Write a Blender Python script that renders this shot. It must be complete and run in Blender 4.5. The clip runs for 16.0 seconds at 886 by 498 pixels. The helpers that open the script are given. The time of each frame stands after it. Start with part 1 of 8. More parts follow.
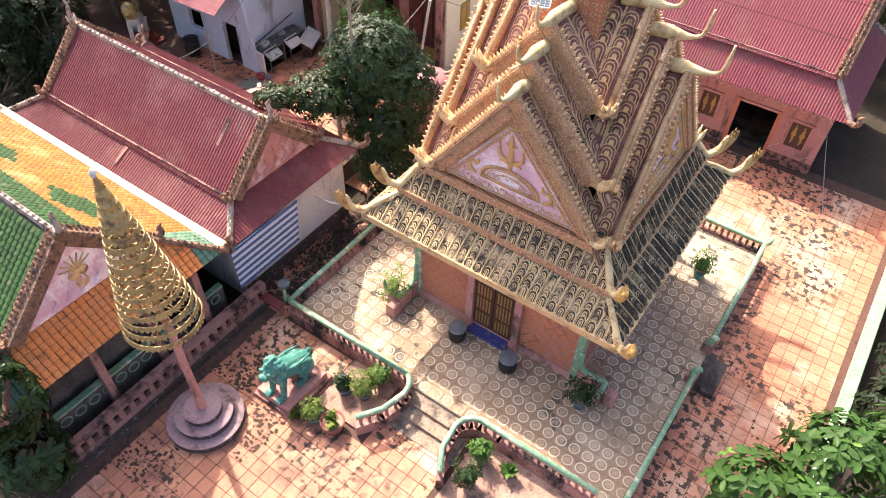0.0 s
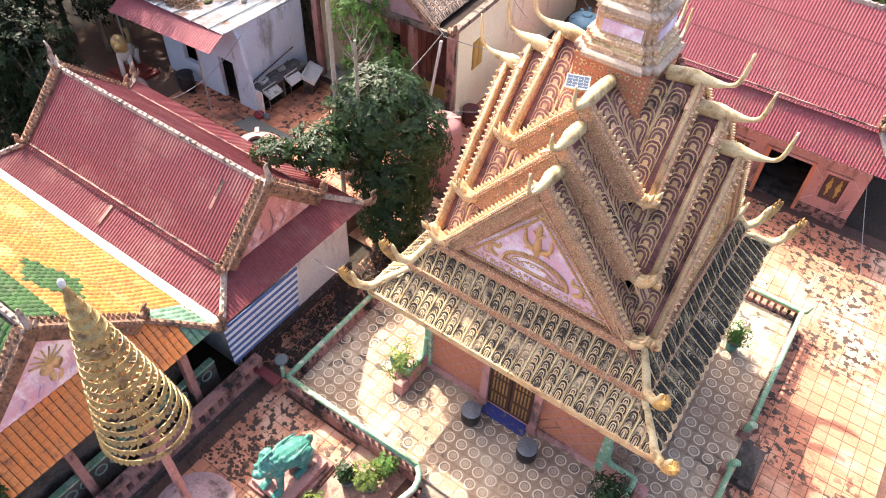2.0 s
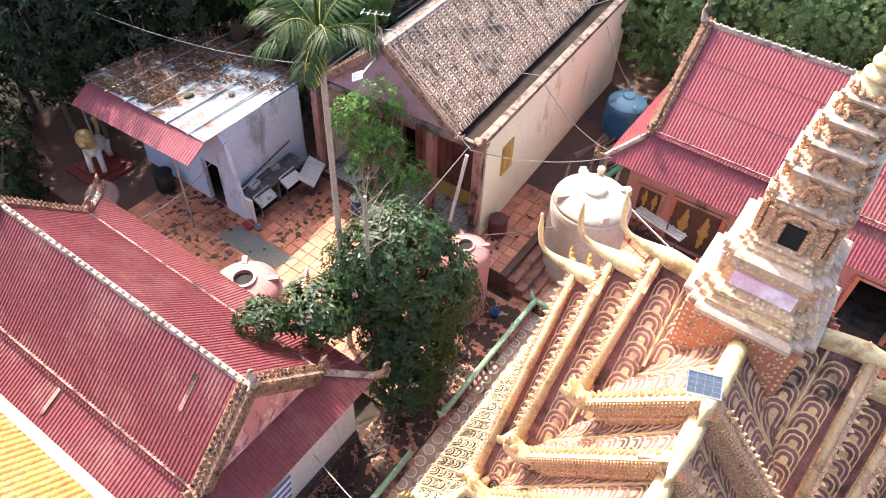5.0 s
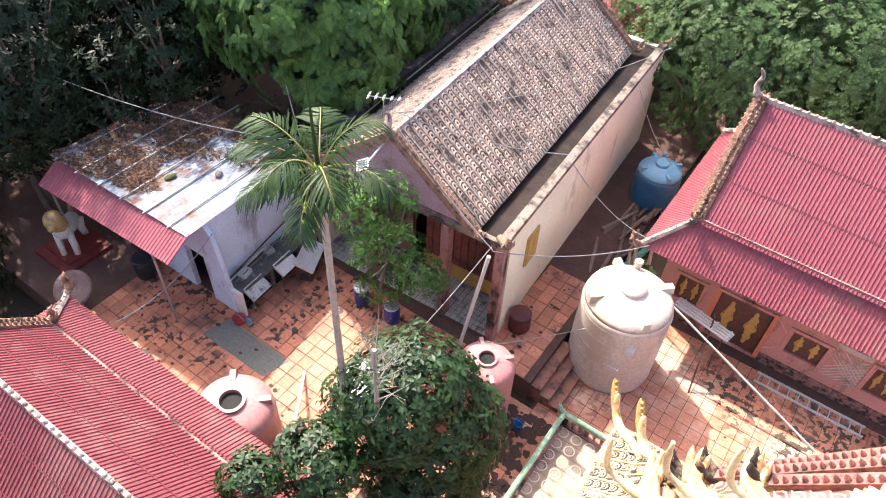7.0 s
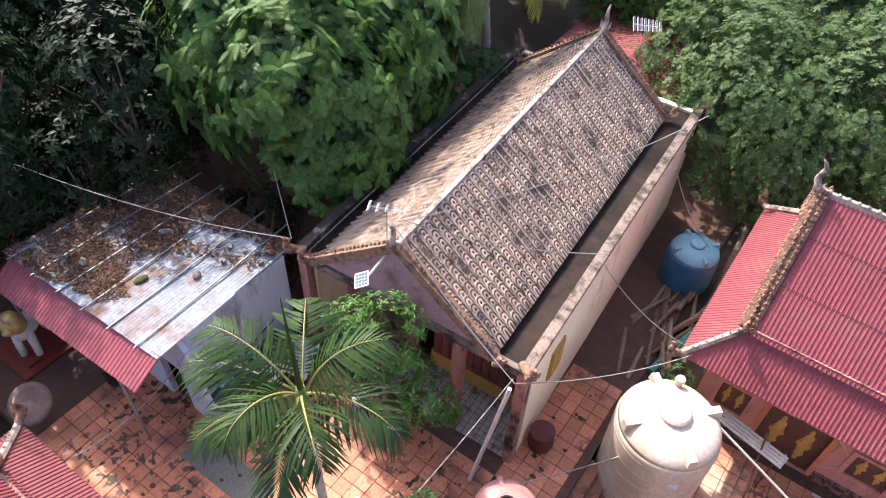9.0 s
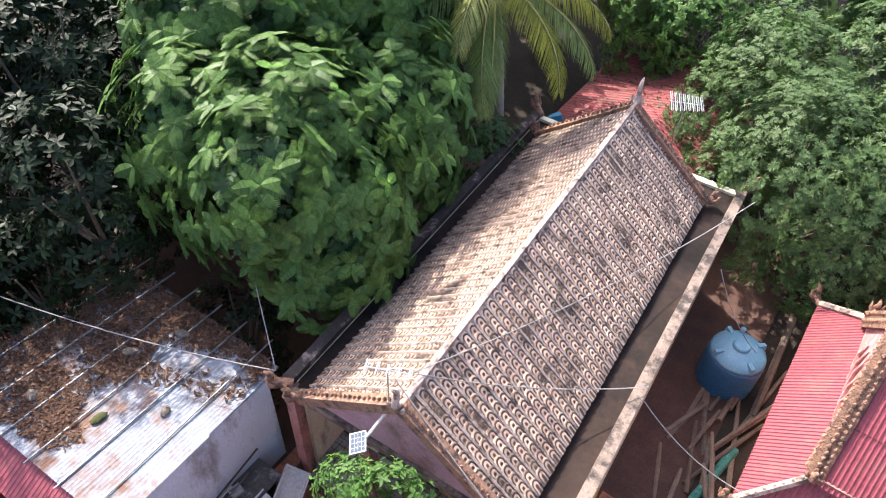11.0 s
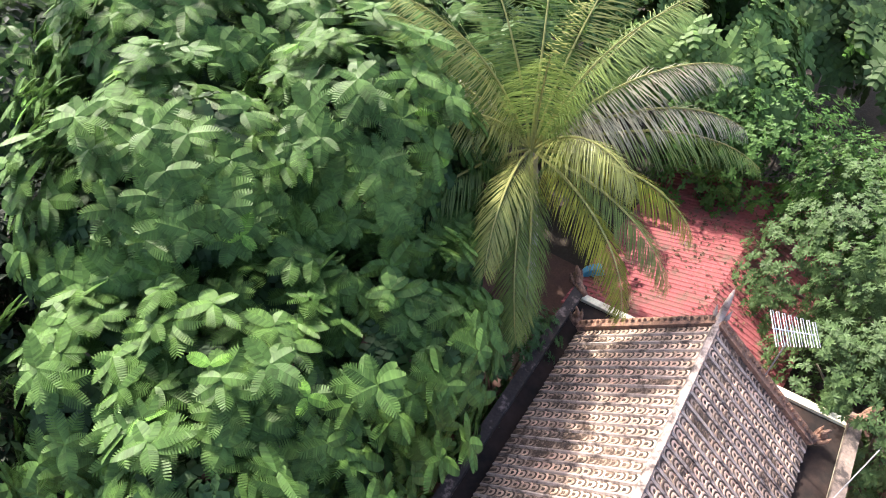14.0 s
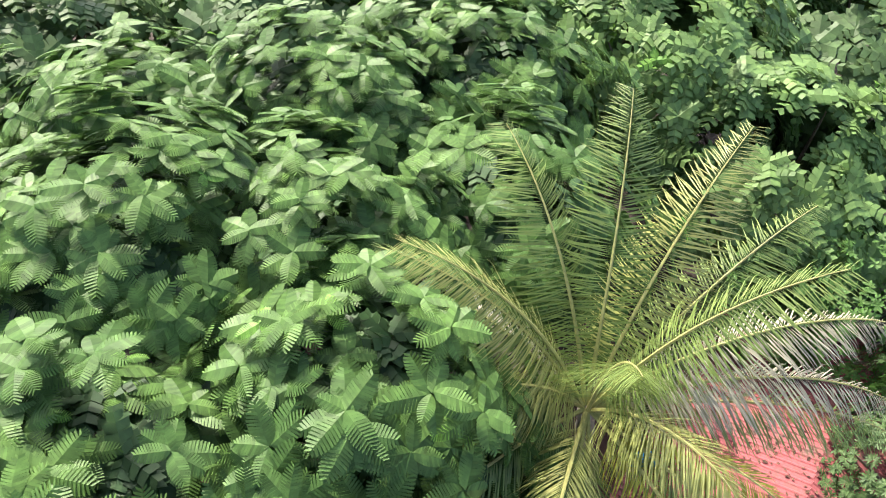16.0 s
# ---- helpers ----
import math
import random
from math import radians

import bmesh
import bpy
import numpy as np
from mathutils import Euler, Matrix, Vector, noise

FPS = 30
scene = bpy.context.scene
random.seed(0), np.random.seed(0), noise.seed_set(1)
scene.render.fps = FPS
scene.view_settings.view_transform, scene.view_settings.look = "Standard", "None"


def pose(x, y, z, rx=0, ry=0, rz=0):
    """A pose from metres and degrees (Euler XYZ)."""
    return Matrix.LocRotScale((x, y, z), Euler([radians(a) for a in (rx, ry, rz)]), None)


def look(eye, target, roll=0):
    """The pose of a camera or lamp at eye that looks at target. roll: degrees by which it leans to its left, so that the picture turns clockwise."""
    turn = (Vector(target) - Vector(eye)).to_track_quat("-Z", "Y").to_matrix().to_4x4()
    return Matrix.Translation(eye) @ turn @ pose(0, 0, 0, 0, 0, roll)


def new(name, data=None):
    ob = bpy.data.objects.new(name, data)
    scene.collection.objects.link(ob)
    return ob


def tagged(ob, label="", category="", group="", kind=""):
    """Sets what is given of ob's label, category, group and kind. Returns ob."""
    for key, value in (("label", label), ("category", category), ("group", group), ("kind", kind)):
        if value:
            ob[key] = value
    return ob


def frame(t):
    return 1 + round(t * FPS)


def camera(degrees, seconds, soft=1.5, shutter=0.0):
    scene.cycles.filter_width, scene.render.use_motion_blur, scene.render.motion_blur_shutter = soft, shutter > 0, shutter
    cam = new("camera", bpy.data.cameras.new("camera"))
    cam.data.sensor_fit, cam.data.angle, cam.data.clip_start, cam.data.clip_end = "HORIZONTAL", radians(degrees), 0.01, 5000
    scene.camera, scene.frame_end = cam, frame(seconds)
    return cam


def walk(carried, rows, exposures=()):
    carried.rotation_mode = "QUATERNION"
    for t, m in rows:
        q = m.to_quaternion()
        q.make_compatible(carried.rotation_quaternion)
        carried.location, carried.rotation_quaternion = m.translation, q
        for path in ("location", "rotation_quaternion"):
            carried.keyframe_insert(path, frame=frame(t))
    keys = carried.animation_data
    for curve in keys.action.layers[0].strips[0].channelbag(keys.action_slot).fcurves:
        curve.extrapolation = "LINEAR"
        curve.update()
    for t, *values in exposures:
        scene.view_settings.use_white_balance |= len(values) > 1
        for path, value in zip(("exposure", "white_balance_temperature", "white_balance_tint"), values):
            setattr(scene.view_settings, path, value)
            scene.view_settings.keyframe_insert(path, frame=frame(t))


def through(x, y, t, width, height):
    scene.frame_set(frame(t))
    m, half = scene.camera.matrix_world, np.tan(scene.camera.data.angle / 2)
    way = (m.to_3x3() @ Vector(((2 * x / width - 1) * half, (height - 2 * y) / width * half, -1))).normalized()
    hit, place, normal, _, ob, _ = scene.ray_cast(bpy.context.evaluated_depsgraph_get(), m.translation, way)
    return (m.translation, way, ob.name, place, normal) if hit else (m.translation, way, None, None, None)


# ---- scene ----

# ---- camera ----
cam = camera(64.0, 16.0, 1.05)
# seconds, place, and turn (Euler degrees) of a drone that flies level, looking down ahead of it
PATH = [
    (0.0, 12.305, -9.488, 19.178, 43.39, -1.45, 35.13),
    (0.5, 11.859, -9.080, 19.158, 43.34, -1.61, 35.20),
    (1.0, 11.379, -8.602, 19.190, 43.36, -1.73, 35.26),
    (1.5, 10.860, -8.025, 19.230, 43.39, -1.83, 35.32),
    (2.0, 10.240, -7.350, 19.262, 43.39, -1.89, 35.38),
    (2.5, 9.572, -6.591, 19.285, 43.36, -1.92, 35.45),
    (3.0, 8.844, -5.759, 19.323, 43.32, -1.94, 35.53),
    (3.5, 8.068, -4.887, 19.333, 43.23, -1.95, 35.56),
    (4.0, 7.266, -4.000, 19.371, 43.14, -1.96, 35.59),
    (4.5, 6.485, -3.142, 19.389, 43.08, -1.98, 35.61),
    (7.0, 2.830, 0.815, 19.340, 43.27, -2.10, 35.57),
    (7.5, 2.194, 1.595, 19.329, 43.27, -2.13, 35.56),
    (8.0, 1.526, 2.407, 19.344, 43.30, -2.13, 35.58),
    (8.5, 0.852, 3.212, 19.339, 43.30, -2.10, 35.60),
    (11.0, -2.420, 7.241, 19.316, 43.27, -2.03, 35.62),
    (11.5, -3.112, 8.102, 19.324, 43.31, -1.99, 35.64),
    (12.0, -3.813, 9.013, 19.343, 43.35, -1.95, 35.68),
    (12.5, -4.546, 9.982, 19.349, 43.37, -1.91, 35.69),
    (13.0, -5.344, 11.010, 19.355, 43.40, -1.92, 35.72),
    (13.5, -6.209, 12.086, 19.355, 43.39, -2.00, 35.75),
    (14.0, -7.139, 13.209, 19.366, 43.35, -2.07, 35.74),
    (14.5, -8.086, 14.365, 19.388, 43.33, -2.11, 35.74),
    (15.0, -9.060, 15.555, 19.404, 43.33, -2.11, 35.76),
    (15.5, -10.006, 16.755, 19.449, 43.33, -2.07, 35.81),
    (16.0, -10.976, 17.963, 19.543, 43.35, -2.00, 35.86),
]
walk(cam, [(t, pose(x, y, z, rx, ry, rz)) for t, x, y, z, rx, ry, rz in PATH], [(0.0, 1.36, 6950, 14), (0.7, 1.50, 6920, 14), (4.5, 1.69, 6700, 13), (7.0, 1.65, 6400, 15), (8.5, 1.24, 6300, 16), (11.0, 1.44, 6300, 16), (13.0, 1.44, 6300, 16), (15.0, 1.64, 6400, 15), (16.0, 1.58, 6400, 15)])

# ---- world and sun ----
SUN_FROM = Vector((-0.79, 0.34, 1.0)).normalized()
world = bpy.data.worlds.new("sky")
scene.world = world
world.use_nodes = True
wn = world.node_tree.nodes
sky = wn.new("ShaderNodeTexSky")
sky.sky_type, sky.sun_disc = "NISHITA", False
sky.sun_elevation = math.asin(SUN_FROM.z)
sky.sun_rotation = math.atan2(SUN_FROM.x, SUN_FROM.y)
sky.air_density, sky.dust_density, sky.ozone_density = 0.7, 4.0, 0.6
wn["Background"].inputs[1].default_value = 0.2
world.node_tree.links.new(sky.outputs[0], wn["Background"].inputs[0])
sun_data = bpy.data.lights.new("sun", "SUN")
sun_data.energy, sun_data.angle, sun_data.color = 3.85, radians(0.7), (1.0, 0.93, 0.81)
sun = new("sun", sun_data)
sun.matrix_world = look((0, 0, 60), Vector((0, 0, 60)) - SUN_FROM)

# ---- geometry helpers ----
class Geo:
    """A mesh in the making: lists of corners and faces."""

    def __init__(self):
        self.v, self.f, self.n = [], [], 0

    def add(self, v, f, m=None):
        v = np.asarray(v, float).reshape(-1, 3)
        if m is not None:
            a = np.array(m)
            v = v @ a[:3, :3].T + a[:3, 3]
        self.f += [tuple(i + self.n for i in face) for face in f]
        self.v.append(v)
        self.n += len(v)
        return self

    def box(self, x0, y0, z0, x1, y1, z1, m=None, taper=0.0):
        t = taper
        v = [(x0, y0, z0), (x1, y0, z0), (x1, y1, z0), (x0, y1, z0),
             (x0 + t, y0 + t, z1), (x1 - t, y0 + t, z1), (x1 - t, y1 - t, z1), (x0 + t, y1 - t, z1)]
        return self.add(v, BOX, m)

    def hexa(self, low, high):
        """A solid between two four-cornered faces."""
        return self.add(list(low) + list(high), BOX)

    def slab(self, quad, thick):
        """A sheet of even thickness below four corners (anticlockwise seen from above)."""
        q = [Vector(p) for p in quad]
        n = (q[1] - q[0]).cross(q[3] - q[0]).normalized() * thick
        return self.hexa([p - n for p in q], q)

    def prism(self, pts, direction):
        """A flat outline pushed along a direction."""
        p = [Vector(q) for q in pts]
        k, d = len(p), Vector(direction)
        f = [tuple(range(k))[::-1], tuple(range(k, 2 * k))] + [(i, (i + 1) % k, k + (i + 1) % k, k + i) for i in range(k)]
        return self.add(p + [q + d for q in p], f)

    def lathe(self, prof, seg=16, m=None, cap=True):
        a = np.arange(seg) * 2 * np.pi / seg
        v = np.concatenate([np.stack([r * np.cos(a), r * np.sin(a), np.full(seg, z)], 1) for r, z in prof])
        f = [(i * seg + j, i * seg + (j + 1) % seg, (i + 1) * seg + (j + 1) % seg, (i + 1) * seg + j)
             for i in range(len(prof) - 1) for j in range(seg)]
        if cap:
            f += [tuple(range(seg))[::-1], tuple(range((len(prof) - 1) * seg, len(prof) * seg))]
        return self.add(v, f, m)

    def tube(self, pts, radii, seg=8, squash=1.0):
        p = [Vector(q) for q in pts]
        if not hasattr(radii, "__len__"):
            radii = [radii] * len(p)
        ring, ref = [], None
        for i, q in enumerate(p):
            d = (p[min(i + 1, len(p) - 1)] - p[max(i - 1, 0)]).normalized()
            if ref is None:
                ref = Vector((0, 0, 1)) if abs(d.z) < 0.9 else Vector((1, 0, 0))
            a = d.cross(ref).normalized()
            b = a.cross(d).normalized()
            ref = b
            ring += [q + (a * math.cos(t) * squash + b * math.sin(t)) * radii[i] for t in [2 * math.pi * j / seg for j in range(seg)]]
        f = [(i * seg + j, i * seg + (j + 1) % seg, (i + 1) * seg + (j + 1) % seg, (i + 1) * seg + j)
             for i in range(len(p) - 1) for j in range(seg)]
        f += [tuple(range(seg))[::-1], tuple(range((len(p) - 1) * seg, len(p) * seg))]
        return self.add(ring, f)

    def ribbed(self, a, b, up, hip0=0.0, hip1=0.0, cut0=0.0, cut1=0.0, pitch=0.115, amp=0.024, thick=0.012):
        """A ribbed metal sheet: its lower edge from a to b, rising by up; hips cut its upper corners (cuts its lower ones) by so many metres."""
        a, b, up = Vector(a), Vector(b), Vector(up)
        along = b - a
        length = along.length
        along.normalize()
        n = along.cross(up).normalized()
        if n.z < 0:
            n = -n
        us = []
        k = max(2, int(round(length / pitch)))
        for i in range(k):
            us += [((i + s) * length / k, h) for s, h in ((0.0, 0.0), (0.5, 0.0), (0.66, 1.0), (0.84, 1.0))]
        us.append((length, 0.0))
        v, f = [], []
        for u, h in us:
            top = min(1.0, u / hip0 if hip0 > 0 else 1.0, (length - u) / hip1 if hip1 > 0 else 1.0)
            low = max(0.0, 1 - u / cut0 if cut0 > 0 else 0.0, 1 - (length - u) / cut1 if cut1 > 0 else 0.0)
            top = max(top, low)
            base = a + along * u + n * (h * amp)
            v += [base + up * low, base + up * top, base + up * low - n * thick, base + up * top - n * thick]
        for i in range(len(us) - 1):
            p, q = 4 * i, 4 * i + 4
            f += [(p, q, q + 1, p + 1), (p + 2, p + 3, q + 3, q + 2), (p, p + 2, q + 2, q), (p + 1, q + 1, q + 3, p + 3)]
        return self.add(v, f)

    def mesh(self, name, smooth=False):
        me = bpy.data.meshes.new(name)
        me.from_pydata([tuple(p) for p in np.concatenate(self.v)] if self.v else [], [], self.f)
        if smooth:
            me.shade_smooth()
        me.update()
        return me


BOX = [(0, 3, 2, 1), (4, 5, 6, 7), (0, 1, 5, 4), (1, 2, 6, 5), (2, 3, 7, 6), (3, 0, 4, 7)]


def part(name, geo, material, parent=None, label="", smooth=False, kind=""):
    me = geo if isinstance(geo, bpy.types.Mesh) else geo.mesh(name, smooth)
    if material and not me.materials:
        me.materials.append(material)
    ob = new(name, me)
    ob.parent = parent
    return tagged(ob, label, kind=kind)


def thing(name, label, category, group="", kind="", at=None):
    ob = new(name)
    ob.empty_display_size = 0.2
    if at is not None:
        ob.matrix_basis = at if isinstance(at, Matrix) else pose(*at)
    return tagged(ob, label, category, group, kind)


def single(name, geo, material, label, category, group="", kind="", at=None, smooth=False):
    ob = part(name, geo, material, None, label, smooth)
    if at is not None:
        ob.matrix_basis = at if isinstance(at, Matrix) else pose(*at)
    return tagged(ob, label, category, group, kind)


def arc(c, r, a0, a1, n, z=0.0):
    return [(c[0] + r * math.cos(radians(a0 + (a1 - a0) * i / n)), c[1] + r * math.sin(radians(a0 + (a1 - a0) * i / n)), z) for i in range(n + 1)]


def curve3(pts, n=6):
    """A smooth line through points."""
    p = [Vector(pts[0])] + [Vector(q) for q in pts] + [Vector(pts[-1])]
    out = []
    for i in range(1, len(p) - 2):
        for j in range(n):
            t = j / n
            out.append(0.5 * (2 * p[i] + (p[i + 1] - p[i - 1]) * t + (2 * p[i - 1] - 5 * p[i] + 4 * p[i + 1] - p[i + 2]) * t * t
                              + (3 * p[i] - p[i - 1] - 3 * p[i + 1] + p[i + 2]) * t ** 3))
    return out + [p[-2]]


# ---- materials ----
def surface(name, col, col2=None, rough=0.7, metal=0.0, scale=1.5, fine=18.0, bump=0.25, dirt=None, dirt_amount=0.0, dirt_scale=0.7,
            streak=0.0, vary=0.0, island=False, spec=0.4, bump_dist=0.01, spots=None, filigree=None):
    """A weathered surface: two tones, broad and fine noise, dirt in patches of its own shape, and fine relief."""
    m = bpy.data.materials.new(name)
    m.use_nodes = True
    nt = m.node_tree
    N, L = nt.nodes, nt.links
    bsdf = N["Principled BSDF"]
    geo = N.new("ShaderNodeNewGeometry")
    pos = geo.outputs["Position"]

    def noise_tex(s, detail, rough_=0.6, vec=pos):
        x = N.new("ShaderNodeTexNoise")
        x.inputs["Scale"].default_value, x.inputs["Detail"].default_value, x.inputs["Roughness"].default_value = s, detail, rough_
        L.new(vec, x.inputs["Vector"])
        return x.outputs["Fac"]

    def ramp(src, a, b):
        x = N.new("ShaderNodeMapRange")
        x.inputs["From Min"].default_value, x.inputs["From Max"].default_value = a, b
        L.new(src, x.inputs["Value"])
        return x.outputs["Result"]

    def mix(fac, a, b):
        x = N.new("ShaderNodeMix")
        x.data_type = "RGBA"
        for sock, val in ((x.inputs["Factor"], fac), (x.inputs["A"], a), (x.inputs["B"], b)):
            if hasattr(val, "node"):
                L.new(val, sock)
            elif isinstance(val, (int, float)):
                sock.default_value = val
            else:
                sock.default_value = (*val, 1)
        return x.outputs["Result"]

    col2 = col2 or tuple(c * 0.72 for c in col)
    broad = noise_tex(scale, 5)
    small = noise_tex(fine, 4)
    c = mix(ramp(broad, 0.35, 0.65), col, col2)
    c = mix(ramp(small, 0.3, 0.9), c, tuple(x * 0.6 for x in col2))
    if vary > 0:
        if island:
            rnd = geo.outputs["Random Per Island"]
        else:
            rnd = N.new("ShaderNodeObjectInfo").outputs["Random"]
        hs = N.new("ShaderNodeHueSaturation")
        L.new(c, hs.inputs["Color"])
        mr = N.new("ShaderNodeMapRange")
        mr.inputs["To Min"].default_value, mr.inputs["To Max"].default_value = 1 - vary, 1 + vary
        L.new(rnd, mr.inputs["Value"])
        L.new(mr.outputs["Result"], hs.inputs["Value"])
        c = hs.outputs["Color"]
    if dirt and dirt_amount > 0:
        vec = pos
        if streak > 0:
            mp = N.new("ShaderNodeMapping")
            mp.inputs["Scale"].default_value = (1, 1, 1 / (1 + streak))
            L.new(pos, mp.inputs["Vector"])
            vec = mp.outputs["Vector"]
        d = noise_tex(dirt_scale, 8, 0.68, vec)
        c = mix(ramp(d, 0.62 - 0.3 * dirt_amount, 0.72 - 0.22 * dirt_amount), c, dirt)
    if spots:
        colour, s1, s2, thr = spots
        x = N.new("ShaderNodeMath")
        x.operation = "MULTIPLY"
        L.new(ramp(noise_tex(s1, 3, 0.55), thr, thr + 0.035), x.inputs[0])
        L.new(ramp(noise_tex(s2, 3, 0.5), 0.47, 0.56), x.inputs[1])
        c = mix(x.outputs[0], c, colour)
    height = small
    if filigree:
        colour, s1 = filigree
        vo = N.new("ShaderNodeTexVoronoi")
        vo.feature = "SMOOTH_F1"
        vo.inputs["Scale"].default_value, vo.inputs["Smoothness"].default_value = s1, 0.25
        L.new(pos, vo.inputs["Vector"])
        lump = ramp(vo.outputs["Distance"], 0.52, 0.18)
        c = mix(lump, c, colour)
        height = lump
    L.new(c, bsdf.inputs["Base Color"])
    r = N.new("ShaderNodeMapRange")
    r.inputs["To Min"].default_value, r.inputs["To Max"].default_value = max(0.05, rough - 0.12), min(1.0, rough + 0.12)
    L.new(small, r.inputs["Value"])
    L.new(r.outputs["Result"], bsdf.inputs["Roughness"])
    bsdf.inputs["Metallic"].default_value = metal
    bsdf.inputs["Specular IOR Level"].default_value = spec
    if bump > 0:
        b = N.new("ShaderNodeBump")
        b.inputs["Strength"].default_value, b.inputs["Distance"].default_value = bump, bump_dist
        L.new(height, b.inputs["Height"])
        L.new(b.outputs["Normal"], bsdf.inputs["Normal"])
    return m


BLACK_MOULD = (0.022, 0.02, 0.018)
M_EARTH = surface("earth", (0.06, 0.043, 0.03), (0.035, 0.028, 0.02), 0.95, scale=0.6, fine=9, bump=0.6, bump_dist=0.04)
M_TERRACOTTA = surface("terracotta_tile", (0.51, 0.195, 0.108), (0.55, 0.26, 0.165), 0.7, scale=0.35, fine=11, bump=0.12, dirt=(0.24, 0.10, 0.07), dirt_amount=0.36, dirt_scale=0.6, vary=0.16, spots=((0.05, 0.033, 0.025), 4.2, 0.33, 0.54))
M_TERRACOTTA_J = surface("terracotta_tile_far", (0.56, 0.255, 0.16), (0.51, 0.20, 0.115), 0.7, scale=0.35, fine=11, bump=0.12, dirt=(0.60, 0.38, 0.27), dirt_amount=0.38, dirt_scale=0.4, vary=0.14, island=True, spots=((0.06, 0.04, 0.03), 4.2, 0.27, 0.52))
M_TERRACOTTA_R = surface("mouldy_terracotta_tile", (0.60, 0.25, 0.145), (0.50, 0.19, 0.105), 0.65, scale=0.35, fine=11, bump=0.12, dirt=(0.20, 0.09, 0.06), dirt_amount=0.32, dirt_scale=0.6, vary=0.2, island=True, spots=((0.05, 0.034, 0.027), 4.0, 0.34, 0.55))
M_TERRACOTTA_D = surface("paler_terracotta_tile", (0.60, 0.265, 0.16), (0.53, 0.21, 0.12), 0.75, scale=0.35, fine=11, bump=0.12, dirt=(0.60, 0.40, 0.29), dirt_amount=0.42, dirt_scale=0.35, vary=0.14, island=True, spots=((0.08, 0.055, 0.04), 4.0, 0.26, 0.50))
M_JOINT = surface("joint_mortar", (0.13, 0.07, 0.05), (.09, .05, .04), 0.95, scale=2)
M_CONCRETE = surface("concrete", (0.42, 0.40, 0.36), (0.33, 0.31, 0.28), 0.9, scale=1.0, fine=14, bump=0.3, dirt=BLACK_MOULD, dirt_amount=0.3, dirt_scale=1.1)
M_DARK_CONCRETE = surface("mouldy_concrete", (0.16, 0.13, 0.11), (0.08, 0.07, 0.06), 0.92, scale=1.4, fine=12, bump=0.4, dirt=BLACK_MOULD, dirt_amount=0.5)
M_PINK = surface("pink_paint", (0.60, 0.30, 0.26), (0.52, 0.25, 0.21), 0.75, scale=1.2, fine=20, bump=0.15, dirt=(0.10, 0.06, 0.05), dirt_amount=0.28, dirt_scale=1.2, streak=2)
M_PINK_DULL = surface("pink_paint_mouldy", (0.46, 0.24, 0.20), (0.36, 0.18, 0.15), 0.85, scale=1.5, fine=20, bump=0.25, dirt=BLACK_MOULD, dirt_amount=0.5, dirt_scale=1.3, streak=1)
M_MAUVE = surface("mauve_panel", (0.84, 0.46, 0.54), (0.82, 0.63, 0.75), 0.7, scale=2.0, fine=30, bump=0.1, dirt=(0.92, 0.84, 0.90), dirt_amount=0.5, dirt_scale=1.5)
M_SALMON = surface("salmon_wall", (0.66, 0.26, 0.14), (0.58, 0.21, 0.11), 0.8, scale=1.0, fine=22, bump=0.15, dirt=(0.36, 0.14, 0.09), dirt_amount=0.25, streak=1)
M_GOLD = surface("gold_paint", (0.76, 0.56, 0.31), (0.70, 0.47, 0.23), 0.5, scale=3.5, fine=26, bump=0.4, dirt=(0.26, 0.15, 0.075), dirt_amount=0.32, dirt_scale=3.0, spec=0.5)
M_GOLD_PINK = surface("gold_on_pink_stucco", (0.60, 0.30, 0.175), (0.66, 0.35, 0.205), 0.65, scale=6.0, fine=40, bump=0.9, dirt=(0.25, 0.12, 0.07), dirt_amount=0.30, dirt_scale=4.0, bump_dist=0.04, filigree=((0.84, 0.60, 0.33), 19.0))
M_GOLD_DEEP = surface("deep_gold_paint", (0.64, 0.42, 0.15), (0.52, 0.31, 0.10), 0.5, scale=4, fine=26, bump=0.4, dirt=(0.22, 0.12, 0.05), dirt_amount=0.38, dirt_scale=3.5, spec=0.4)
M_CREAM = surface("cream_naga_paint", (0.79, 0.64, 0.36), (0.70, 0.52, 0.26), 0.55, scale=2.5, fine=24, bump=0.25, dirt=(0.30, 0.18, 0.08), dirt_amount=0.32, dirt_scale=2.5)
M_TOWER = surface("tower_stucco", (0.60, 0.36, 0.22), (0.66, 0.41, 0.24), 0.7, scale=5.0, fine=30, bump=0.6, dirt=(0.24, 0.15, 0.09), dirt_amount=0.3, dirt_scale=3.0, bump_dist=0.03, filigree=((0.78, 0.60, 0.36), 13.0))
M_TOWER_TOP = surface("whitened_ledge", (0.60, 0.475, 0.37), (0.53, 0.385, 0.28), 0.8, scale=3.0, fine=25, bump=0.4, dirt=(0.26, 0.17, 0.10), dirt_amount=0.40, dirt_scale=3.6)
M_SCALE = surface("weathered_roof_scale", (0.80, 0.62, 0.36), (0.68, 0.47, 0.25), 0.75, scale=5.0, fine=30, bump=0.5, dirt=(0.06, 0.045, 0.035), dirt_amount=0.44, dirt_scale=3.2, vary=0.22, island=True, bump_dist=0.02)
# mould plus the shade of the +x side, both put into the colour
M_SCALE_M = surface("mouldy_darkened_roof_scale", (0.52, 0.38, 0.21), (0.38, 0.26, 0.15), 0.8, scale=5.0, fine=30, bump=0.5, dirt=(0.028, 0.024, 0.02), dirt_amount=0.95, dirt_scale=2.6, vary=0.15, island=True, bump_dist=0.02)
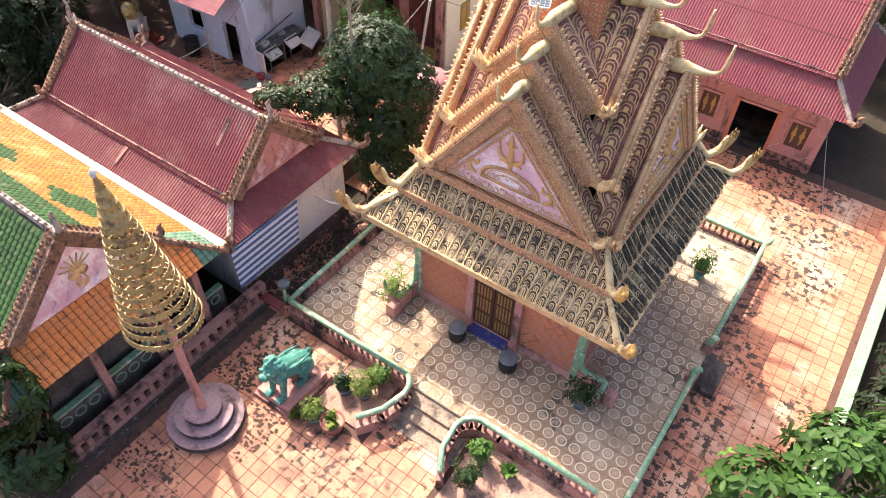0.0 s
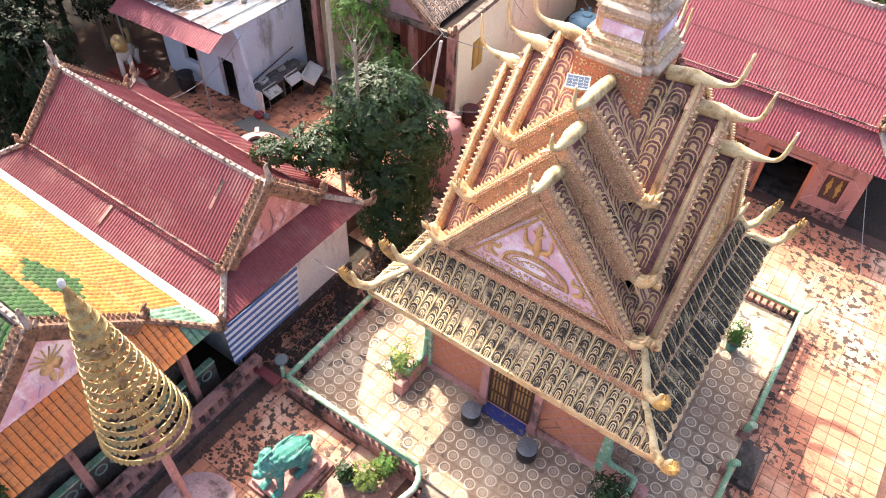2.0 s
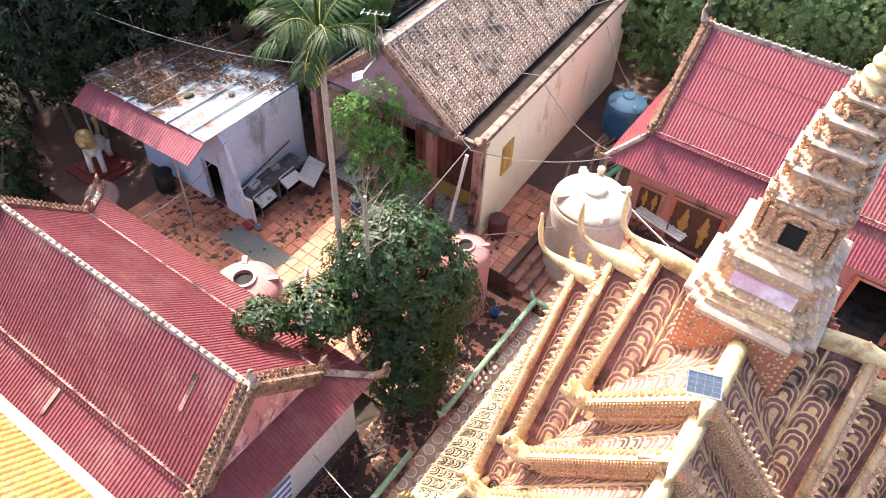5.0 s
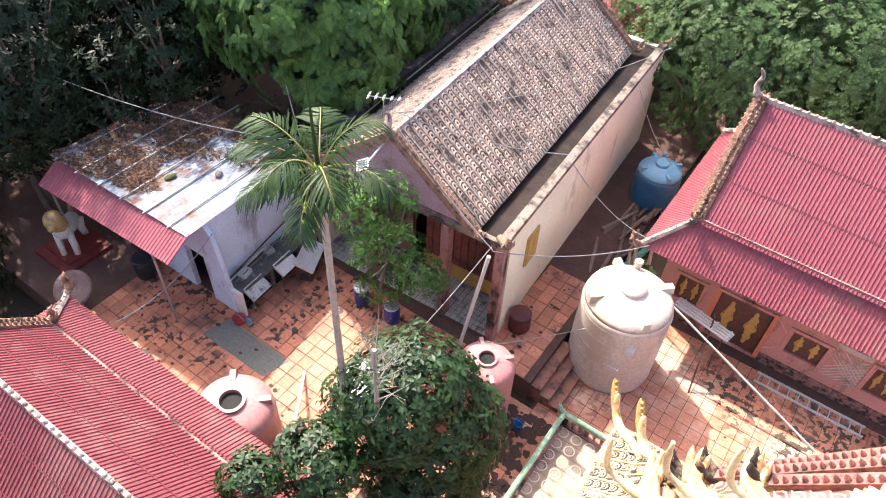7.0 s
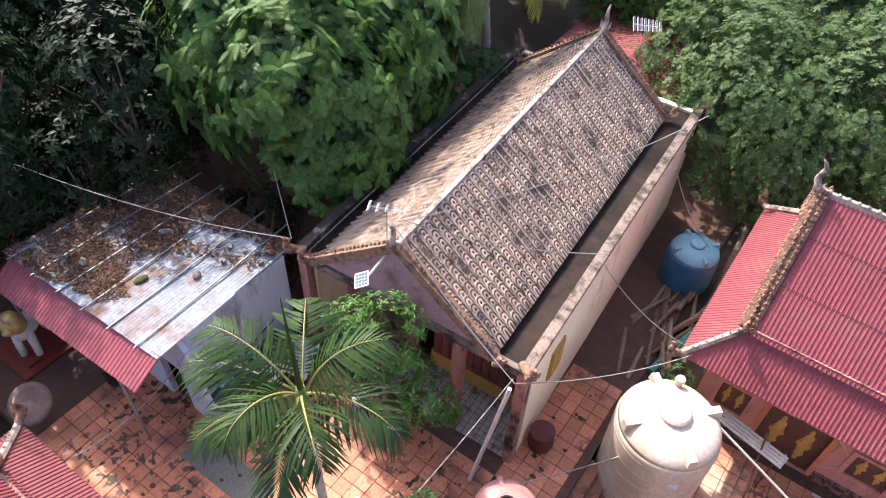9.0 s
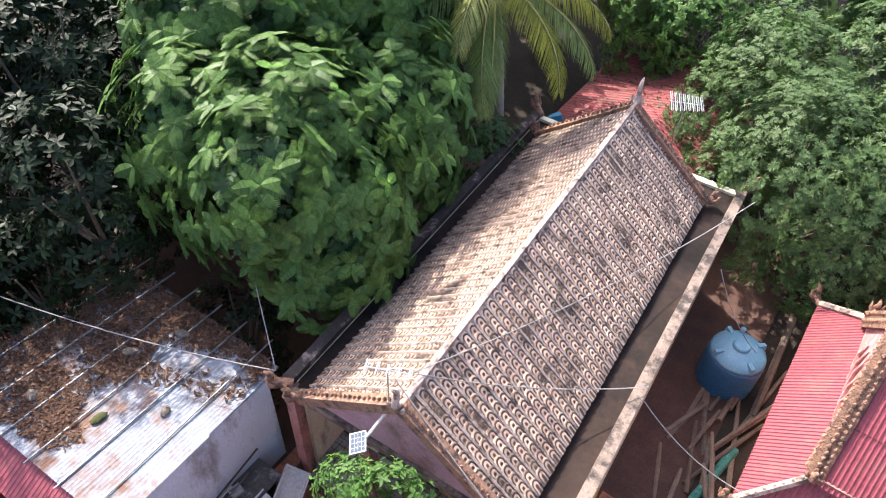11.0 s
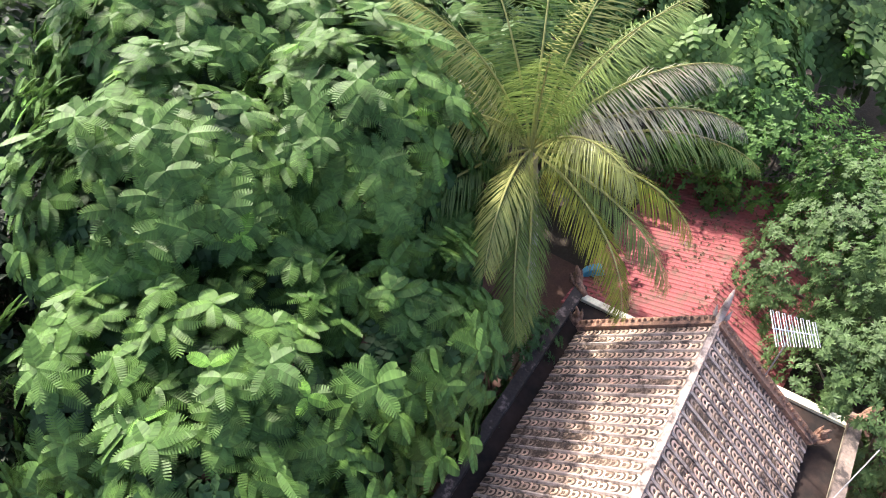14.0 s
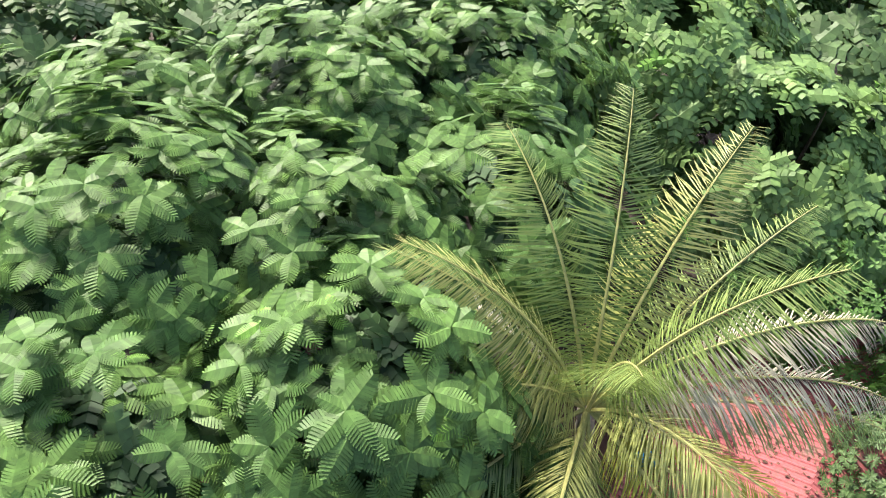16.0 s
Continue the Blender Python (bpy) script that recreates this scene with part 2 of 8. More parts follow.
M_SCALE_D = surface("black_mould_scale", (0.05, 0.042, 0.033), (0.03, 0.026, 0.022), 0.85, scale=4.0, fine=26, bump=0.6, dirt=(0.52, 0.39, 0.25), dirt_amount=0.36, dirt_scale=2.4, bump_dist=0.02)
M_SCALE_P = surface("gilt_mauve_roof_scale", (0.80, 0.55, 0.27), (0.72, 0.44, 0.26), 0.7, scale=6.0, fine=30, bump=0.5, dirt=(0.16, 0.085, 0.055), dirt_amount=0.34, dirt_scale=1.8, vary=0.2, island=True, bump_dist=0.02)
M_SCALE_V = surface("dull_mauve_ground", (0.38, 0.17, 0.15), (0.25, 0.105, 0.095), 0.85, scale=3.0, fine=26, bump=0.5, dirt=(0.06, 0.036, 0.03), dirt_amount=0.36, dirt_scale=1.2)
M_RED_ROOF = surface("red_metal_roof", (0.30, 0.07, 0.086), (0.25, 0.06, 0.074), 0.48, scale=0.5, fine=9, bump=0.05, dirt=(0.24, 0.085, 0.08), dirt_amount=0.3, dirt_scale=0.6, streak=0, vary=0.06, island=True, spec=0.45)
M_WHITE = surface("white_wall", (0.74, 0.73, 0.70), (0.66, 0.65, 0.62), 0.85, scale=1.0, fine=18, bump=0.15, dirt=(0.30, 0.29, 0.27), dirt_amount=0.25, dirt_scale=1.0, streak=2)
M_YELLOW_WALL = surface("pale_yellow_wall", (0.93, 0.90, 0.68), (0.89, 0.84, 0.60), 0.85, scale=1.0, fine=18, bump=0.12, dirt=(0.40, 0.33, 0.22), dirt_amount=0.12, dirt_scale=0.8, streak=2)
M_GREEN = surface("green_glazed_rail", (0.28, 0.46, 0.28), (0.17, 0.36, 0.23), 0.5, scale=3.0, fine=16, bump=0.3, dirt=(0.62, 0.60, 0.46), dirt_amount=0.36, dirt_scale=3.0)
M_WOOD_DARK = surface("dark_door_wood", (0.10, 0.045, 0.028), (0.07, 0.03, 0.02), 0.5, scale=4, fine=30, bump=0.2)
# near-black for sheets that paint the shade inside openings and gaps
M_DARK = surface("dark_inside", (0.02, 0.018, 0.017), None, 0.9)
M_TIN = surface("galvanised_tin", (0.32, 0.355, 0.40), (0.24, 0.265, 0.30), 0.75, scale=0.9, fine=10, bump=0.1, dirt=(0.17, 0.10, 0.07), dirt_amount=0.46, dirt_scale=0.8, spec=.2)

# ---- ground ----
g = Geo()
g.box(-900, -900, -0.6, 900, 900, -0.10)
single("ground", g, M_EARTH, "bare brown earth under trees", "ground", kind="structure")
g = Geo()
g.box(-1.1, -30, -0.09, 16.2, 18.6, -0.02)
front_court = single("pavement_front", g, M_JOINT, "terracotta tiled courtyard stained with black mould", "pavement", kind="structure")
g = Geo()
g.box(-22, 5.6, -0.09, -3.1, 30.0, 0.87)
g.box(-3.1, 12.4, -0.09, -1.35, 30.0, 0.87)
rear_court = single("pavement_rear", g, M_JOINT, "raised terracotta tiled yard behind the shrine", "pavement", kind="structure")
g = Geo()
g.box(0.0, 0.0, -0.02, 12, 12.2, 0.37)
terrace = single("terrace", g, M_CONCRETE, "raised terrace paved with ring-patterned cement tiles", "terrace", kind="structure")
g = Geo()
g.box(-1.35, 17.1, -0.09, 0.18, 34.0, 0.78)
single("ground_alley", g, M_EARTH, "bare earth alley between two halls", "ground", kind="structure")
M_BRICK_STEP = surface("worn_brick_step", (.36, .17, .11), (.27, .12, .085), .9, scale=2.5, fine=14, bump=.4, dirt=(.07, .05, .04), dirt_amount=.4, dirt_scale=2)
for i in range(3):
    g = Geo()
    g.box(-1.35 + .34 * i, 12.5, -.03, -1.01 + .34 * i, 14.6, .66 - .22 * i)
    single("yard_step", g, M_BRICK_STEP, "worn mouldy step up to the rear yard", "step", "yard steps")

# ---- the shrine: a cross-shaped hall under three-fold gables and a tiered spire ----
CX, CY, TZ = 5.95, 6.2, 0.37
temple = thing("shrine", "ornate pink and gold shrine with stacked gables and spire", "temple", at=(CX, CY, TZ))
DROP = -TZ
M_BLUE = surface("blue_doorstep", (0.05, 0.07, 0.27), (0.045, 0.055, 0.2), 0.6, scale=3, dirt=(.2, .16, .14), dirt_amount=.25, dirt_scale=4)
M_DOOR_GOLD = surface("gilded_wood", (0.42, 0.25, 0.08), (0.30, 0.15, 0.05), 0.5, scale=6, fine=30, bump=0.4)


def arm_part(name, geo, material, turn=0, parent=temple, label="", smooth=False, at=(0, 0)):
    """A part of the shrine, given for the front arm and turned to another."""
    ob = part(name, geo, material, parent, label, smooth)
    if parent is temple:
        ob.matrix_basis = pose(at[0], at[1], DROP, 0, 0, turn)
    return ob


def scale_plate(w, h, rings=(1.0, .88, .74, .60, .44)):
    """A roof scale: nested arches whose domes point up the slope and cover the foot of the next."""
    g = Geo()
    for i, s in enumerate(rings):
        t0, t1 = (0.012 + .008 * i if i else -.02), 0.020 + .008 * i
        pts = [(-w / 2 * s, -h * .62, t0), (w / 2 * s, -h * .62, t0)]
        pts += [(w / 2 * s * math.cos(radians(a)), h * 0.50 * (s ** 1.3) * max(0, math.sin(radians(a))) ** .9 - h * .06 * (1 - s), t0) for a in (0, 34, 68, 112, 146, 180)]
        up = [(x, y, t1) for x, y, z in pts]
        g.add(pts + up, [tuple(range(8, 16))] + [(i, (i + 1) % 8, 8 + (i + 1) % 8, 8 + i) for i in range(1, 8)])
    return g


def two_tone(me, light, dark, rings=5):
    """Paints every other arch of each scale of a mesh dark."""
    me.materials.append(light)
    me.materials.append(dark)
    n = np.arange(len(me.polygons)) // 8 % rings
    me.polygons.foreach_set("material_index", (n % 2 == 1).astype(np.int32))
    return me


def slope_frame(origin, along, up):
    """A frame on a slope: x along the eave, y up the slope, z out of it."""
    x, y = Vector(along).normalized(), Vector(up).normalized()
    z = x.cross(y)
    m = Matrix((x, y, z)).transposed().to_4x4()
    m.translation = Vector(origin)
    return m


def as_arrays(g):
    return np.concatenate(g.v), g.f


# body
g = Geo()
g.box(-3.0, -3.0, 0.37, 3.0, 3.0, 4.9)
arm_part("body", g, M_SALMON)
g = Geo()
g.box(-3.12, -3.12, 0.37, 3.12, 3.12, 0.62, taper=0.05)
arm_part("plinth", g, M_PINK)
g = Geo()
for s in (-1, 1):
    for i in range(9):
        x0 = s * 0.95 + (s * i * 0.42 if s > 0 else -i * 0.42)
        for (xa, za), (xb, zb) in (((x0 - 1.1, 0.7), (x0 + 1.1, 3.2)), ((x0 + 1.1, 0.7), (x0 - 1.1, 3.2))):
            lo, hi = (0.98, 2.85) if s > 0 else (-2.85, -0.98)
            if xb < xa:
                xa, za, xb, zb = xb, zb, xa, za
            t0, t1 = max(0, (lo - xa) / (xb - xa)), min(1, (hi - xa) / (xb - xa))
            if t1 - t0 < 0.1:
                continue
            p, q = (xa + (xb - xa) * t0, za + (zb - za) * t0), (xa + (xb - xa) * t1, za + (zb - za) * t1)
            d = Vector((q[0] - p[0], 0, q[1] - p[1])).normalized()
            n = Vector((-d.z, 0, d.x)) * 0.013
            P, Q = Vector((p[0], -3.0, p[1])), Vector((q[0], -3.0, q[1]))
            g.prism([P - n, Q - n, Q + n, P + n], (0, -0.012, 0))
lattice_mesh = g.mesh("wall_lattice")
for a in range(4):
    tagged(arm_part("wall_lattice", lattice_mesh, M_PINK, 90 * a, label="raised diagonal lattice lines"), kind="stuff")
    for s in (-1, 1):
        g = Geo()
        g.box(s * 0.86 - 0.12, -3.2, 0.37, s * 0.86 + 0.12, -3.0, 3.3)
        g.box(s * 0.86 - 0.17, -3.24, 0.37, s * 0.86 + 0.17, -3.0, 0.7, taper=0.02)
        g.box(s * 0.86 - 0.17, -3.24, 3.0, s * 0.86 + 0.17, -3.0, 3.3)
        arm_part("pilaster", g, M_PINK, 90 * a)
    door = arm_part("door", Geo().box(-0.74, -3.08, 0.5, 0.74, -3.0, 2.75), M_WOOD_DARK, 90 * a)
    for s in (-1, 1):
        leaf = part("door_leaf", Geo().box(s * 0.36 - 0.34, -3.12, 0.62, s * 0.36 + 0.34, -3.07, 2.68), M_WOOD_DARK, door, "dark wooden door leaf")
        for z0, z1 in ((0.75, 1.25), (1.4, 2.0), (2.1, 2.58)):
            g = Geo()
            for i in range(5):
                g.box(s * 0.36 - 0.25 + i * 0.11, -3.135, z0, s * 0.36 - 0.20 + i * 0.11, -3.12, z1)
            part("carved_panel", g, M_DOOR_GOLD, door, "gilded carved door panel")
    arm_part("lintel", Geo().box(-1.0, -3.16, 2.75, 1.0, -3.0, 3.0), M_PINK, 90 * a)
    arm_part("doorstep", Geo().box(-0.74, -3.45, 0.37, 0.74, -3.0, 0.5), M_BLUE, 90 * a, label="blue painted doorstep")
    corner = Geo()
    corner.box(-3.1, -3.1, 0.37, -2.86, -2.86, 4.4)
    arm_part("corner_column", corner, M_GREEN, 90 * a, label="green painted corner column")

# two skirts of scales round the body
SK = ((4.2, 4.40, 3.22, 5.10), (3.42, 5.28, 2.72, 6.28))
plate = scale_plate(0.235, 0.32, (1.0, .86, .56, .38, .2))
PV, PF = as_arrays(plate)
scale_mesh = plate.mesh("roof_scale")
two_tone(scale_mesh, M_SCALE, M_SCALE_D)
LOOSE_SCALES = []
for a in range(4):
    for k, (h0, z0, h1, z1) in enumerate(SK):
        g = Geo()
        g.hexa([(-h0, -h0, z0 - 0.10), (h0, -h0, z0 - 0.10), (h1, -h1, z1 - 0.10), (-h1, -h1, z1 - 0.10)],
               [(-h0, -h0, z0), (h0, -h0, z0), (h1, -h1, z1), (-h1, -h1, z1)])
        skirt = arm_part("skirt_roof", g, M_SCALE_D, 90 * a)
        f = slope_frame((0, -h0, z0), (1, 0, 0), (0, h0 - h1, z1 - z0))
        run = math.hypot(h0 - h1, z1 - z0)
        n = int(2 * h0 / 0.30)
        ribs, more = Geo(), Geo()
        for i in range(n + 1):
            x = -h0 + 0.1 + i * (2 * h0 - 0.2) / n
            reach = run * min(1.0, (h0 - abs(x)) / (h0 - h1) + 0.02)
            if reach > 0.15:
                p0, p1 = f @ Vector((x, -0.09, 0.06)), f @ Vector((x, reach, 0.05))
                ribs.tube([p0, p0.lerp(p1, .35), p1], [.011, .017, .02] if a == 1 else [0.014, 0.022, 0.026], 6)
            xm = x + (2 * h0 - 0.2) / n / 2
            for j in range(6):
                y = 0.15 + j * 0.21
                if y > run + 0.05 or i == n or y > run * (h0 - abs(xm)) / (h0 - h1) + 0.12:
                    continue
                m = f @ pose(xm, y, 0.02, 7, 0, 0)
                if a == 0 and k == 0 and -3.3 < xm < 3.3:
                    LOOSE_SCALES.append((skirt, m))
                else:
                    more.add(PV, PF, np.array(m))
        # the +x side takes darker ribs and scales, its shade put into colour
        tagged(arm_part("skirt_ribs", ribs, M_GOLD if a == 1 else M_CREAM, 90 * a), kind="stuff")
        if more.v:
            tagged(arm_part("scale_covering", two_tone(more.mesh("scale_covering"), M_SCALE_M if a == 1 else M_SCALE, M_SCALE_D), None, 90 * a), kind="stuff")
        g = Geo()
        g.hexa([(-h0 - .03, -h0 - .05, z0 - 0.24), (h0 + .03, -h0 - .05, z0 - 0.24), (h0, -h0 + .08, z0 - 0.24), (-h0, -h0 + .08, z0 - 0.24)],
               [(-h0 - .05, -h0 - .08, z0 + .02), (h0 + .05, -h0 - .08, z0 + .02), (h0, -h0 + .08, z0 + .02), (-h0, -h0 + .08, z0 + .02)])
        arm_part("eave_board", g, M_GOLD if k == 0 else M_GOLD_PINK, 90 * a)
        # corner serpent on the hip
        tip = 0.55
        hip = [(-h1, -h1, z1 + .06), (-(h0 * .55 + h1 * .45), -(h0 * .55 + h1 * .45), z0 * .55 + z1 * .45 + .10), (-h0 * .985, -h0 * .985, z0 + .10),
               (-h0 - .16, -h0 - .16, z0 + .16), (-h0 - .27, -h0 - .27, z0 + .36), (-h0 - .33, -h0 - .33, z0 + .74)]
        arm_part("hip_serpent", Geo().tube(curve3(hip, 4), [0.06 + 0.055 * math.sin(math.pi * min(1, i / 20 * 1.05)) ** 0.7 if i < 20 else 0.03 for i in range(21)], 8), M_CREAM, 90 * a, smooth=True)
        g = Geo()
        b = Vector((-h0 - .08, -h0 - .08, z0 + .12))
        g.tube(curve3([b, b + Vector((-.16, -.16, .10)), b + Vector((-.30, -.30, .34)), b + Vector((-.42, -.42, .62)), b + Vector((-.47, -.47, .80))], 3), [.07, .10, .125, .14, .15, .15, .145, .135, .12, .10, .075, .05, .015], 8, .62)
        for i in range(5):
            c_ = b + Vector((-.22 - .05 * i, -.22 - .05 * i, .30 + .11 * i))
            g.tube([c_, c_ + Vector((.05, .05, .10)), c_ + Vector((.04, .04, .19))], [.05, .035, .006], 5)
        arm_part("serpent_head", g, M_GOLD_DEEP, 90 * a, label="gilded serpent hood finial")
    g = Geo()
    g.box(-3.3, -3.3, 4.9, 3.3, -3.05, 5.2)
    arm_part("frieze", g, M_PINK, 90 * a)

# gables: distance of the apex and of the foot from the middle, half width and height of the foot, height of the apex
ARMS = (
    (((3.36, 3.05, 2.50, 6.36, 9.80), (2.78, 2.55, 2.10, 7.72, 10.42), (2.06, 1.92, 1.52, 9.28, 11.05)),
     ((2.75, 9.86, 4.2, 10.66), (1.85, 10.52, 3.5, 11.16), (0.98, 11.08, 2.8, 11.85)), (2.5, 1.85, 0.85)),
    (((2.9, 3.0, 2.50, 6.36, 9.96), (2.32, 2.45, 2.10, 7.72, 10.66), (1.62, 1.75, 1.52, 9.28, 11.22)),
     ((2.2, 10.0, 3.72, 10.95), (1.5, 10.72, 3.05, 11.6), (0.9, 11.26, 2.4, 12.2)), (2.15, 1.45, 0.8)),
)


def bud(r, h, seg=5):
    return Geo().lathe([(r * .6, 0), (r, h * .35), (r * .55, h * .7), (0.004, h)], seg, cap=False)


SMALL_BUD = as_arrays(bud(0.034, 0.06, 5))
BUD, KNOB, STUD = as_arrays(bud(0.052, 0.15, 6)), as_arrays(bud(0.026, 0.035, 5)), as_arrays(bud(0.020, 0.03, 4))
# +x arm copies: mould, with that side's light and shade in the colours
M_SCALE_PM = surface("mouldy_shade_side_gilt_scale", (0.86, 0.57, 0.25), (0.76, 0.47, 0.22), 0.7, scale=6.0, fine=30, bump=0.5, dirt=(0.10, 0.06, 0.042), dirt_amount=0.34, dirt_scale=1.5, vary=0.18, island=True, bump_dist=0.02)
M_SCALE_VM = surface("mouldy_shade_side_mauve", (0.36, 0.165, 0.145), (0.17, 0.075, 0.065), 0.85, scale=3.0, fine=26, bump=0.5, dirt=(0.05, 0.032, 0.028), dirt_amount=0.42, dirt_scale=1.5)
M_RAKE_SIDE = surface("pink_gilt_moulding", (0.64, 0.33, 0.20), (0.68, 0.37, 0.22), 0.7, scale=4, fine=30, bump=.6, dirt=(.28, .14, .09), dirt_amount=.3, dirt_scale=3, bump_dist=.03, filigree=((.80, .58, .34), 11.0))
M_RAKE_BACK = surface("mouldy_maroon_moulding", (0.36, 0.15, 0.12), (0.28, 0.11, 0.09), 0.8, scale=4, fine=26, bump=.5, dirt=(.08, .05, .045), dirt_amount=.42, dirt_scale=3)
M_RAIL = surface("tan_gilt_rail", (0.60, 0.42, 0.23), (0.52, 0.34, 0.17), 0.55, scale=3, fine=24, bump=.3, dirt=(.24, .14, .08), dirt_amount=.3, dirt_scale=3)
M_RELIEF = surface("orange_gold_relief", (0.78, 0.48, 0.20), (0.70, 0.40, 0.16), 0.5, scale=4, fine=26, bump=.3, dirt=(.40, .21, .10), dirt_amount=.25, dirt_scale=4, spec=.5)


def arm_of(gables, horns, inner, plain):
    """The meshes of one arm: rake boards, slopes, serpents and pediment."""
    arm_meshes = []
    for k, (da, df, w, zf, za) in enumerate(gables):
        for s in (-1, 1):
            apex, foot = Vector((0, -da, za)), Vector((s * w, -df, zf))
            u = (foot - apex).normalized()
            length = (foot - apex).length
            y = Vector((0, -1, 0))
            y = (y - u * y.dot(u)).normalized()
            n = (u.cross(y) if s < 0 else y.cross(u)).normalized()
            if n.z < 0:
                n = -n
            m = Matrix((u, y, n)).transposed().to_4x4()
            m.translation = apex
            b = Geo()
            b.box(-0.05, -0.09, -0.30, length + 0.05, 0.08, 0.10, m)
            b.box(-0.05, 0.08, -0.02, length, 0.12, 0.10, m)
            b.box(-0.05, 0.08, -0.30, length, 0.11, -0.25, m)
            if plain:
                rail = Geo().tube([m @ Vector((-.05, -.01, .09)), m @ Vector((length, -.01, .09))], .068, 8)
                arm_meshes.append(("rake_rail", rail.mesh("rake_rail", True), M_RAIL, "smooth gilded rail"))
            lower = Geo()
            lower.box(-0.02, -0.07, -.62 if k else -.36, length, 0.05, -0.30, m)
            cr = Geo()
            for i in range(int(length / 0.15)):
                x = 0.28 + i * 0.15
                if x > length - 0.1:
                    break
                if plain:
                    cr.add(*BUD, np.array(m @ pose(x, 0.08, .0, -58, 0, 0)))
                    continue
                cr.add(*BUD, np.array(m @ pose(x, -0.02, 0.08, 4, -14, 0)))
                for y_, z_, o_ in ((.12, .07, 0), (.12, .01, .05), (.08, -.06, 0), (.08, -.12, .05), (.08, -.18, 0)):
                    for e_ in (0, .075):
                        cr.add(*STUD, np.array(m @ pose(x + o_ + e_, y_, z_, -90, 0, 0)))
            fl = Geo()
            f0 = foot + u * 0.05
            out = Vector((s, 0, 0))
            for t in (-1, 0, 1):
                fl.tube([f0 - out * .12 + Vector((0, t * .07, .02)), f0 + out * .18 + Vector((0, t * .10 - .05, 0.03)), f0 + out * .36 + Vector((0, t * .13 - .08, .20)), f0 + out * .40 + Vector((0, t * .16 - .1, .46 - .1 * abs(t)))],
                        [0.08, 0.10, 0.07, 0.012], 6)
            arm_meshes += [("rake_board", b.mesh("rake_board"), M_GOLD_PINK, ""), ("rake_trim", lower.mesh("rake_trim"), M_RAKE_SIDE, ""),
                           ("crocket_trim", cr.mesh("crocket_trim"), M_GOLD, "trim of small gilded buds"), ("foot_finial", fl.mesh("foot_finial", True), M_GOLD, "flame-shaped gilded finial")]
            # roof slope behind this gable
            din = inner[k]
            slope = (za - zf) / w
            zr = za - 0.08
            r0, r1 = -da + 0.06, -din
            wv0, wv1 = min(abs(df) - 0.1, w + .25), din * 1.0
            p = [(0, r0, zr), (0, r1, zr), (s * wv1, r1, zr - slope * wv1), (s * wv0, -df + .06, zr - slope * wv0)]
            if s > 0:
                p = [p[0], p[3], p[2], p[1]]
            arm_meshes.append(("roof_slope", Geo().slab(p, 0.08).mesh("roof_slope"), M_SCALE_V, ""))
            sc, rb = Geo(), Geo()
            depth = abs(r0 - r1)
            cols = 2
            cw = (depth + 0.10) / cols
            down = Vector((s * 1.0, 0, -slope)).normalized()
            PVb, PFb = as_arrays(scale_plate(cw * 0.9, 0.42, (1.0, .90, .68, .56, .30)))
            for cidx in range(cols + 1):
                yc = r0 + 0.05 + cidx * cw
                reach = math.hypot(1, slope) * min(wv0, -yc)
                if cidx > 0:
                    st = Vector((0, yc, zr + 0.04))
                    rb.tube([st, st + down * (reach - 0.1)], 0.026, 6)
                if cidx == cols:
                    break
                ym = yc + cw / 2
                reach = math.hypot(1, slope) * min(wv0, -ym)
                fr = slope_frame((0, ym, zr), (0, s, 0), -down)
                j = 0
                while 0.36 + j * 0.285 < reach:
                    sc.add(PVb, PFb, np.array(fr @ pose(0, -(0.36 + j * 0.285), 0.02, 7, 0, 0)))
                    j += 1
            arm_meshes += [("scale_covering", two_tone(sc.mesh("scale_covering"), M_SCALE_P, M_SCALE_V), None, ""), ("slope_ribs", rb.mesh("slope_ribs"), M_GOLD, "")]
        db, zb, dt, zt = horns[k]
        body = curve3([(0, -db, zb - .05), (0, -(db * .5 + da * .5), zb + 0.02), (0, -da, zb + 0.06), (0, -(da + (dt - da) * .55), zb + 0.10), (0, -(da + (dt - da) * .9), zb + .28), (0, -dt, zt)], 4)
        rr = [0.18 - 0.015 * abs(i - 6) / 6 if i < 8 else max(0.05, 0.165 - 0.02 * (i - 7)) * (1 if i < 19 else .6) for i in range(len(body))]
        arm_meshes.append(("ridge_serpent", Geo().tube(body, rr, 10, 0.85).mesh("ridge_serpent", True), M_CREAM, "cream painted serpent ridge end"))
    # pediment with its relief
    da, df, w, zf, za = gables[0]
    lean = (da - df) / (za - zf)
    ped = Geo()
    ped.prism([(-w + .1, -df + .02, zf - .1), (w - .1, -df + .02, zf - .1), (0, -da + .04, za - .12)], (0, 0.12, 0))
    arm_meshes.append(("pediment", ped.mesh("pediment"), M_MAUVE, "mauve pediment panel"))

    def on_ped(x, z, off=0.0):
        return Vector((x, -df - lean * (z - zf) + .01 - off, z))

    rel = Geo()

    def stud(x, z, k=1.0):
        rel.add(*SMALL_BUD, np.array(Matrix.Translation(on_ped(x, z, 0)) @ pose(0, 0, 0, 100, 0, 0) @ Matrix.Scale(k, 4)))

    def curl(x, z, r, start, turn, thick):
        pts = [on_ped(x + r * (1 - .085 * j) * math.cos(start + turn * .6 * j), z + r * (1 - .085 * j) * math.sin(start + turn * .6 * j), .012) for j in range(11)]
        rel.tube(pts, [thick * (1 - .07 * j) for j in range(11)], 4)

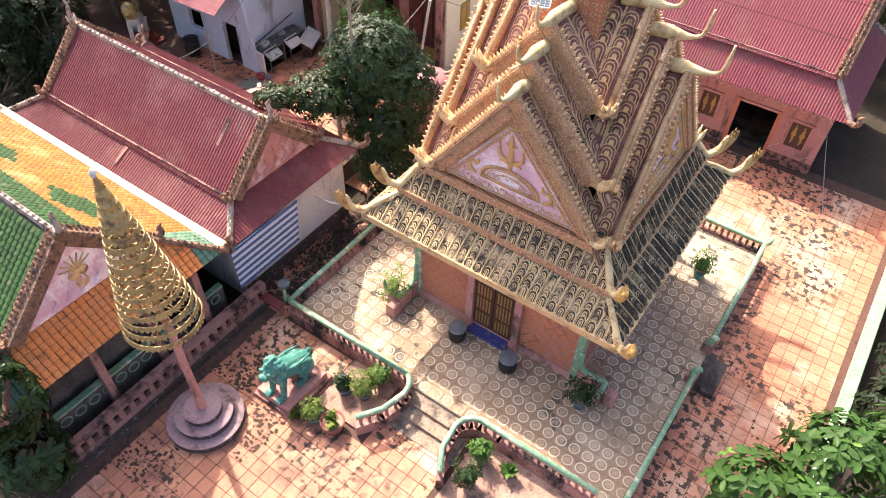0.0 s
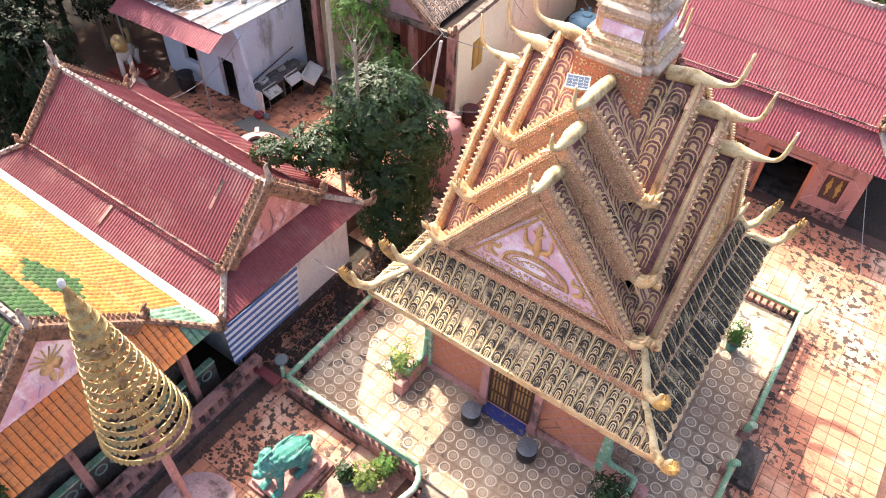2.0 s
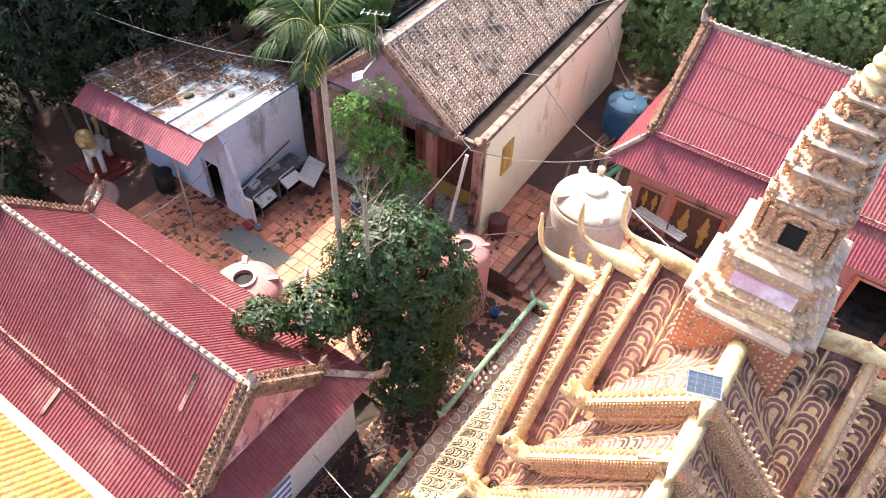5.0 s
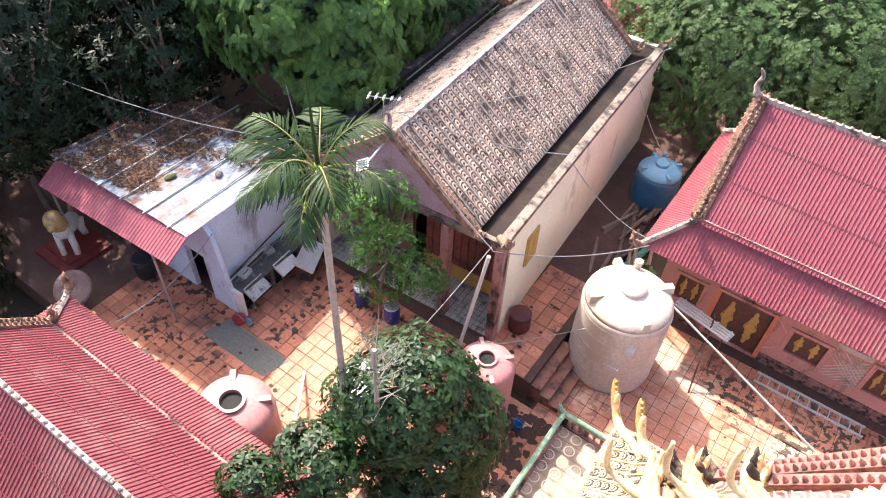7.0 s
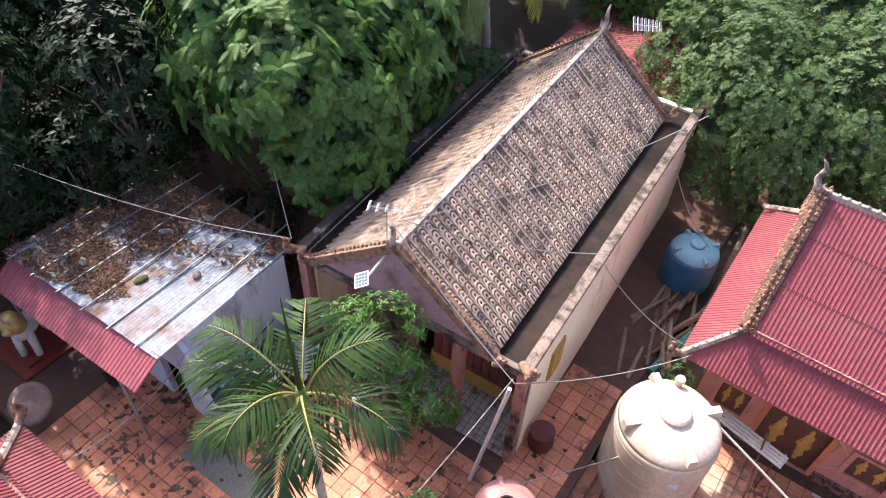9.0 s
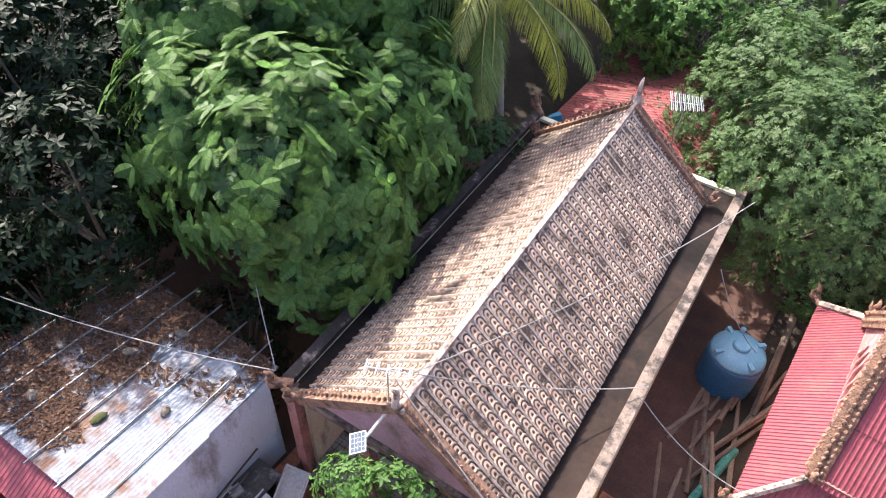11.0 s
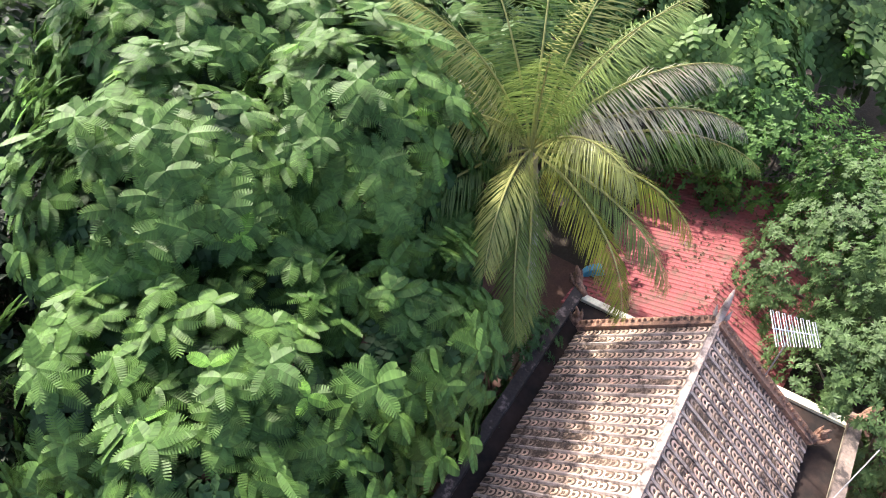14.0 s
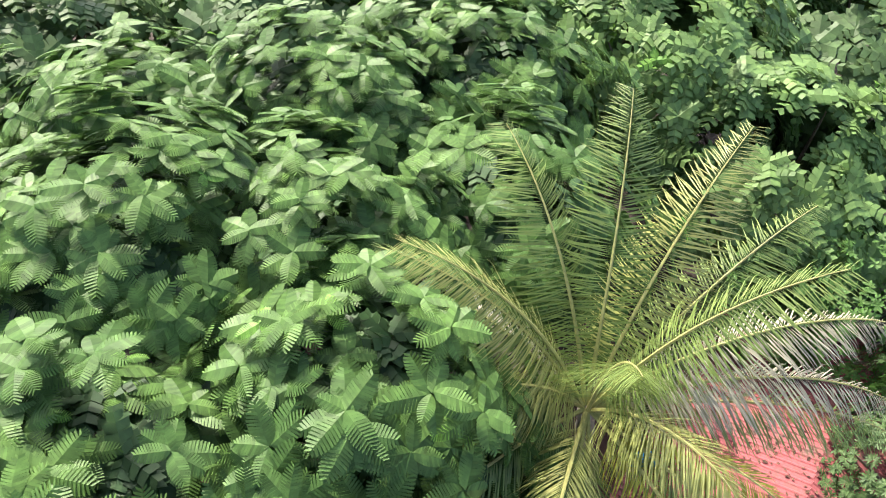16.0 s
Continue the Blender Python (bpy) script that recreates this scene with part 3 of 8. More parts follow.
    def plume(x0, z0, x1, z1, bend, thick):
        a_, b_ = Vector((x0, z0)), Vector((x1, z1))
        n_ = Vector((-(b_ - a_).y, (b_ - a_).x)) * bend
        pts = [a_.lerp(b_, j / 6) + n_ * math.sin(math.pi * j / 6) for j in range(7)]
        rel.tube([on_ped(q_.x, q_.y, .02) for q_ in pts], [thick * (.45 + .9 * math.sin(math.pi * (.1 + .85 * j / 6))) for j in range(7)], 6)

    for s in (-1, 1):
        # fringe along the rakes
        for i in range(46):
            t_ = i / 45
            for q in range(2):
                stud(s * (w - .42 - .095 * q) * (1 - t_) + s * .02, zf + .10 + (za - zf - .80 - .12 * q) * t_, 1.25 - .2 * q)
        for i in range(24):
            t_ = i / 23
            x_, z_ = s * (w - .70) * (1 - t_), zf + .14 + (za - zf - 1.12) * t_
            plume(x_ + s * .05, z_, x_ - s * .10, z_ + .07, .15 * s, .02)
        # serpents beside the dome
        plume(s * 1.02, 6.80, s * 1.16, 7.20, -.35 * s, .05)
        plume(s * 1.16, 7.20, s * .96, 7.34, .45 * s, .042)
        curl(s * 1.36, 6.84, .13, 0, s, .026)
        curl(s * 1.60, 6.72, .11, 2, -s, .024)
        # winged figure
        plume(0, 7.72, s * .32, 8.18, -.32 * s, .046)
        plume(s * .32, 8.18, s * .27, 8.38, -.3 * s, .026)
        plume(s * .05, 8.0, s * .16, 8.3, .25 * s, .03)
        plume(0, 7.56, s * .32, 7.64, .3 * s, .034)
        # dome lattice
        for q in range(5):
            curl(s * (.10 + .13 * q), 6.95 + .05 * (q % 2) + .12 * (q < 2), .07, q, s, .016)
    for i in range(5):
        a_ = radians(54 + 18 * i)
        rel.tube([on_ped(.10 * math.cos(a_), 8.62 + .1 * math.sin(a_), .015), on_ped(.40 * math.cos(a_), 8.62 + .40 * math.sin(a_), .015)], [0.016, 0.008], 4)
    plume(0, 7.5, 0, 8.2, 0, .07)
    plume(0, 8.2, 0, 8.58, 0, .055)
    for k_, th in ((1.0, .024), (.86, .014), (.6, .014)):
        rel.tube([on_ped(.80 * k_ * math.cos(radians(q)), 6.86 + .50 * k_ * math.sin(radians(q)), .02) for q in range(0, 181, 12)], th, 5)
    for i in range(33):
        a_ = math.pi * i / 32
        stud(.87 * math.cos(a_), 6.86 + .56 * math.sin(a_), 1.3)
    for z_, th in ((6.85, .026), (6.77, .018)):
        rel.tube([on_ped(-.92, z_, .02), on_ped(0, z_, .03), on_ped(.92, z_, .02)], th, 5)
    for i in range(44):
        x_ = -1.93 + i * 3.86 / 43
        curl(x_, zf + .12 + .10 * (i % 2), .062, i, 1 if i % 2 else -1, .020)
    for i in range(60):
        x_ = -2.05 + i * 4.1 / 59
        stud(x_, zf + .02, 1.2)
    arm_meshes.append(("pediment_relief", rel.mesh("pediment_relief", True), M_RELIEF, "gilded scrollwork relief"))
    g = Geo()
    g.box(-w - .1, -df - .14, zf - .34, w + .1, -df + .1, zf - .06)
    g.box(-w - .1, -df - .2, zf - .12, w + .1, -df + .1, zf - .06)
    arm_meshes.append(("pediment_sill", g.mesh("pediment_sill"), M_GOLD_PINK, ""))
    return arm_meshes


ARM_MESHES = [arm_of(*q, i == 1) for i, q in enumerate(ARMS)]
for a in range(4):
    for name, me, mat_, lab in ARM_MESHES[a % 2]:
        # the +x arm swaps in the copies that carry its shade as colour
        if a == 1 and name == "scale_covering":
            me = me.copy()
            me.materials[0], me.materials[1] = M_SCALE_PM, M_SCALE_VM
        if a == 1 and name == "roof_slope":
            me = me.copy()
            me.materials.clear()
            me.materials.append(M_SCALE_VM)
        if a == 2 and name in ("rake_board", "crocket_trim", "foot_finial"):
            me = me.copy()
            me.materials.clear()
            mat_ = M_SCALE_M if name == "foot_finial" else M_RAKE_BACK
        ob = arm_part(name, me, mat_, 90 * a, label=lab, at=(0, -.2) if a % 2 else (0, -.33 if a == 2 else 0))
        if name in ("scale_covering", "crocket_trim"):
            tagged(ob, kind="stuff")
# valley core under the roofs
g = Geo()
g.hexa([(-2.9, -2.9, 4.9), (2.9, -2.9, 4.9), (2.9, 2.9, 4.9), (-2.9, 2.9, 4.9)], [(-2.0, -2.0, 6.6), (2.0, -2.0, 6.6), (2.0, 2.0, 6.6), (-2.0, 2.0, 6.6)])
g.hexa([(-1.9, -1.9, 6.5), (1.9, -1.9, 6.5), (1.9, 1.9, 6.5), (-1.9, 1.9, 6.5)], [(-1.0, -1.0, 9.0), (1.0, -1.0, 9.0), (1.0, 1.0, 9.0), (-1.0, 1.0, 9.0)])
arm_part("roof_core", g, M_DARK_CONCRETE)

# spire
SPIRE_AT = (-.09, -.06)
spire = arm_part("spire_base", Geo().box(-.80, -.80, 8.6, .80, .80, 11.36, taper=-.05), M_SALMON, label="salmon spire base with gilded flowers", at=SPIRE_AT)


def redent(hw, z, notch=0.14):
    n = hw * notch
    pts = []
    for qx, qy in ((1, 1), (-1, 1), (-1, -1), (1, -1)):
        c = [(hw, hw - 2 * n), (hw - n, hw - 2 * n), (hw - n, hw - n), (hw - 2 * n, hw - n), (hw - 2 * n, hw)]
        c = [(qx * x_, qy * y_) for x_, y_ in c]
        pts += c if qx * qy > 0 else c[::-1]
    return [(x_, y_, z) for x_, y_ in pts]


def stack(levels):
    g = Geo()
    v, f, n = [], [], 20
    for hw, z in levels:
        v += redent(hw, z)
    for i in range(len(levels) - 1):
        f += [(i * n + j, i * n + (j + 1) % n, (i + 1) * n + (j + 1) % n, (i + 1) * n + j) for j in range(n)]
    f += [tuple(range(n))[::-1], tuple(range((len(levels) - 1) * n, len(levels) * n))]
    return g.add(v, f)


def spire_part(name, geo, material, turn=0, label="", smooth=False):
    return arm_part(name, geo, material, turn, label=label, smooth=smooth, at=SPIRE_AT)


spire_part("spire_ledge", stack([(.86, 11.30), (.96, 11.37), (.97, 11.46), (.94, 11.50), (.84, 11.53)]), M_TOWER_TOP, label="whitened spire ledge")
spire_part("spire_pedestal", stack([(.86, 11.5), (.86, 11.62), (.77, 11.67), (.80, 11.74), (.80, 11.80), (.68, 11.86), (.66, 12.22), (.72, 12.28), (.70, 12.36)]), M_TOWER)
spire_part("spire_ledge", stack([(.68, 12.34), (.74, 12.39), (.74, 12.46), (.71, 12.49), (.56, 12.54)]), M_TOWER_TOP)
spire_part("spire_shrine", stack([(.60, 12.5), (.60, 12.58), (.54, 12.62), (.56, 12.69), (.46, 12.76), (.46, 13.26), (.52, 13.31), (.54, 13.40)]), M_TOWER)
for a in range(4):
    spire_part("mauve_panel", Geo().box(-.44, -.70, 11.92, .44, -.655, 12.18), M_MAUVE, 90 * a)
    spire_part("cream_band", Geo().box(-.56, -.815, 11.64, .56, -.76, 11.71), M_CREAM, 90 * a)
    # flat near-black panel: the shade of a niche painted on, nothing recessed
    spire_part("spire_niche", Geo().box(-.13, -.485, 12.70, .13, -.44, 13.10), M_DARK, 90 * a, label="near-black panel standing for a shaded niche")
    g = Geo()
    for s in (-1, 1):
        g.box(s * .175 - .035, -.53, 12.64, s * .175 + .035, -.44, 13.12)
        g.box(s * .36 - .05, -.51, 12.74, s * .36 + .05, -.44, 13.26)
    g.tube([(-.23, -.5, 13.10), (-.17, -.52, 13.22), (0, -.53, 13.29), (.17, -.52, 13.22), (.23, -.5, 13.10)], .045, 6)
    spire_part("niche_frame", g, M_GOLD_PINK, 90 * a)
    g = Geo()
    for i in range(7):
        for j in range(9):
            for c_ in range(5):
                a_ = radians(72 * c_)
                g.add(*KNOB, np.array(pose(-.60 + .2 * i + .05 * math.cos(a_), -.803 - .018 * (2.4 - j * .24), 11.18 - j * .24 + .05 * math.sin(a_), 90, 0, 0)))
    tagged(spire_part("flower_stucco", g, M_GOLD, 90 * a, label="gilded stucco flowers"), kind="stuff")
    g = Geo()
    for s in (-1, 1):
        for i in range(18):
            for e_ in (.78, .68):
                g.add(*KNOB, np.array(pose(s * e_, -.84 + .002 * i, 11.22 - i * .125, 90, 0, 0)))
    tagged(spire_part("edge_studs", g, M_CREAM, 90 * a, label="rows of cream studs"), kind="stuff")
LEVELS = ((13.38, .50), (13.84, .47), (14.22, .41), (14.54, .34), (14.83, .25), (15.0, .2))
for i in range(5):
    (zt, hw), (zn, hn) = LEVELS[i], LEVELS[i + 1]
    h = zn - zt
    spire_part("spire_ledge", stack([(hw - .03, zt), (hw + .03, zt + .03), (hw + .04, zt + .07), (hw + .01, zt + .09), (hn - .08, zt + .13)]), M_TOWER_TOP)
    spire_part("spire_tier", stack([(hn - .03, zt + .10), (hn - .03, zt + .15), (hn - .08, zt + .18), (hn - .08, zn - .09), (hn - .03, zn - .05), (hn - .01, zn)]), M_TOWER)
    for a in range(4):
        g = Geo()
        g.box(-.07, -(hn + .0), zt + .1, .07, -(hn - .1), zn - .06)
        g.tube([(-.13, -(hn - .01), zt + .14), (-.1, -(hn + .02), zn - .1), (0, -(hn + .04), zn - .02), (.1, -(hn + .02), zn - .1), (.13, -(hn - .01), zt + .14)], .03, 5)
        for s in (-1, 1):
            g.add(*as_arrays(bud(.05, .17, 5)), np.array(pose(s * (hn - .02), -(hn - .02), zt + .09)))
            g.add(*as_arrays(bud(.04, .13, 5)), np.array(pose(s * (hn * .5), -(hn + .04), zt + .09)))
        tagged(spire_part("tier_ornament", g, M_GOLD_PINK, 90 * a), kind="stuff")
zt = 14.93
for z0, r in ((zt, .24), (zt + .15, .205), (zt + .30, .17), (zt + .44, .13), (zt + .56, .095)):
    g = Geo().lathe([(r * .7, z0), (r, z0 + .03), (r * 1.02, z0 + .07), (r * .62, z0 + .16), (r * .5, z0 + .2)], 18)
    spire_part("finial_ring", g, M_CREAM, smooth=True)
spire_part("finial_tip", Geo().lathe([(.06, zt + .7), (.07, zt + .78), (.03, zt + .95), (.004, zt + 1.2)], 12), M_CREAM, smooth=True)

# green angled parapets at the four corners of the body
for a in range(4):
    par = thing("corner_parapet", "low pink parapet with green coping beside a shrine corner", "parapet", "parapets at the shrine corners", at=pose(CX, CY, TZ, 0, 0, 90 * a))
    p = Geo()
    p.box(-3.12, -4.05, 0, -2.98, -3.1, 0.62)
    p.box(-3.55, -4.05, 0, -3.12, -3.93, 0.62)
    part("wall", p, M_PINK, par)
    g = Geo()
    g.tube(curve3([(-3.05, -3.08, 1.5), (-3.05, -3.2, .75), (-3.05, -3.9, .72), (-3.12, -4.0, .72), (-3.5, -4.0, .72), (-3.66, -4.0, .8), (-3.7, -4.0, 1.1)], 4), [0.085] * 20 + [0.07, 0.06, 0.05, 0.03, 0.01], 8)
    part("coping", g, M_GREEN, par, "green painted coping", True)
    part("pot_block", Geo().box(-3.30, -4.46, 0, -2.94, -4.10, .5, taper=.02), M_PINK, par)

# ---- balustrades of the terrace ----
BAL = Geo().lathe([(.05, 0), (.055, .03), (.03, .06), (.06, .15), (.065, .20), (.035, .29), (.03, .31), (.055, .35)], 8).mesh("baluster", True)
BAL.materials.append(M_PINK_DULL)


def balustrade(label, line, z0=0.37, h=0.50, spike=()):
    """A low balustrade along a line of plan points: plinth, turned balusters and a green coping."""
    t = thing("balustrade", label, "balustrade", "balustrades of the terrace", at=(line[0][0], line[0][1], z0))
    o = Vector((line[0][0], line[0][1], z0))
    pts = [Vector((x, y, z0)) - o for x, y in line]
    for p, q in zip(pts, pts[1:]):
        d = (q - p).normalized()
        n = Vector((-d.y, d.x, 0)) * .11
        e = d * .05
        part("plinth", Geo().hexa([p - n - e + Vector((0, 0, -.36)), q - n + e + Vector((0, 0, -.36)), q + n + e + Vector((0, 0, -.36)), p + n - e + Vector((0, 0, -.36))],
                                  [p - n - e + Vector((0, 0, .09)), q - n + e + Vector((0, 0, .09)), q + n + e + Vector((0, 0, .09)), p + n - e + Vector((0, 0, .09))]), M_PINK_DULL, t)
        k = max(1, int((q - p).length / 0.235))
        for i in range(k):
            c = p.lerp(q, (i + .5) / k)
            ob = part("baluster", BAL, None, t)
            ob.location = (c.x, c.y, .09)
        part("under_rail", Geo().hexa([p - n * .6 + Vector((0, 0, .43)), q - n * .6 + Vector((0, 0, .43)), q + n * .6 + Vector((0, 0, .43)), p + n * .6 + Vector((0, 0, .43))],
                                      [p - n * .7 + Vector((0, 0, .47)), q - n * .7 + Vector((0, 0, .47)), q + n * .7 + Vector((0, 0, .47)), p + n * .7 + Vector((0, 0, .47))]), M_PINK, t)
    rail = [p + Vector((0, 0, h + .03)) for p in pts]
    d0, d1 = (rail[0] - rail[1]).normalized(), (rail[-1] - rail[-2]).normalized()
    ends = []
    if "start" in spike:
        rail = [rail[0] + d0 * .22 + Vector((0, 0, .42)), rail[0] + d0 * .12 + Vector((0, 0, .08))] + rail
    if "end" in spike:
        rail = rail + [rail[-1] + d1 * .12 + Vector((0, 0, .08)), rail[-1] + d1 * .22 + Vector((0, 0, .42))]
    r = [.085] * len(rail)
    if "start" in spike:
        r[0] = .02
    if "end" in spike:
        r[-1] = .02
    part("coping", Geo().tube(rail, r, 10), M_GREEN, t, "green painted tubular coping", True)
    return t


balustrade("pink balustrade with green coping along the side of the terrace", [(0, 0), (0, 5.25)])
balustrade("pink balustrade with green coping beyond a side opening", [(0, 6.75), (0, 12.1)], spike=("start",))
balustrade("pink balustrade with green coping at the back of the terrace", [(0, 12.1), (12, 12.1)], spike=("start", "end"))
balustrade("pink balustrade with green coping facing the side courtyard", [(12, 12.1), (12, 6.85)])
balustrade("pink balustrade with green coping beside the side steps", [(12, 5.2), (12, 0)], spike=())
balustrade("pink balustrade with green coping curving down to the front steps", [(0, 0), (4.9, 0)] + [(x, y) for x, y, z in arc((4.55, -.55), .65, 60, -20, 4)] + [(5.0, -1.4), (4.55, -2.05)])
balustrade("pink balustrade with green coping bending round the front garden", [(7.5, -2.0), (7.12, -1.35)] + [(x, y) for x, y, z in arc((7.65, -.6), .62, 200, 100, 4)] + [(8.2, 0), (11.3, 0)])
M_STEP = surface("worn_tiled_step", (.36, .28, .21), (.27, .20, .15), .85, scale=2, fine=16, bump=.3, dirt=(.10, .08, .065), dirt_amount=.4, dirt_scale=2)
for i in range(3):
    g = Geo()
    g.box(5.1 - .12 * i, -0.45 - .42 * i, -.02, 7.2 + .12 * i, 0.0 - .42 * i, 0.28 - .13 * i)
    single("step", g, M_STEP, "worn concrete step up to the terrace", "step", "front steps")
g = Geo()
g.box(12.0, 5.3, -.02, 12.75, 6.75, .19)
g.box(12.0, 5.3, .19, 12.35, 6.75, .36)
single("side_step", g, M_DARK_CONCRETE, "mouldy concrete steps at the side of the terrace", "step")
for p, lab in (((11.95, 6.75), 0), ((11.95, 5.3), 1)):
    t = thing("gate_post", "squat pink post with a green serpent end", "post", "posts of the side opening", at=(p[0] + .0, p[1], .37))
    part("post", Geo().box(-.18, -.16, -.36, .18, .16, .34), M_PINK_DULL, t)
    part("serpent", Geo().tube(curve3([(0, .0, .34), (.02, 0, .55), (.12, 0, .68), (.22, 0, .66)], 4), [.12] * 8 + [.11, .1, .08, .06, .03], 8), M_GREEN, t, smooth=True)
# gardens beside the front steps
M_SOIL = surface("garden_soil", (0.48, 0.30, 0.23), (0.36, 0.21, 0.16), .95, scale=2, bump=.5, dirt=(.14, .09, .07), dirt_amount=.4, dirt_scale=3)
g = Geo()
g.box(2.85, -2.0, -.02, 4.6, -.12, .06)
single("garden_bed_west", g, M_SOIL, "bare earth and tile bed for potted plants", "garden bed", kind="structure")
g = Geo()
g.box(7.6, -2.6, -.02, 11.4, -.12, .06)
single("garden_bed_east", g, M_SOIL, "bare earth bed for potted plants", "garden bed", kind="structure")

# ---- umbrella monument ----
M_LAV = surface("lavender_paint", (0.40, 0.265, 0.28), (0.32, 0.215, 0.23), .85, scale=1.5, fine=14, bump=.2, dirt=(.11, .075, .07), dirt_amount=.36, dirt_scale=1.6)
M_MOULD = surface("black_mould_relief", (0.10, 0.07, 0.06), (0.05, 0.04, 0.035), .95, scale=6, fine=14, bump=1.0, bump_dist=.05, dirt=(.30, .22, .20), dirt_amount=.25, dirt_scale=6)
M_GILT = surface("tarnished_gilt", (0.58, 0.42, 0.17), (0.44, 0.30, 0.115), .5, metal=.1, scale=4, fine=30, bump=.5, dirt=(.16, .11, .07), dirt_amount=.38, dirt_scale=3.5)
umb = thing("umbrella_monument", "tall tiered gilt umbrella on a pink pole and round base", "monument", at=(.62, -4.35, 0))
for r, z0, z1 in ((1.10, -.02, .24), (.82, .24, .48), (.52, .48, .70)):
    part("base_side", Geo().lathe([(r - .02, z0), (r + .03, z0 + .04), (r, z1 - .05), (r + .02, z1 - .01)], 40), M_MOULD, umb, "black-mouldy carved base side")
    part("base_top", Geo().lathe([(r + .035, z1 - .01), (r + .035, z1 + .012), (r - .02, z1 + .02)], 40), M_LAV, umb, "lavender painted base top")
part("pole", Geo().lathe([(.13, .70), (.13, .98), (.115, 1.08), (.105, 4.9)], 10), M_PINK, umb)
part("core", Geo().tube([(-.01, 0, 4.3), (-.15, -.03, 6.6), (-.31, -.065, 9.3), (-.33, -.068, 9.6)], [.10, .09, .08, .01], 8), M_GILT, umb)
part("tip", Geo().lathe([(.03, 9.4), (.07, 9.5), (.06, 9.6), (.01, 9.67)], 10, pose(-.33, -.068, 0)), M_WHITE, umb, smooth=True)
TIERS = 17
for i in range(TIERS):
    t_ = i / (TIERS - 1)
    z = 4.95 + 4.23 * t_ ** 0.93
    r = .90 * (1 - t_) ** 0.92 + .09
    n = max(10, int(2 * math.pi * r / .13))
    g = Geo()
    hb = .055 if i < 8 else .10
    g.lathe([(r * 1.0, z - .02), (r * .98, z + hb), (r * .95, z + hb), (r * .965, z - .02)], 40, cap=False)
    if i > 11:
        g.lathe([(r * .97, z + .06), (max(.06, r * .6), z + .22), (max(.05, r * .55), z + .20), (r * .93, z + .05)], 28, cap=False)
    else:
        for q in range(6):
            a_ = radians(60 * q + 20 * i)
            g.tube([(0.08 * math.cos(a_), .08 * math.sin(a_), z + .16), (r * .96 * math.cos(a_), r * .96 * math.sin(a_), z + .08)], .018, 4)
    for q in range(n):
        a_ = 2 * math.pi * q / n
        m = pose(r * math.cos(a_), r * math.sin(a_), z, 0, 0, math.degrees(a_) + 90)
        g.add([(-.06, 0, .01), (.06, 0, .01), (.06, -.012, -.05), (0, -.02, -.125), (-.06, -.012, -.05)], [(0, 1, 2, 3, 4)], np.array(m))
        g.add([(-.04, -.015, .07), (.04, -.015, .07), (0, -.005, .13)], [(0, 1, 2)], np.array(m))
    part("tier", g, M_GILT, umb).location = (-.058 * (z - 4.0), -.012 * (z - 4.0), 0)

# ---- guardian statue ----
M_JADE = surface("jade_green_paint", (0.07, 0.27, 0.215), (0.04, 0.185, 0.155), .5, scale=4, fine=24, bump=.4, dirt=(.22, .40, .33), dirt_amount=.26, dirt_scale=5.5)


def ball(g, c, r, seg=12):
    rx, ry, rz = r if hasattr(r, "__len__") else (r, r, r)
    prof = [(math.sin(math.pi * i / 8) + 1e-3, -math.cos(math.pi * i / 8)) for i in range(9)]
    g.lathe(prof, seg, pose(*c) @ Matrix.Diagonal((rx, ry, rz, 1)))


pl = thing("statue_plinth", "pink two-step plinth under a guardian statue", "plinth", at=(1.92, -2.0, 0))
part("step", Geo().box(-.8, -.95, -.02, .8, .95, .16, taper=.02), M_PINK_DULL, pl)
part("block", Geo().box(-.68, -.84, .16, .68, .84, .36, taper=.02), M_PINK, pl)
g = Geo()
# crouching hindquarters, sloping back, upright chest
g.tube(curve3([(0, .66, .42), (0, .42, .62), (0, .08, .80), (0, -.26, .94), (0, -.46, 1.06)], 3), [.24, .28, .31, .32, .32, .31, .31, .32, .33, .33, .32, .30, .26], 12)
ball(g, (0, -.44, .84), (.30, .26, .34))
# head with jaws, brow and a crested mane
ball(g, (0, -.64, 1.36), (.27, .28, .27))
ball(g, (0, -.90, 1.34), (.19, .20, .10))
ball(g, (0, -.86, 1.20), (.15, .17, .07))
ball(g, (0, -1.03, 1.41), (.08, .07, .06))
for i in range(7):
    a_ = radians(-75 + 25 * i)
    for k_, rr_ in ((0, .27), (1, .29)):
        y_ = -.60 + .12 * k_
        g.tube([(rr_ * .7 * math.sin(a_), y_, 1.34 - .05 * k_ + rr_ * .7 * math.cos(a_)), (rr_ * 1.12 * math.sin(a_), y_ + .08, 1.36 - .05 * k_ + rr_ * 1.12 * math.cos(a_)), (rr_ * 1.15 * math.sin(a_), y_ + .20, 1.34 - .06 * k_ + rr_ * 1.18 * math.cos(a_))], [.10, .085, .02], 6)
for i in range(4):
    g.tube([(0, -.80 + .10 * i, 1.58), (0, -.74 + .10 * i, 1.72 + .03 * math.sin(i)), (0, -.66 + .10 * i, 1.76)], [.06, .05, .01], 6)
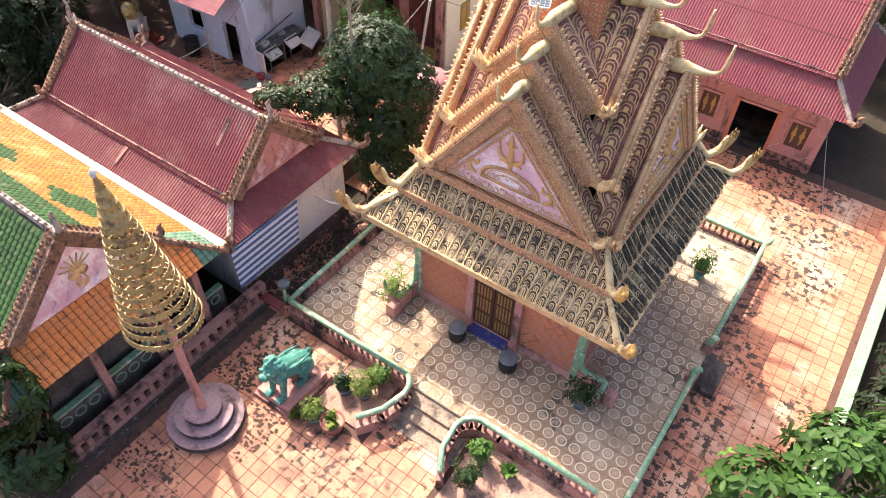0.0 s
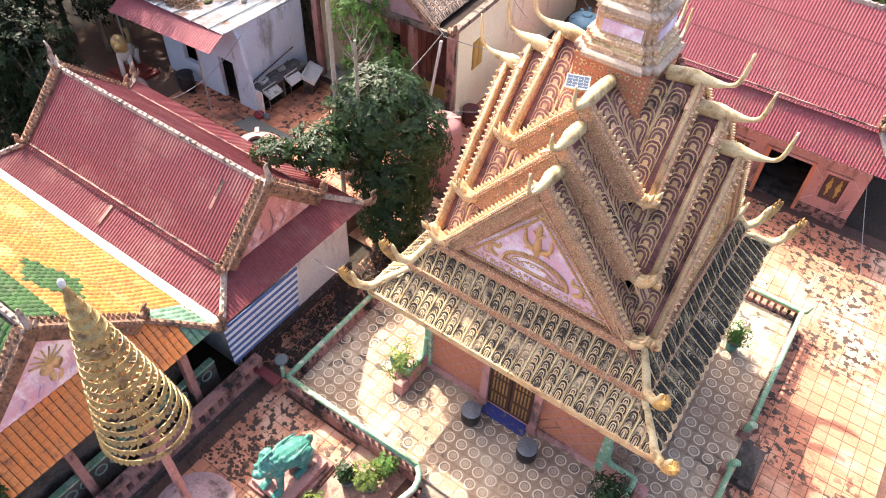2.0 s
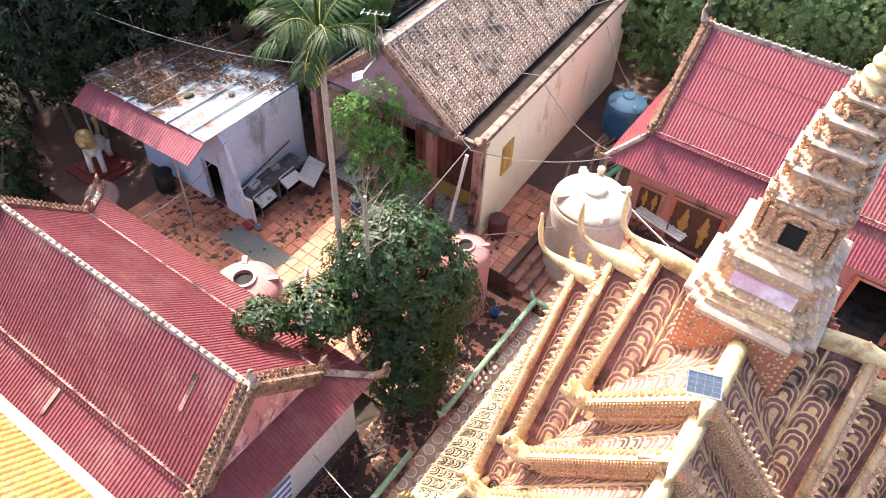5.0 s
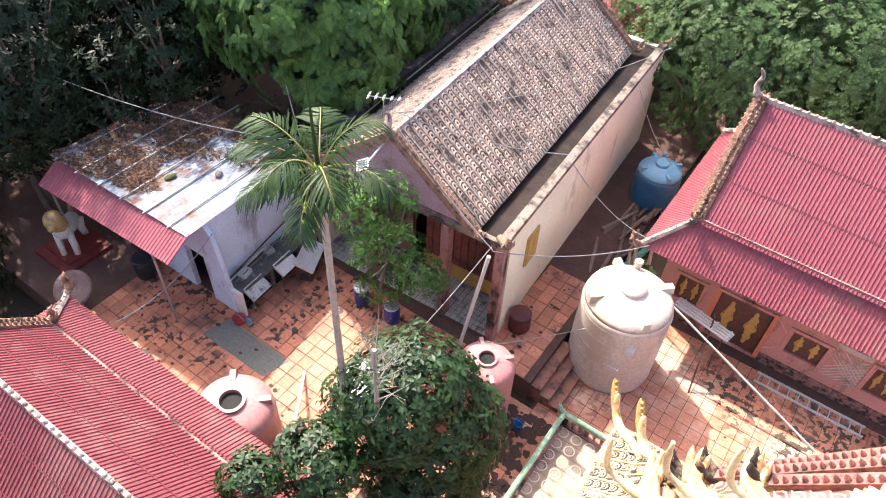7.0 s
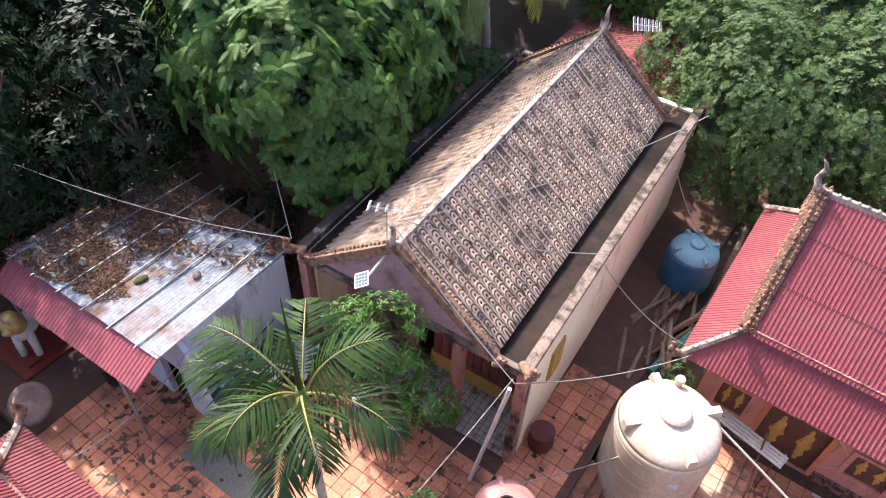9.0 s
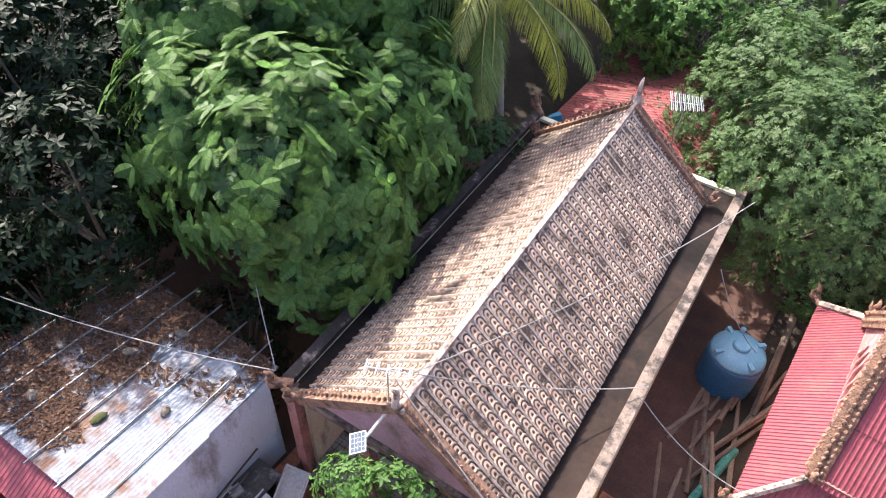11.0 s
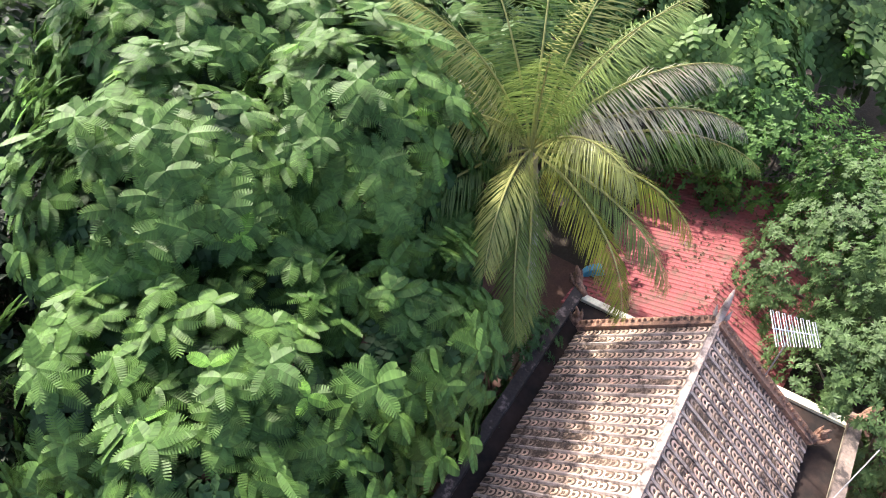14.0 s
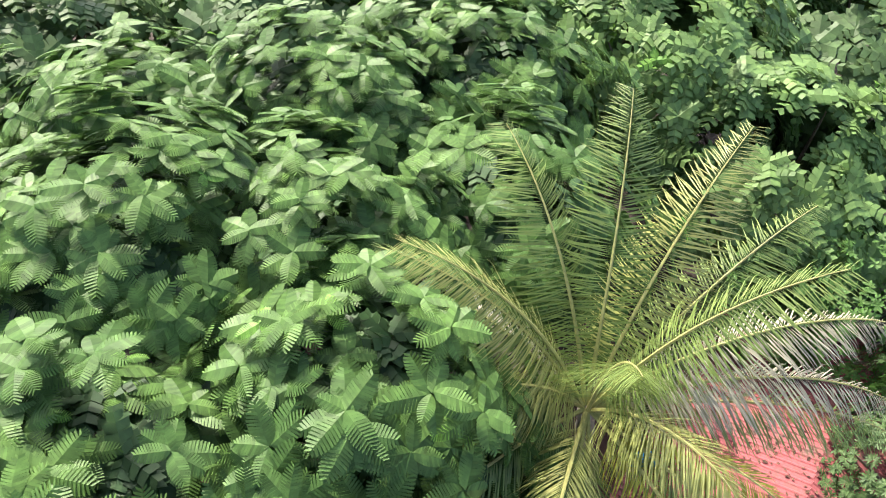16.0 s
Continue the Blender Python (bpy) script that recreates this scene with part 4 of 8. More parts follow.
for s in (-1, 1):
    g.tube([(s * .20, -.46, .90), (s * .23, -.52, .55), (s * .23, -.56, .14), (s * .23, -.60, .06)], [.16, .115, .10, .11], 9)
    ball(g, (s * .23, -.70, .07), (.13, .17, .08))
    for q in (-1, 0, 1):
        ball(g, (s * .23 + .075 * q, -.84, .06), (.042, .06, .05), 7)
    ball(g, (s * .27, .40, .46), (.17, .34, .36))
    ball(g, (s * .30, .16, .08), (.12, .24, .085))
    for q in (-1, 0, 1):
        ball(g, (s * .30 + .07 * q, -.04, .06), (.04, .06, .05), 7)
    ball(g, (s * .15, -.86, 1.47), (.075, .06, .06))
    g.tube([(s * .18, -.55, 1.50), (s * .30, -.48, 1.58)], [.08, .02], 6)
    # folded wing along the flank
    for q in range(3):
        g.tube(curve3([(s * (.20 + .03 * q), -.30, 1.10 - .10 * q), (s * (.31 + .02 * q), .05, 1.03 - .13 * q), (s * .25, .42 + .08 * (3 - q), .90 - .13 * q)], 4), [.03, .05, .06, .06, .06, .055, .045, .03, .015], 6)
g.tube(curve3([(0, .82, .30), (0, .94, .48), (0, .84, .70), (0, .72, .66)], 4), [.07] * 9 + [.07, .06, .05, .03], 7)
lion = single("guardian_statue", g, M_JADE, "jade green lion-like guardian statue on a pink plinth", "statue", at=(1.92, -2.0, .36))
rm = lion.modifiers.new("fuse", "REMESH")
rm.mode, rm.voxel_size, rm.use_smooth_shade = "VOXEL", 0.018, True

# ---- halls ----
M_CRUST = surface("weathered_stucco_ornament", (0.40, 0.235, 0.15), (0.29, 0.165, 0.11), .9, scale=7, fine=22, bump=1.0, bump_dist=.05, dirt=(.08, .055, .045), dirt_amount=.42, dirt_scale=4)
M_RIDGE = surface("pale_ridge_plaster", (0.52, 0.43, 0.36), (0.40, 0.32, 0.27), .9, scale=4, fine=16, bump=.5, dirt=(.09, .07, .06), dirt_amount=.45, dirt_scale=3)
M_PINK_PANEL = surface("pink_gable_panel", (0.60, 0.27, 0.26), (0.52, 0.25, 0.22), .8, scale=2.5, fine=18, bump=.2, dirt=(.66, .46, .48), dirt_amount=.35, dirt_scale=2)
M_STRIPE_W = surface("white_tarpaulin", (0.70, 0.74, 0.78), (0.62, 0.66, 0.72), .6, scale=2)
M_STRIPE_B = surface("blue_tarpaulin", (0.06, 0.13, 0.34), (0.05, 0.11, 0.28), .6, scale=2)
M_WHITE_GUTTER = surface("white_concrete_gutter", (0.60, 0.54, 0.48), (0.50, 0.44, 0.38), .85, scale=2, fine=14, bump=.3, dirt=(.26, .20, .16), dirt_amount=.36, dirt_scale=1.8)
M_OCHRE = surface("ochre_shutter", (0.55, 0.36, 0.10), (0.48, 0.30, 0.08), .6, scale=3)
M_BROWN = surface("brown_shutter", (0.14, 0.07, 0.05), (0.10, 0.05, 0.04), .6, scale=4)
M_METAL = surface("grey_metal", (0.45, 0.46, 0.47), (0.38, 0.38, 0.4), .45, metal=.7, scale=5)
M_PALE_LINE = surface("pale_lattice_paint", (0.70, 0.50, 0.46), (0.62, 0.42, 0.38), .8, scale=3)


def finial(g, p, out, h=.7, r=.12):
    """A curled corner finial rising from p and leaning outwards."""
    p, o = Vector(p), Vector(out).normalized()
    g.tube(curve3([p - o * .25, p + o * .1 + Vector((0, 0, .05)), p + o * .28 + Vector((0, 0, h * .35)), p + o * .22 + Vector((0, 0, h * .75)), p + o * .36 + Vector((0, 0, h))], 4),
           [r, r, r * 1.1, r * 1.1, r * 1.1, r * 1.1, r, r, r, r * .9, r * .9, r * .8, r * .7, r * .6, r * .5, r * .35, r * .15], 7)
    for s in (-1, 1):
        q = o.cross(Vector((0, 0, 1))) * s
        g.tube([p + o * .1 + q * .05, p + o * .25 + q * .14 + Vector((0, 0, .14)), p + o * .3 + q * .16 + Vector((0, 0, .32))], [r * .7, r * .6, r * .1], 6)


def crest(g, a, b, step=.22, h=.16, w=.05):
    """A row of small lumps along an edge."""
    a, b = Vector(a), Vector(b)
    k = max(2, int((b - a).length / step))
    V, F = as_arrays(bud(w, h, 5))
    for i in range(k):
        c = a.lerp(b, (i + .5) / k)
        g.add(V, F, np.array(Matrix.Translation(c) @ pose(0, 0, 0, random.uniform(-12, 12), random.uniform(-12, 12), random.uniform(0, 90))))


M_LAP = surface("dark_red_sheet_lap", (0.15, 0.032, 0.04), (0.12, 0.028, 0.034), 0.6, scale=3)


def two_tier_hall(name, label, x0, x1, y0, y1, ze, xb0, xb1, yb0, yb1, zb, zr, roof, wall, base=0.0, panel=M_PINK_PANEL, wall_in=.55, sag=.0, upper=True):
    """A hall under a hipped skirt roof and a gabled upper roof whose ridge runs along x."""
    t = thing(name, label, "hall", at=((x0 + x1) / 2, (y0 + y1) / 2, base))
    o = Vector(((x0 + x1) / 2, (y0 + y1) / 2, base))

    def put(nm, g, m, lab="", smooth=False):
        ob = part(nm, g, m, t, lab, smooth)
        ob.location = -o
        return ob

    yr = (yb0 + yb1) / 2
    lip = .14
    if roof:
        for nm, args in (("skirt_roof", ((x0, y0, ze), (x1, y0, ze), (0, yb0 - y0, zb - ze), xb0 - x0, x1 - xb1)),
                         ("skirt_roof", ((x1, y1, ze), (x0, y1, ze), (0, yb1 - y1, zb - ze), x1 - xb1, xb0 - x0)),
                         ("skirt_roof", ((x1, y0, ze), (x1, y1, ze), (xb1 - x1, 0, zb - ze), yb0 - y0, y1 - yb1)),
                         ("skirt_roof", ((x0, y1, ze), (x0, y0, ze), (xb0 - x0, 0, zb - ze), y1 - yb1, yb0 - y0))):
            put(nm, Geo().ribbed(*args), roof)
        put("upper_roof", Geo().ribbed((xb0, yb0 - .18, zb + lip - .12), (xb1, yb0 - .18, zb + lip - .12), (0, yr - yb0 + .18, zr - zb - lip + .12)), roof)
        put("upper_roof", Geo().ribbed((xb1, yb1 + .18, zb + lip - .12), (xb0, yb1 + .18, zb + lip - .12), (0, yr - yb1 - .18, zr - zb - lip + .12)), roof)
        for sy, ya in ((-1, yb0), (1, yb1)):
            a = Vector((xb0 + .1, ya + sy * .18, zb + lip - .12))
            up = Vector((0, yr - ya - sy * .18, zr - zb - lip + .12))
            n = Vector((0, sy * up.z, abs(up.y))).normalized()
            for fr_ in (.36, .70):
                p, q = a + up * fr_ + n * .006, a + up * (fr_ + .012) + n * .006
                w_ = Vector((xb1 - xb0 - .2, 0, 0))
                put("sheet_lap", Geo().hexa([p, p + w_, q + w_, q], [p + n * .014, p + w_ + n * .014, q + w_ + n * .014, q + n * .014]), M_LAP)
    # hips, ridge and the step between the two roofs
    g = Geo()
    for (xa, ya), (xb, yb) in (((x0, y0), (xb0, yb0)), ((x1, y0), (xb1, yb0)), ((x1, y1), (xb1, yb1)), ((x0, y1), (xb0, yb1))):
        h = Geo()
        h.tube([(xa, ya, ze + .05), ((xa + xb) / 2, (ya + yb) / 2, (ze + zb) / 2 + .06), (xb, yb, zb + .08)], .10, 6)
        crest(h, (xa, ya, ze + .1), (xb, yb, zb + .14), .2, .10)
        put("hip_ridge", h, M_RIDGE if roof else M_CRUST)
        h = Geo()
        finial(h, (xa, ya, ze + .05), (xa - xb, ya - yb, 0), .55, .10)
        put("corner_finial", h, M_CRUST, "weathered curled stucco finial", True)
    for ya in (yb0, yb1) if roof else ():
        put("roof_step", Geo().box(xb0, ya - .1, zb - .04, xb1, ya + .1, zb + .16), M_PINK_DULL)
    h = Geo()
    h.box(xb0 - .05, yr - .075, zr - .08, xb1 + .05, yr + .075, zr + .08, taper=.02)
    crest(h, (xb0, yr, zr + .08), (xb1, yr, zr + .08), .24, .07, .06)
    put("ridge", h, M_RIDGE)
    for s, xb in ((-1, xb0), (1, xb1)):
        put("gable_panel", Geo().prism([(xb + s * .0, yb0 + .15, zb), (xb + s * .0, yb1 - .15, zb), (xb + s * .0, yr, zr - .1)], (s * .08, 0, 0)), panel, "pink stucco gable panel")
        h = Geo()
        for i in range(5):
            yy = yr + (i - 2) * .42
            top = zb + (zr - zb) * (1 - abs(yy - yr) / ((yb1 - yb0) / 2)) * .5
            h.tube([(xb + s * .1, yy - .15, zb + .15), (xb + s * .13, yy + .05, (zb + top) / 2), (xb + s * .1, yy - .05, top)], [.045, .055, .02], 5)
        put("gable_relief", h, panel)
        for yb in (yb0, yb1):
            h = Geo()
            a, b = Vector((xb, yr, zr + .06)), Vector((xb + s * .04, yb, zb + .12))
            d = (b - a).normalized()
            n = Vector((0, -d.z, d.y)) * (1 if yb > yr else -1)
            if n.z < 0:
                n = -n
            w_ = Vector((s, 0, 0))
            h.hexa([a - n * .34 - w_ * .16, b - n * .34 - w_ * .16, b - n * .34 + w_ * .16, a - n * .34 + w_ * .16],
                   [a + n * .1 - w_ * .18, b + n * .1 - w_ * .18, b + n * .1 + w_ * .22, a + n * .1 + w_ * .22])
            crest(h, a + n * .1 + w_ * .05, b + n * .1 + w_ * .05, .15, .14, .06)
            crest(h, a + n * .0 + w_ * .2, b + n * .0 + w_ * .2, .15, .14, .08)
            crest(h, a - n * .18 + w_ * .18, b - n * .18 + w_ * .18, .17, .11, .08)
            crest(h, a + n * .1 - w_ * .1, b + n * .1 - w_ * .1, .15, .12, .06)
            put("gable_rake", h, M_CRUST, "crusted stucco gable edge")
            h = Geo()
            finial(h, b, (s * .4, yb - yr, 0), .42, .09)
            put("rake_finial", h, M_CRUST, "", True)
        h = Geo()
        finial(h, (xb, yr, zr), (s, 0, 0), .9, .09)
        put("ridge_finial", h, M_RIDGE, "tall curved ridge finial", True)
    w0 = wall_in
    wobs = []
    for nm, b in (("wall", (x0 + w0, y0 + w0, base, x1 - w0, y0 + w0 + .2, ze + .25)), ("wall", (x0 + w0, y1 - w0 - .2, base, x1 - w0, y1 - w0, ze + .25)),
                  ("wall", (x0 + w0, y0 + w0 + .2, base, x0 + w0 + .2, y1 - w0 - .2, ze + .25)), ("wall", (x1 - w0 - .2, y0 + w0 + .2, base, x1 - w0, y1 - w0 - .2, ze + .25))):
        if wall:
            wobs.append(put(nm, Geo().box(*b), wall))
    return t, put, wobs


# red-roofed hall beside the shrine
M_RED_OLD = surface("weathered_red_metal_roof", (0.22, 0.052, 0.06), (0.185, 0.045, 0.053), 0.55, scale=0.5, fine=9, bump=0.05, dirt=(0.22, 0.085, 0.08), dirt_amount=0.34, dirt_scale=0.7, vary=0.07, island=True, spec=.35)
t, put, w_ = two_tier_hall("red_roofed_hall", "low hall with red ribbed metal roofs and stucco gables", -13.1, -1.35, -.78, 5.5, 3.15, -11.9, -2.4, .42, 4.35, 3.75, 5.72, M_RED_OLD, M_WHITE, wall_in=.5)
put("gutter", Geo().box(-13.6, -1.0, 3.16, -1.3, -.72, 3.34), M_WHITE_GUTTER, "whitewashed concrete gutter")
put("dado", Geo().box(-1.85, -.2, 0, -1.77, 5.0, .5), M_MOULD)
for x_, ya, yb in ((-3.75, 1.3, 2.0), (-7.3, -.45, .2)):
    zz = (lambda y: 3.82 + (y - .24) * .89) if ya > 1 else (lambda y: 3.2 + (y + .78) * .5)
    put("repair_strip", Geo().hexa([(x_, ya, zz(ya)), (x_ + .12, ya, zz(ya)), (x_ + .12, yb, zz(yb)), (x_, yb, zz(yb))], [(x_, ya, zz(ya) + .02), (x_ + .12, ya, zz(ya) + .02), (x_ + .12, yb, zz(yb) + .02), (x_, yb, zz(yb) + .02)]), M_PINK_DULL)
aw = thing("striped_awning", "blue and white striped tarpaulin awning hung below an eave", "awning", at=(-1.3, .62, 3.12))
for i in range(13):
    z0, z1 = -i * .128, -(i + 1) * .128
    g = Geo()
    g.hexa([(.005 * i + .0, -1.45, z1), (.005 * i + .02, -1.45, z1), (.005 * i + .02, 1.5 - .02 * i, z1), (.005 * i, 1.5 - .02 * i, z1)], [(.005 * i, -1.45, z0), (.005 * i + .02, -1.45, z0), (.005 * i + .02, 1.5 - .02 * i, z0), (.005 * i, 1.5 - .02 * i, z0)])
    part("stripe", g, M_STRIPE_W if i % 2 else M_STRIPE_B, aw)

# long hall with pink lattice walls
t, put, wl = two_tier_hall("long_pink_hall", "long pink lattice-walled hall under red ribbed metal roofs", -.62, 12.7, 17.3, 24.7, 3.38, .62, 11.5, 18.25, 23.75, 4.5, 7.42, M_RED_ROOF, None, wall_in=.8)
X0, X1, Y0 = .2, 12.1, 18.3


def wall_with_holes(x0, x1, y, z0, z1, thick, holes):
    """A wall along x with rectangular openings (x0, x1, z0, z1), in one piece."""
    xs = sorted({x0, x1, *[h[0] for h in holes], *[h[1] for h in holes]})
    zs = sorted({z0, z1, *[h[2] for h in holes], *[h[3] for h in holes]})
    nx, nz = len(xs), len(zs)

    def solid(i, j):
        if not (0 <= i < nx - 1 and 0 <= j < nz - 1):
            return False
        cx, cz = (xs[i] + xs[i + 1]) / 2, (zs[j] + zs[j + 1]) / 2
        return not any(h[0] < cx < h[1] and h[2] < cz < h[3] for h in holes)

    def at_(i, j, k):
        return (k * nz + j) * nx + i

    v = [(x, y + thick * k, z) for k in (0, 1) for z in zs for x in xs]
    f = []
    for i in range(nx - 1):
        for j in range(nz - 1):
            if not solid(i, j):
                continue
            f += [(at_(i, j, 0), at_(i + 1, j, 0), at_(i + 1, j + 1, 0), at_(i, j + 1, 0)), (at_(i, j, 1), at_(i, j + 1, 1), at_(i + 1, j + 1, 1), at_(i + 1, j, 1))]
            if not solid(i - 1, j):
                f.append((at_(i, j, 0), at_(i, j + 1, 0), at_(i, j + 1, 1), at_(i, j, 1)))
            if not solid(i + 1, j):
                f.append((at_(i + 1, j, 0), at_(i + 1, j, 1), at_(i + 1, j + 1, 1), at_(i + 1, j + 1, 0)))
            if not solid(i, j - 1):
                f.append((at_(i, j, 0), at_(i, j, 1), at_(i + 1, j, 1), at_(i + 1, j, 0)))
            if not solid(i, j + 1):
                f.append((at_(i, j + 1, 0), at_(i + 1, j + 1, 0), at_(i + 1, j + 1, 1), at_(i, j + 1, 1)))
    return Geo().add(v, f)


M_BASE = surface("mould_specked_pink_base", (.40, .20, .165), (.30, .15, .125), .9, scale=4, fine=18, bump=.6, dirt=(.035, .028, .024), dirt_amount=.6, dirt_scale=5)
HOLES = [(8.5, 10.1, .0, 2.25), (10.75, 11.5, .95, 2.15), (6.95, 7.7, .95, 2.15), (2.15, 3.85, .1, 2.2), (.75, 1.6, .95, 2.1), (4.55, 5.6, .95, 2.0)]
put("wall", wall_with_holes(X0, X1, Y0, 0, 3.4, .22, HOLES), M_PINK)
put("wall", Geo().box(X0, 24.1, 0, X1, 24.3, 3.4), M_PINK)
put("wall", Geo().box(X0, Y0 + .22, 0, X0 + .2, 24.1, 3.4), M_PINK)
put("wall", Geo().box(X1 - .2, Y0 + .22, 0, X1, 24.1, 3.4), M_PINK)
put("hall_floor", Geo().box(X0 + .2, Y0 + .22, -.05, X1 - .2, 24.1, .05), M_DARK_CONCRETE)
put("base_course", Geo().box(X0 - .03, Y0 - .05, 0, 2.1, Y0, .42), M_BASE, "black-mouldy base course")
put("base_course", Geo().box(3.9, Y0 - .05, 0, 8.45, Y0, .42), M_BASE)
put("base_course", Geo().box(10.15, Y0 - .05, 0, X1 + .03, Y0, .45), M_BASE)
for hx0, hx1, hz0, hz1 in HOLES:
    for xx in (hx0 - .14, hx1):
        put("jamb", Geo().box(xx, Y0 - .06, hz0, xx + .14, Y0, hz1 + .12), M_SALMON if hx1 - hx0 > 1.4 else M_PINK)
    put("head", Geo().box(hx0, Y0 - .06, hz1, hx1, Y0, hz1 + .12), M_PINK)
    if hx0 in (8.5,):
        continue
    sh = put("shutter" if hx1 - hx0 < 1.4 else "double_door", Geo().box(hx0 + .02, Y0 + .06, hz0 + .02, hx1 - .02, Y0 + .11, hz1 - .02), M_BROWN, "dark brown panelled shutter")
    for s in (.27, .73):
        xm = hx0 + (hx1 - hx0) * s
        g = Geo()
        zz = (hz0 + hz1) / 2
        hh = (hz1 - hz0) * .30
        wm = (hx1 - hx0) * .10
        for q in range(7):
            f_ = (q / 3 - 1)
            rr_ = wm * (1.0 - .5 * abs(f_)) * (.85 + .3 * (q % 2))
            ball(g, (xm + .02 * (q % 2), Y0 + .05, zz + hh * f_), (rr_, .03, hh * .26), 8)
        for q in (-1, 1):
            g.tube([(xm, Y0 + .045, zz - hh * .5), (xm + q * wm * 1.15, Y0 + .04, zz), (xm + q * wm * .5, Y0 + .04, zz + hh * .7)], [.018, .024, .012], 5)
        put("gilt_motif", g, M_OCHRE, "gilded flame motif")
g = Geo()
x = X0 + .1
while x < X1 - .1:
    for sgn in (1, -1):
        p = Vector((x, Y0, 2.62 if sgn > 0 else 3.0))
        q = p + Vector((.38, 0, sgn * .38))
        n = Vector((.38 * sgn, 0, -.38)).normalized() * .016
        g.prism([p - n, q - n, q + n, p + n], (0, -.012, 0))
    x += .38
for xa, xb in ((10.25, 10.62), (11.66, 12.0), (3.95, 4.42)):
    x = xa
    while x < xb - .2:
        for sgn in (1, -1):
            p = Vector((x, Y0, .6 if sgn > 0 else 2.2))
            k = min(1.6, xb - x)
            q = p + Vector((k, 0, sgn * k))
            n = Vector((sgn, 0, -1)).normalized() * .014
            g.prism([p - n, q - n, q + n, p + n], (0, -.010, 0))
        x += .3
tagged(put("wall_lattice", g, M_PALE_LINE, "pale diagonal lattice lines"), kind="stuff")
g = Geo()
for i in range(9):
    for sgn in (1, -1):
        x_ = 5.72 + i * .16 - .32
        lo, hi = max(5.75, x_), min(6.8, x_ + 1.3)
        if hi - lo < .2:
            continue
        za_, zb_ = (.82 + (lo - x_), .82 + (hi - x_)) if sgn > 0 else (2.12 - (lo - x_), 2.12 - (hi - x_))
        n = Vector((sgn, 0, -1)).normalized() * .02
        p, q = Vector((lo, Y0, za_)), Vector((hi, Y0, zb_))
        g.prism([p - n, q - n, q + n, p + n], (0, -.016 - .004 * (sgn > 0), 0))
tagged(put("wall_lattice", g, M_WHITE_GUTTER, "whitish diamond lattice panel"), kind="stuff")
put("name_board", Geo().box(5.75, Y0 - .05, 2.22, 6.75, Y0 - .01, 2.42), M_WHITE_GUTTER)

# ---- hall with orange and green glazed tiles ----
t, put, w_ = two_tier_hall("glazed_tile_hall", "low hall under glazed orange, yellow and green tile roofs", -14.2, -1.4, -8.1, -1.0, 3.25, -12.9, -2.35, -7.0, -2.45, 4.3, 6.5, None, M_DARK_CONCRETE, panel=M_MAUVE, wall_in=.9)
GT = t
M_T_ORANGE = surface("orange_glazed_tile", (0.80, 0.235, 0.045), (0.70, 0.26, 0.08), .45, scale=1.2, fine=14, bump=.2, dirt=(.26, .09, .045), dirt_amount=.26, dirt_scale=2, vary=.3, island=True)
M_T_YELLOW = surface("golden_glazed_tile", (0.42, 0.165, 0.022), (0.36, 0.15, 0.03), .5, scale=1.2, fine=14, bump=.2, dirt=(.46, .28, .10), dirt_amount=.30, dirt_scale=.8, vary=.26, island=True)
M_T_GREEN = surface("green_glazed_tile", (0.016, 0.058, 0.011), (0.030, 0.085, 0.02), .6, scale=1.2, fine=14, bump=.2, dirt=(.10, .12, .06), dirt_amount=.16, dirt_scale=2, vary=.25, island=True, spec=.3)
M_T_TEAL = surface("teal_glazed_tile", (0.14, 0.26, 0.18), (0.10, 0.21, 0.13), .5, scale=1.2, fine=14, bump=.2, dirt=(.34, .36, .26), dirt_amount=.3, dirt_scale=2, vary=.3, island=True)
GLAZED = {"yellow": Geo(), "green": Geo(), "teal": Geo()}
TILE = ([(-.09, 0, .035), (-.04, 0, .062), (.04, 0, .062), (.09, 0, .035), (-.09, .182, 0), (-.04, .182, .015), (.04, .182, .015), (.09, .182, 0), (-.09, 0, 0), (.09, 0, 0)],
        [(0, 1, 5, 4), (1, 2, 6, 5), (2, 3, 7, 6), (0, 8, 9, 3, 2, 1), (0, 4, 8), (3, 9, 7)])


def tile_slope(a, b, up, hip0, hip1, colour):
    a, b, up = Vector(a), Vector(b), Vector(up)
    length, run = (b - a).length, up.length
    f = slope_frame(a, b - a, up)
    if f.to_3x3().col[2].z < 0:
        raise ValueError("slope faces down")
    for j in range(int(run / .185)):
        for i in range(int(length / .195)):
            x, y = (i + .5) * .195, j * .185
            if (hip0 and x < hip0 * y / run) or (hip1 and length - x < hip1 * y / run):
                continue
            GLAZED[colour(i, j)].add(TILE[0], TILE[1], np.array(f @ pose(x, y, .01, random.uniform(-1.5, 1.5), random.uniform(-2, 2), random.uniform(-2, 2))))


def diamonds(i, j):
    return "green" if (abs((i % 22) - 11) + abs(j - 6) * 1.6 < 7 and j < 11) or (j > 11) else "yellow"


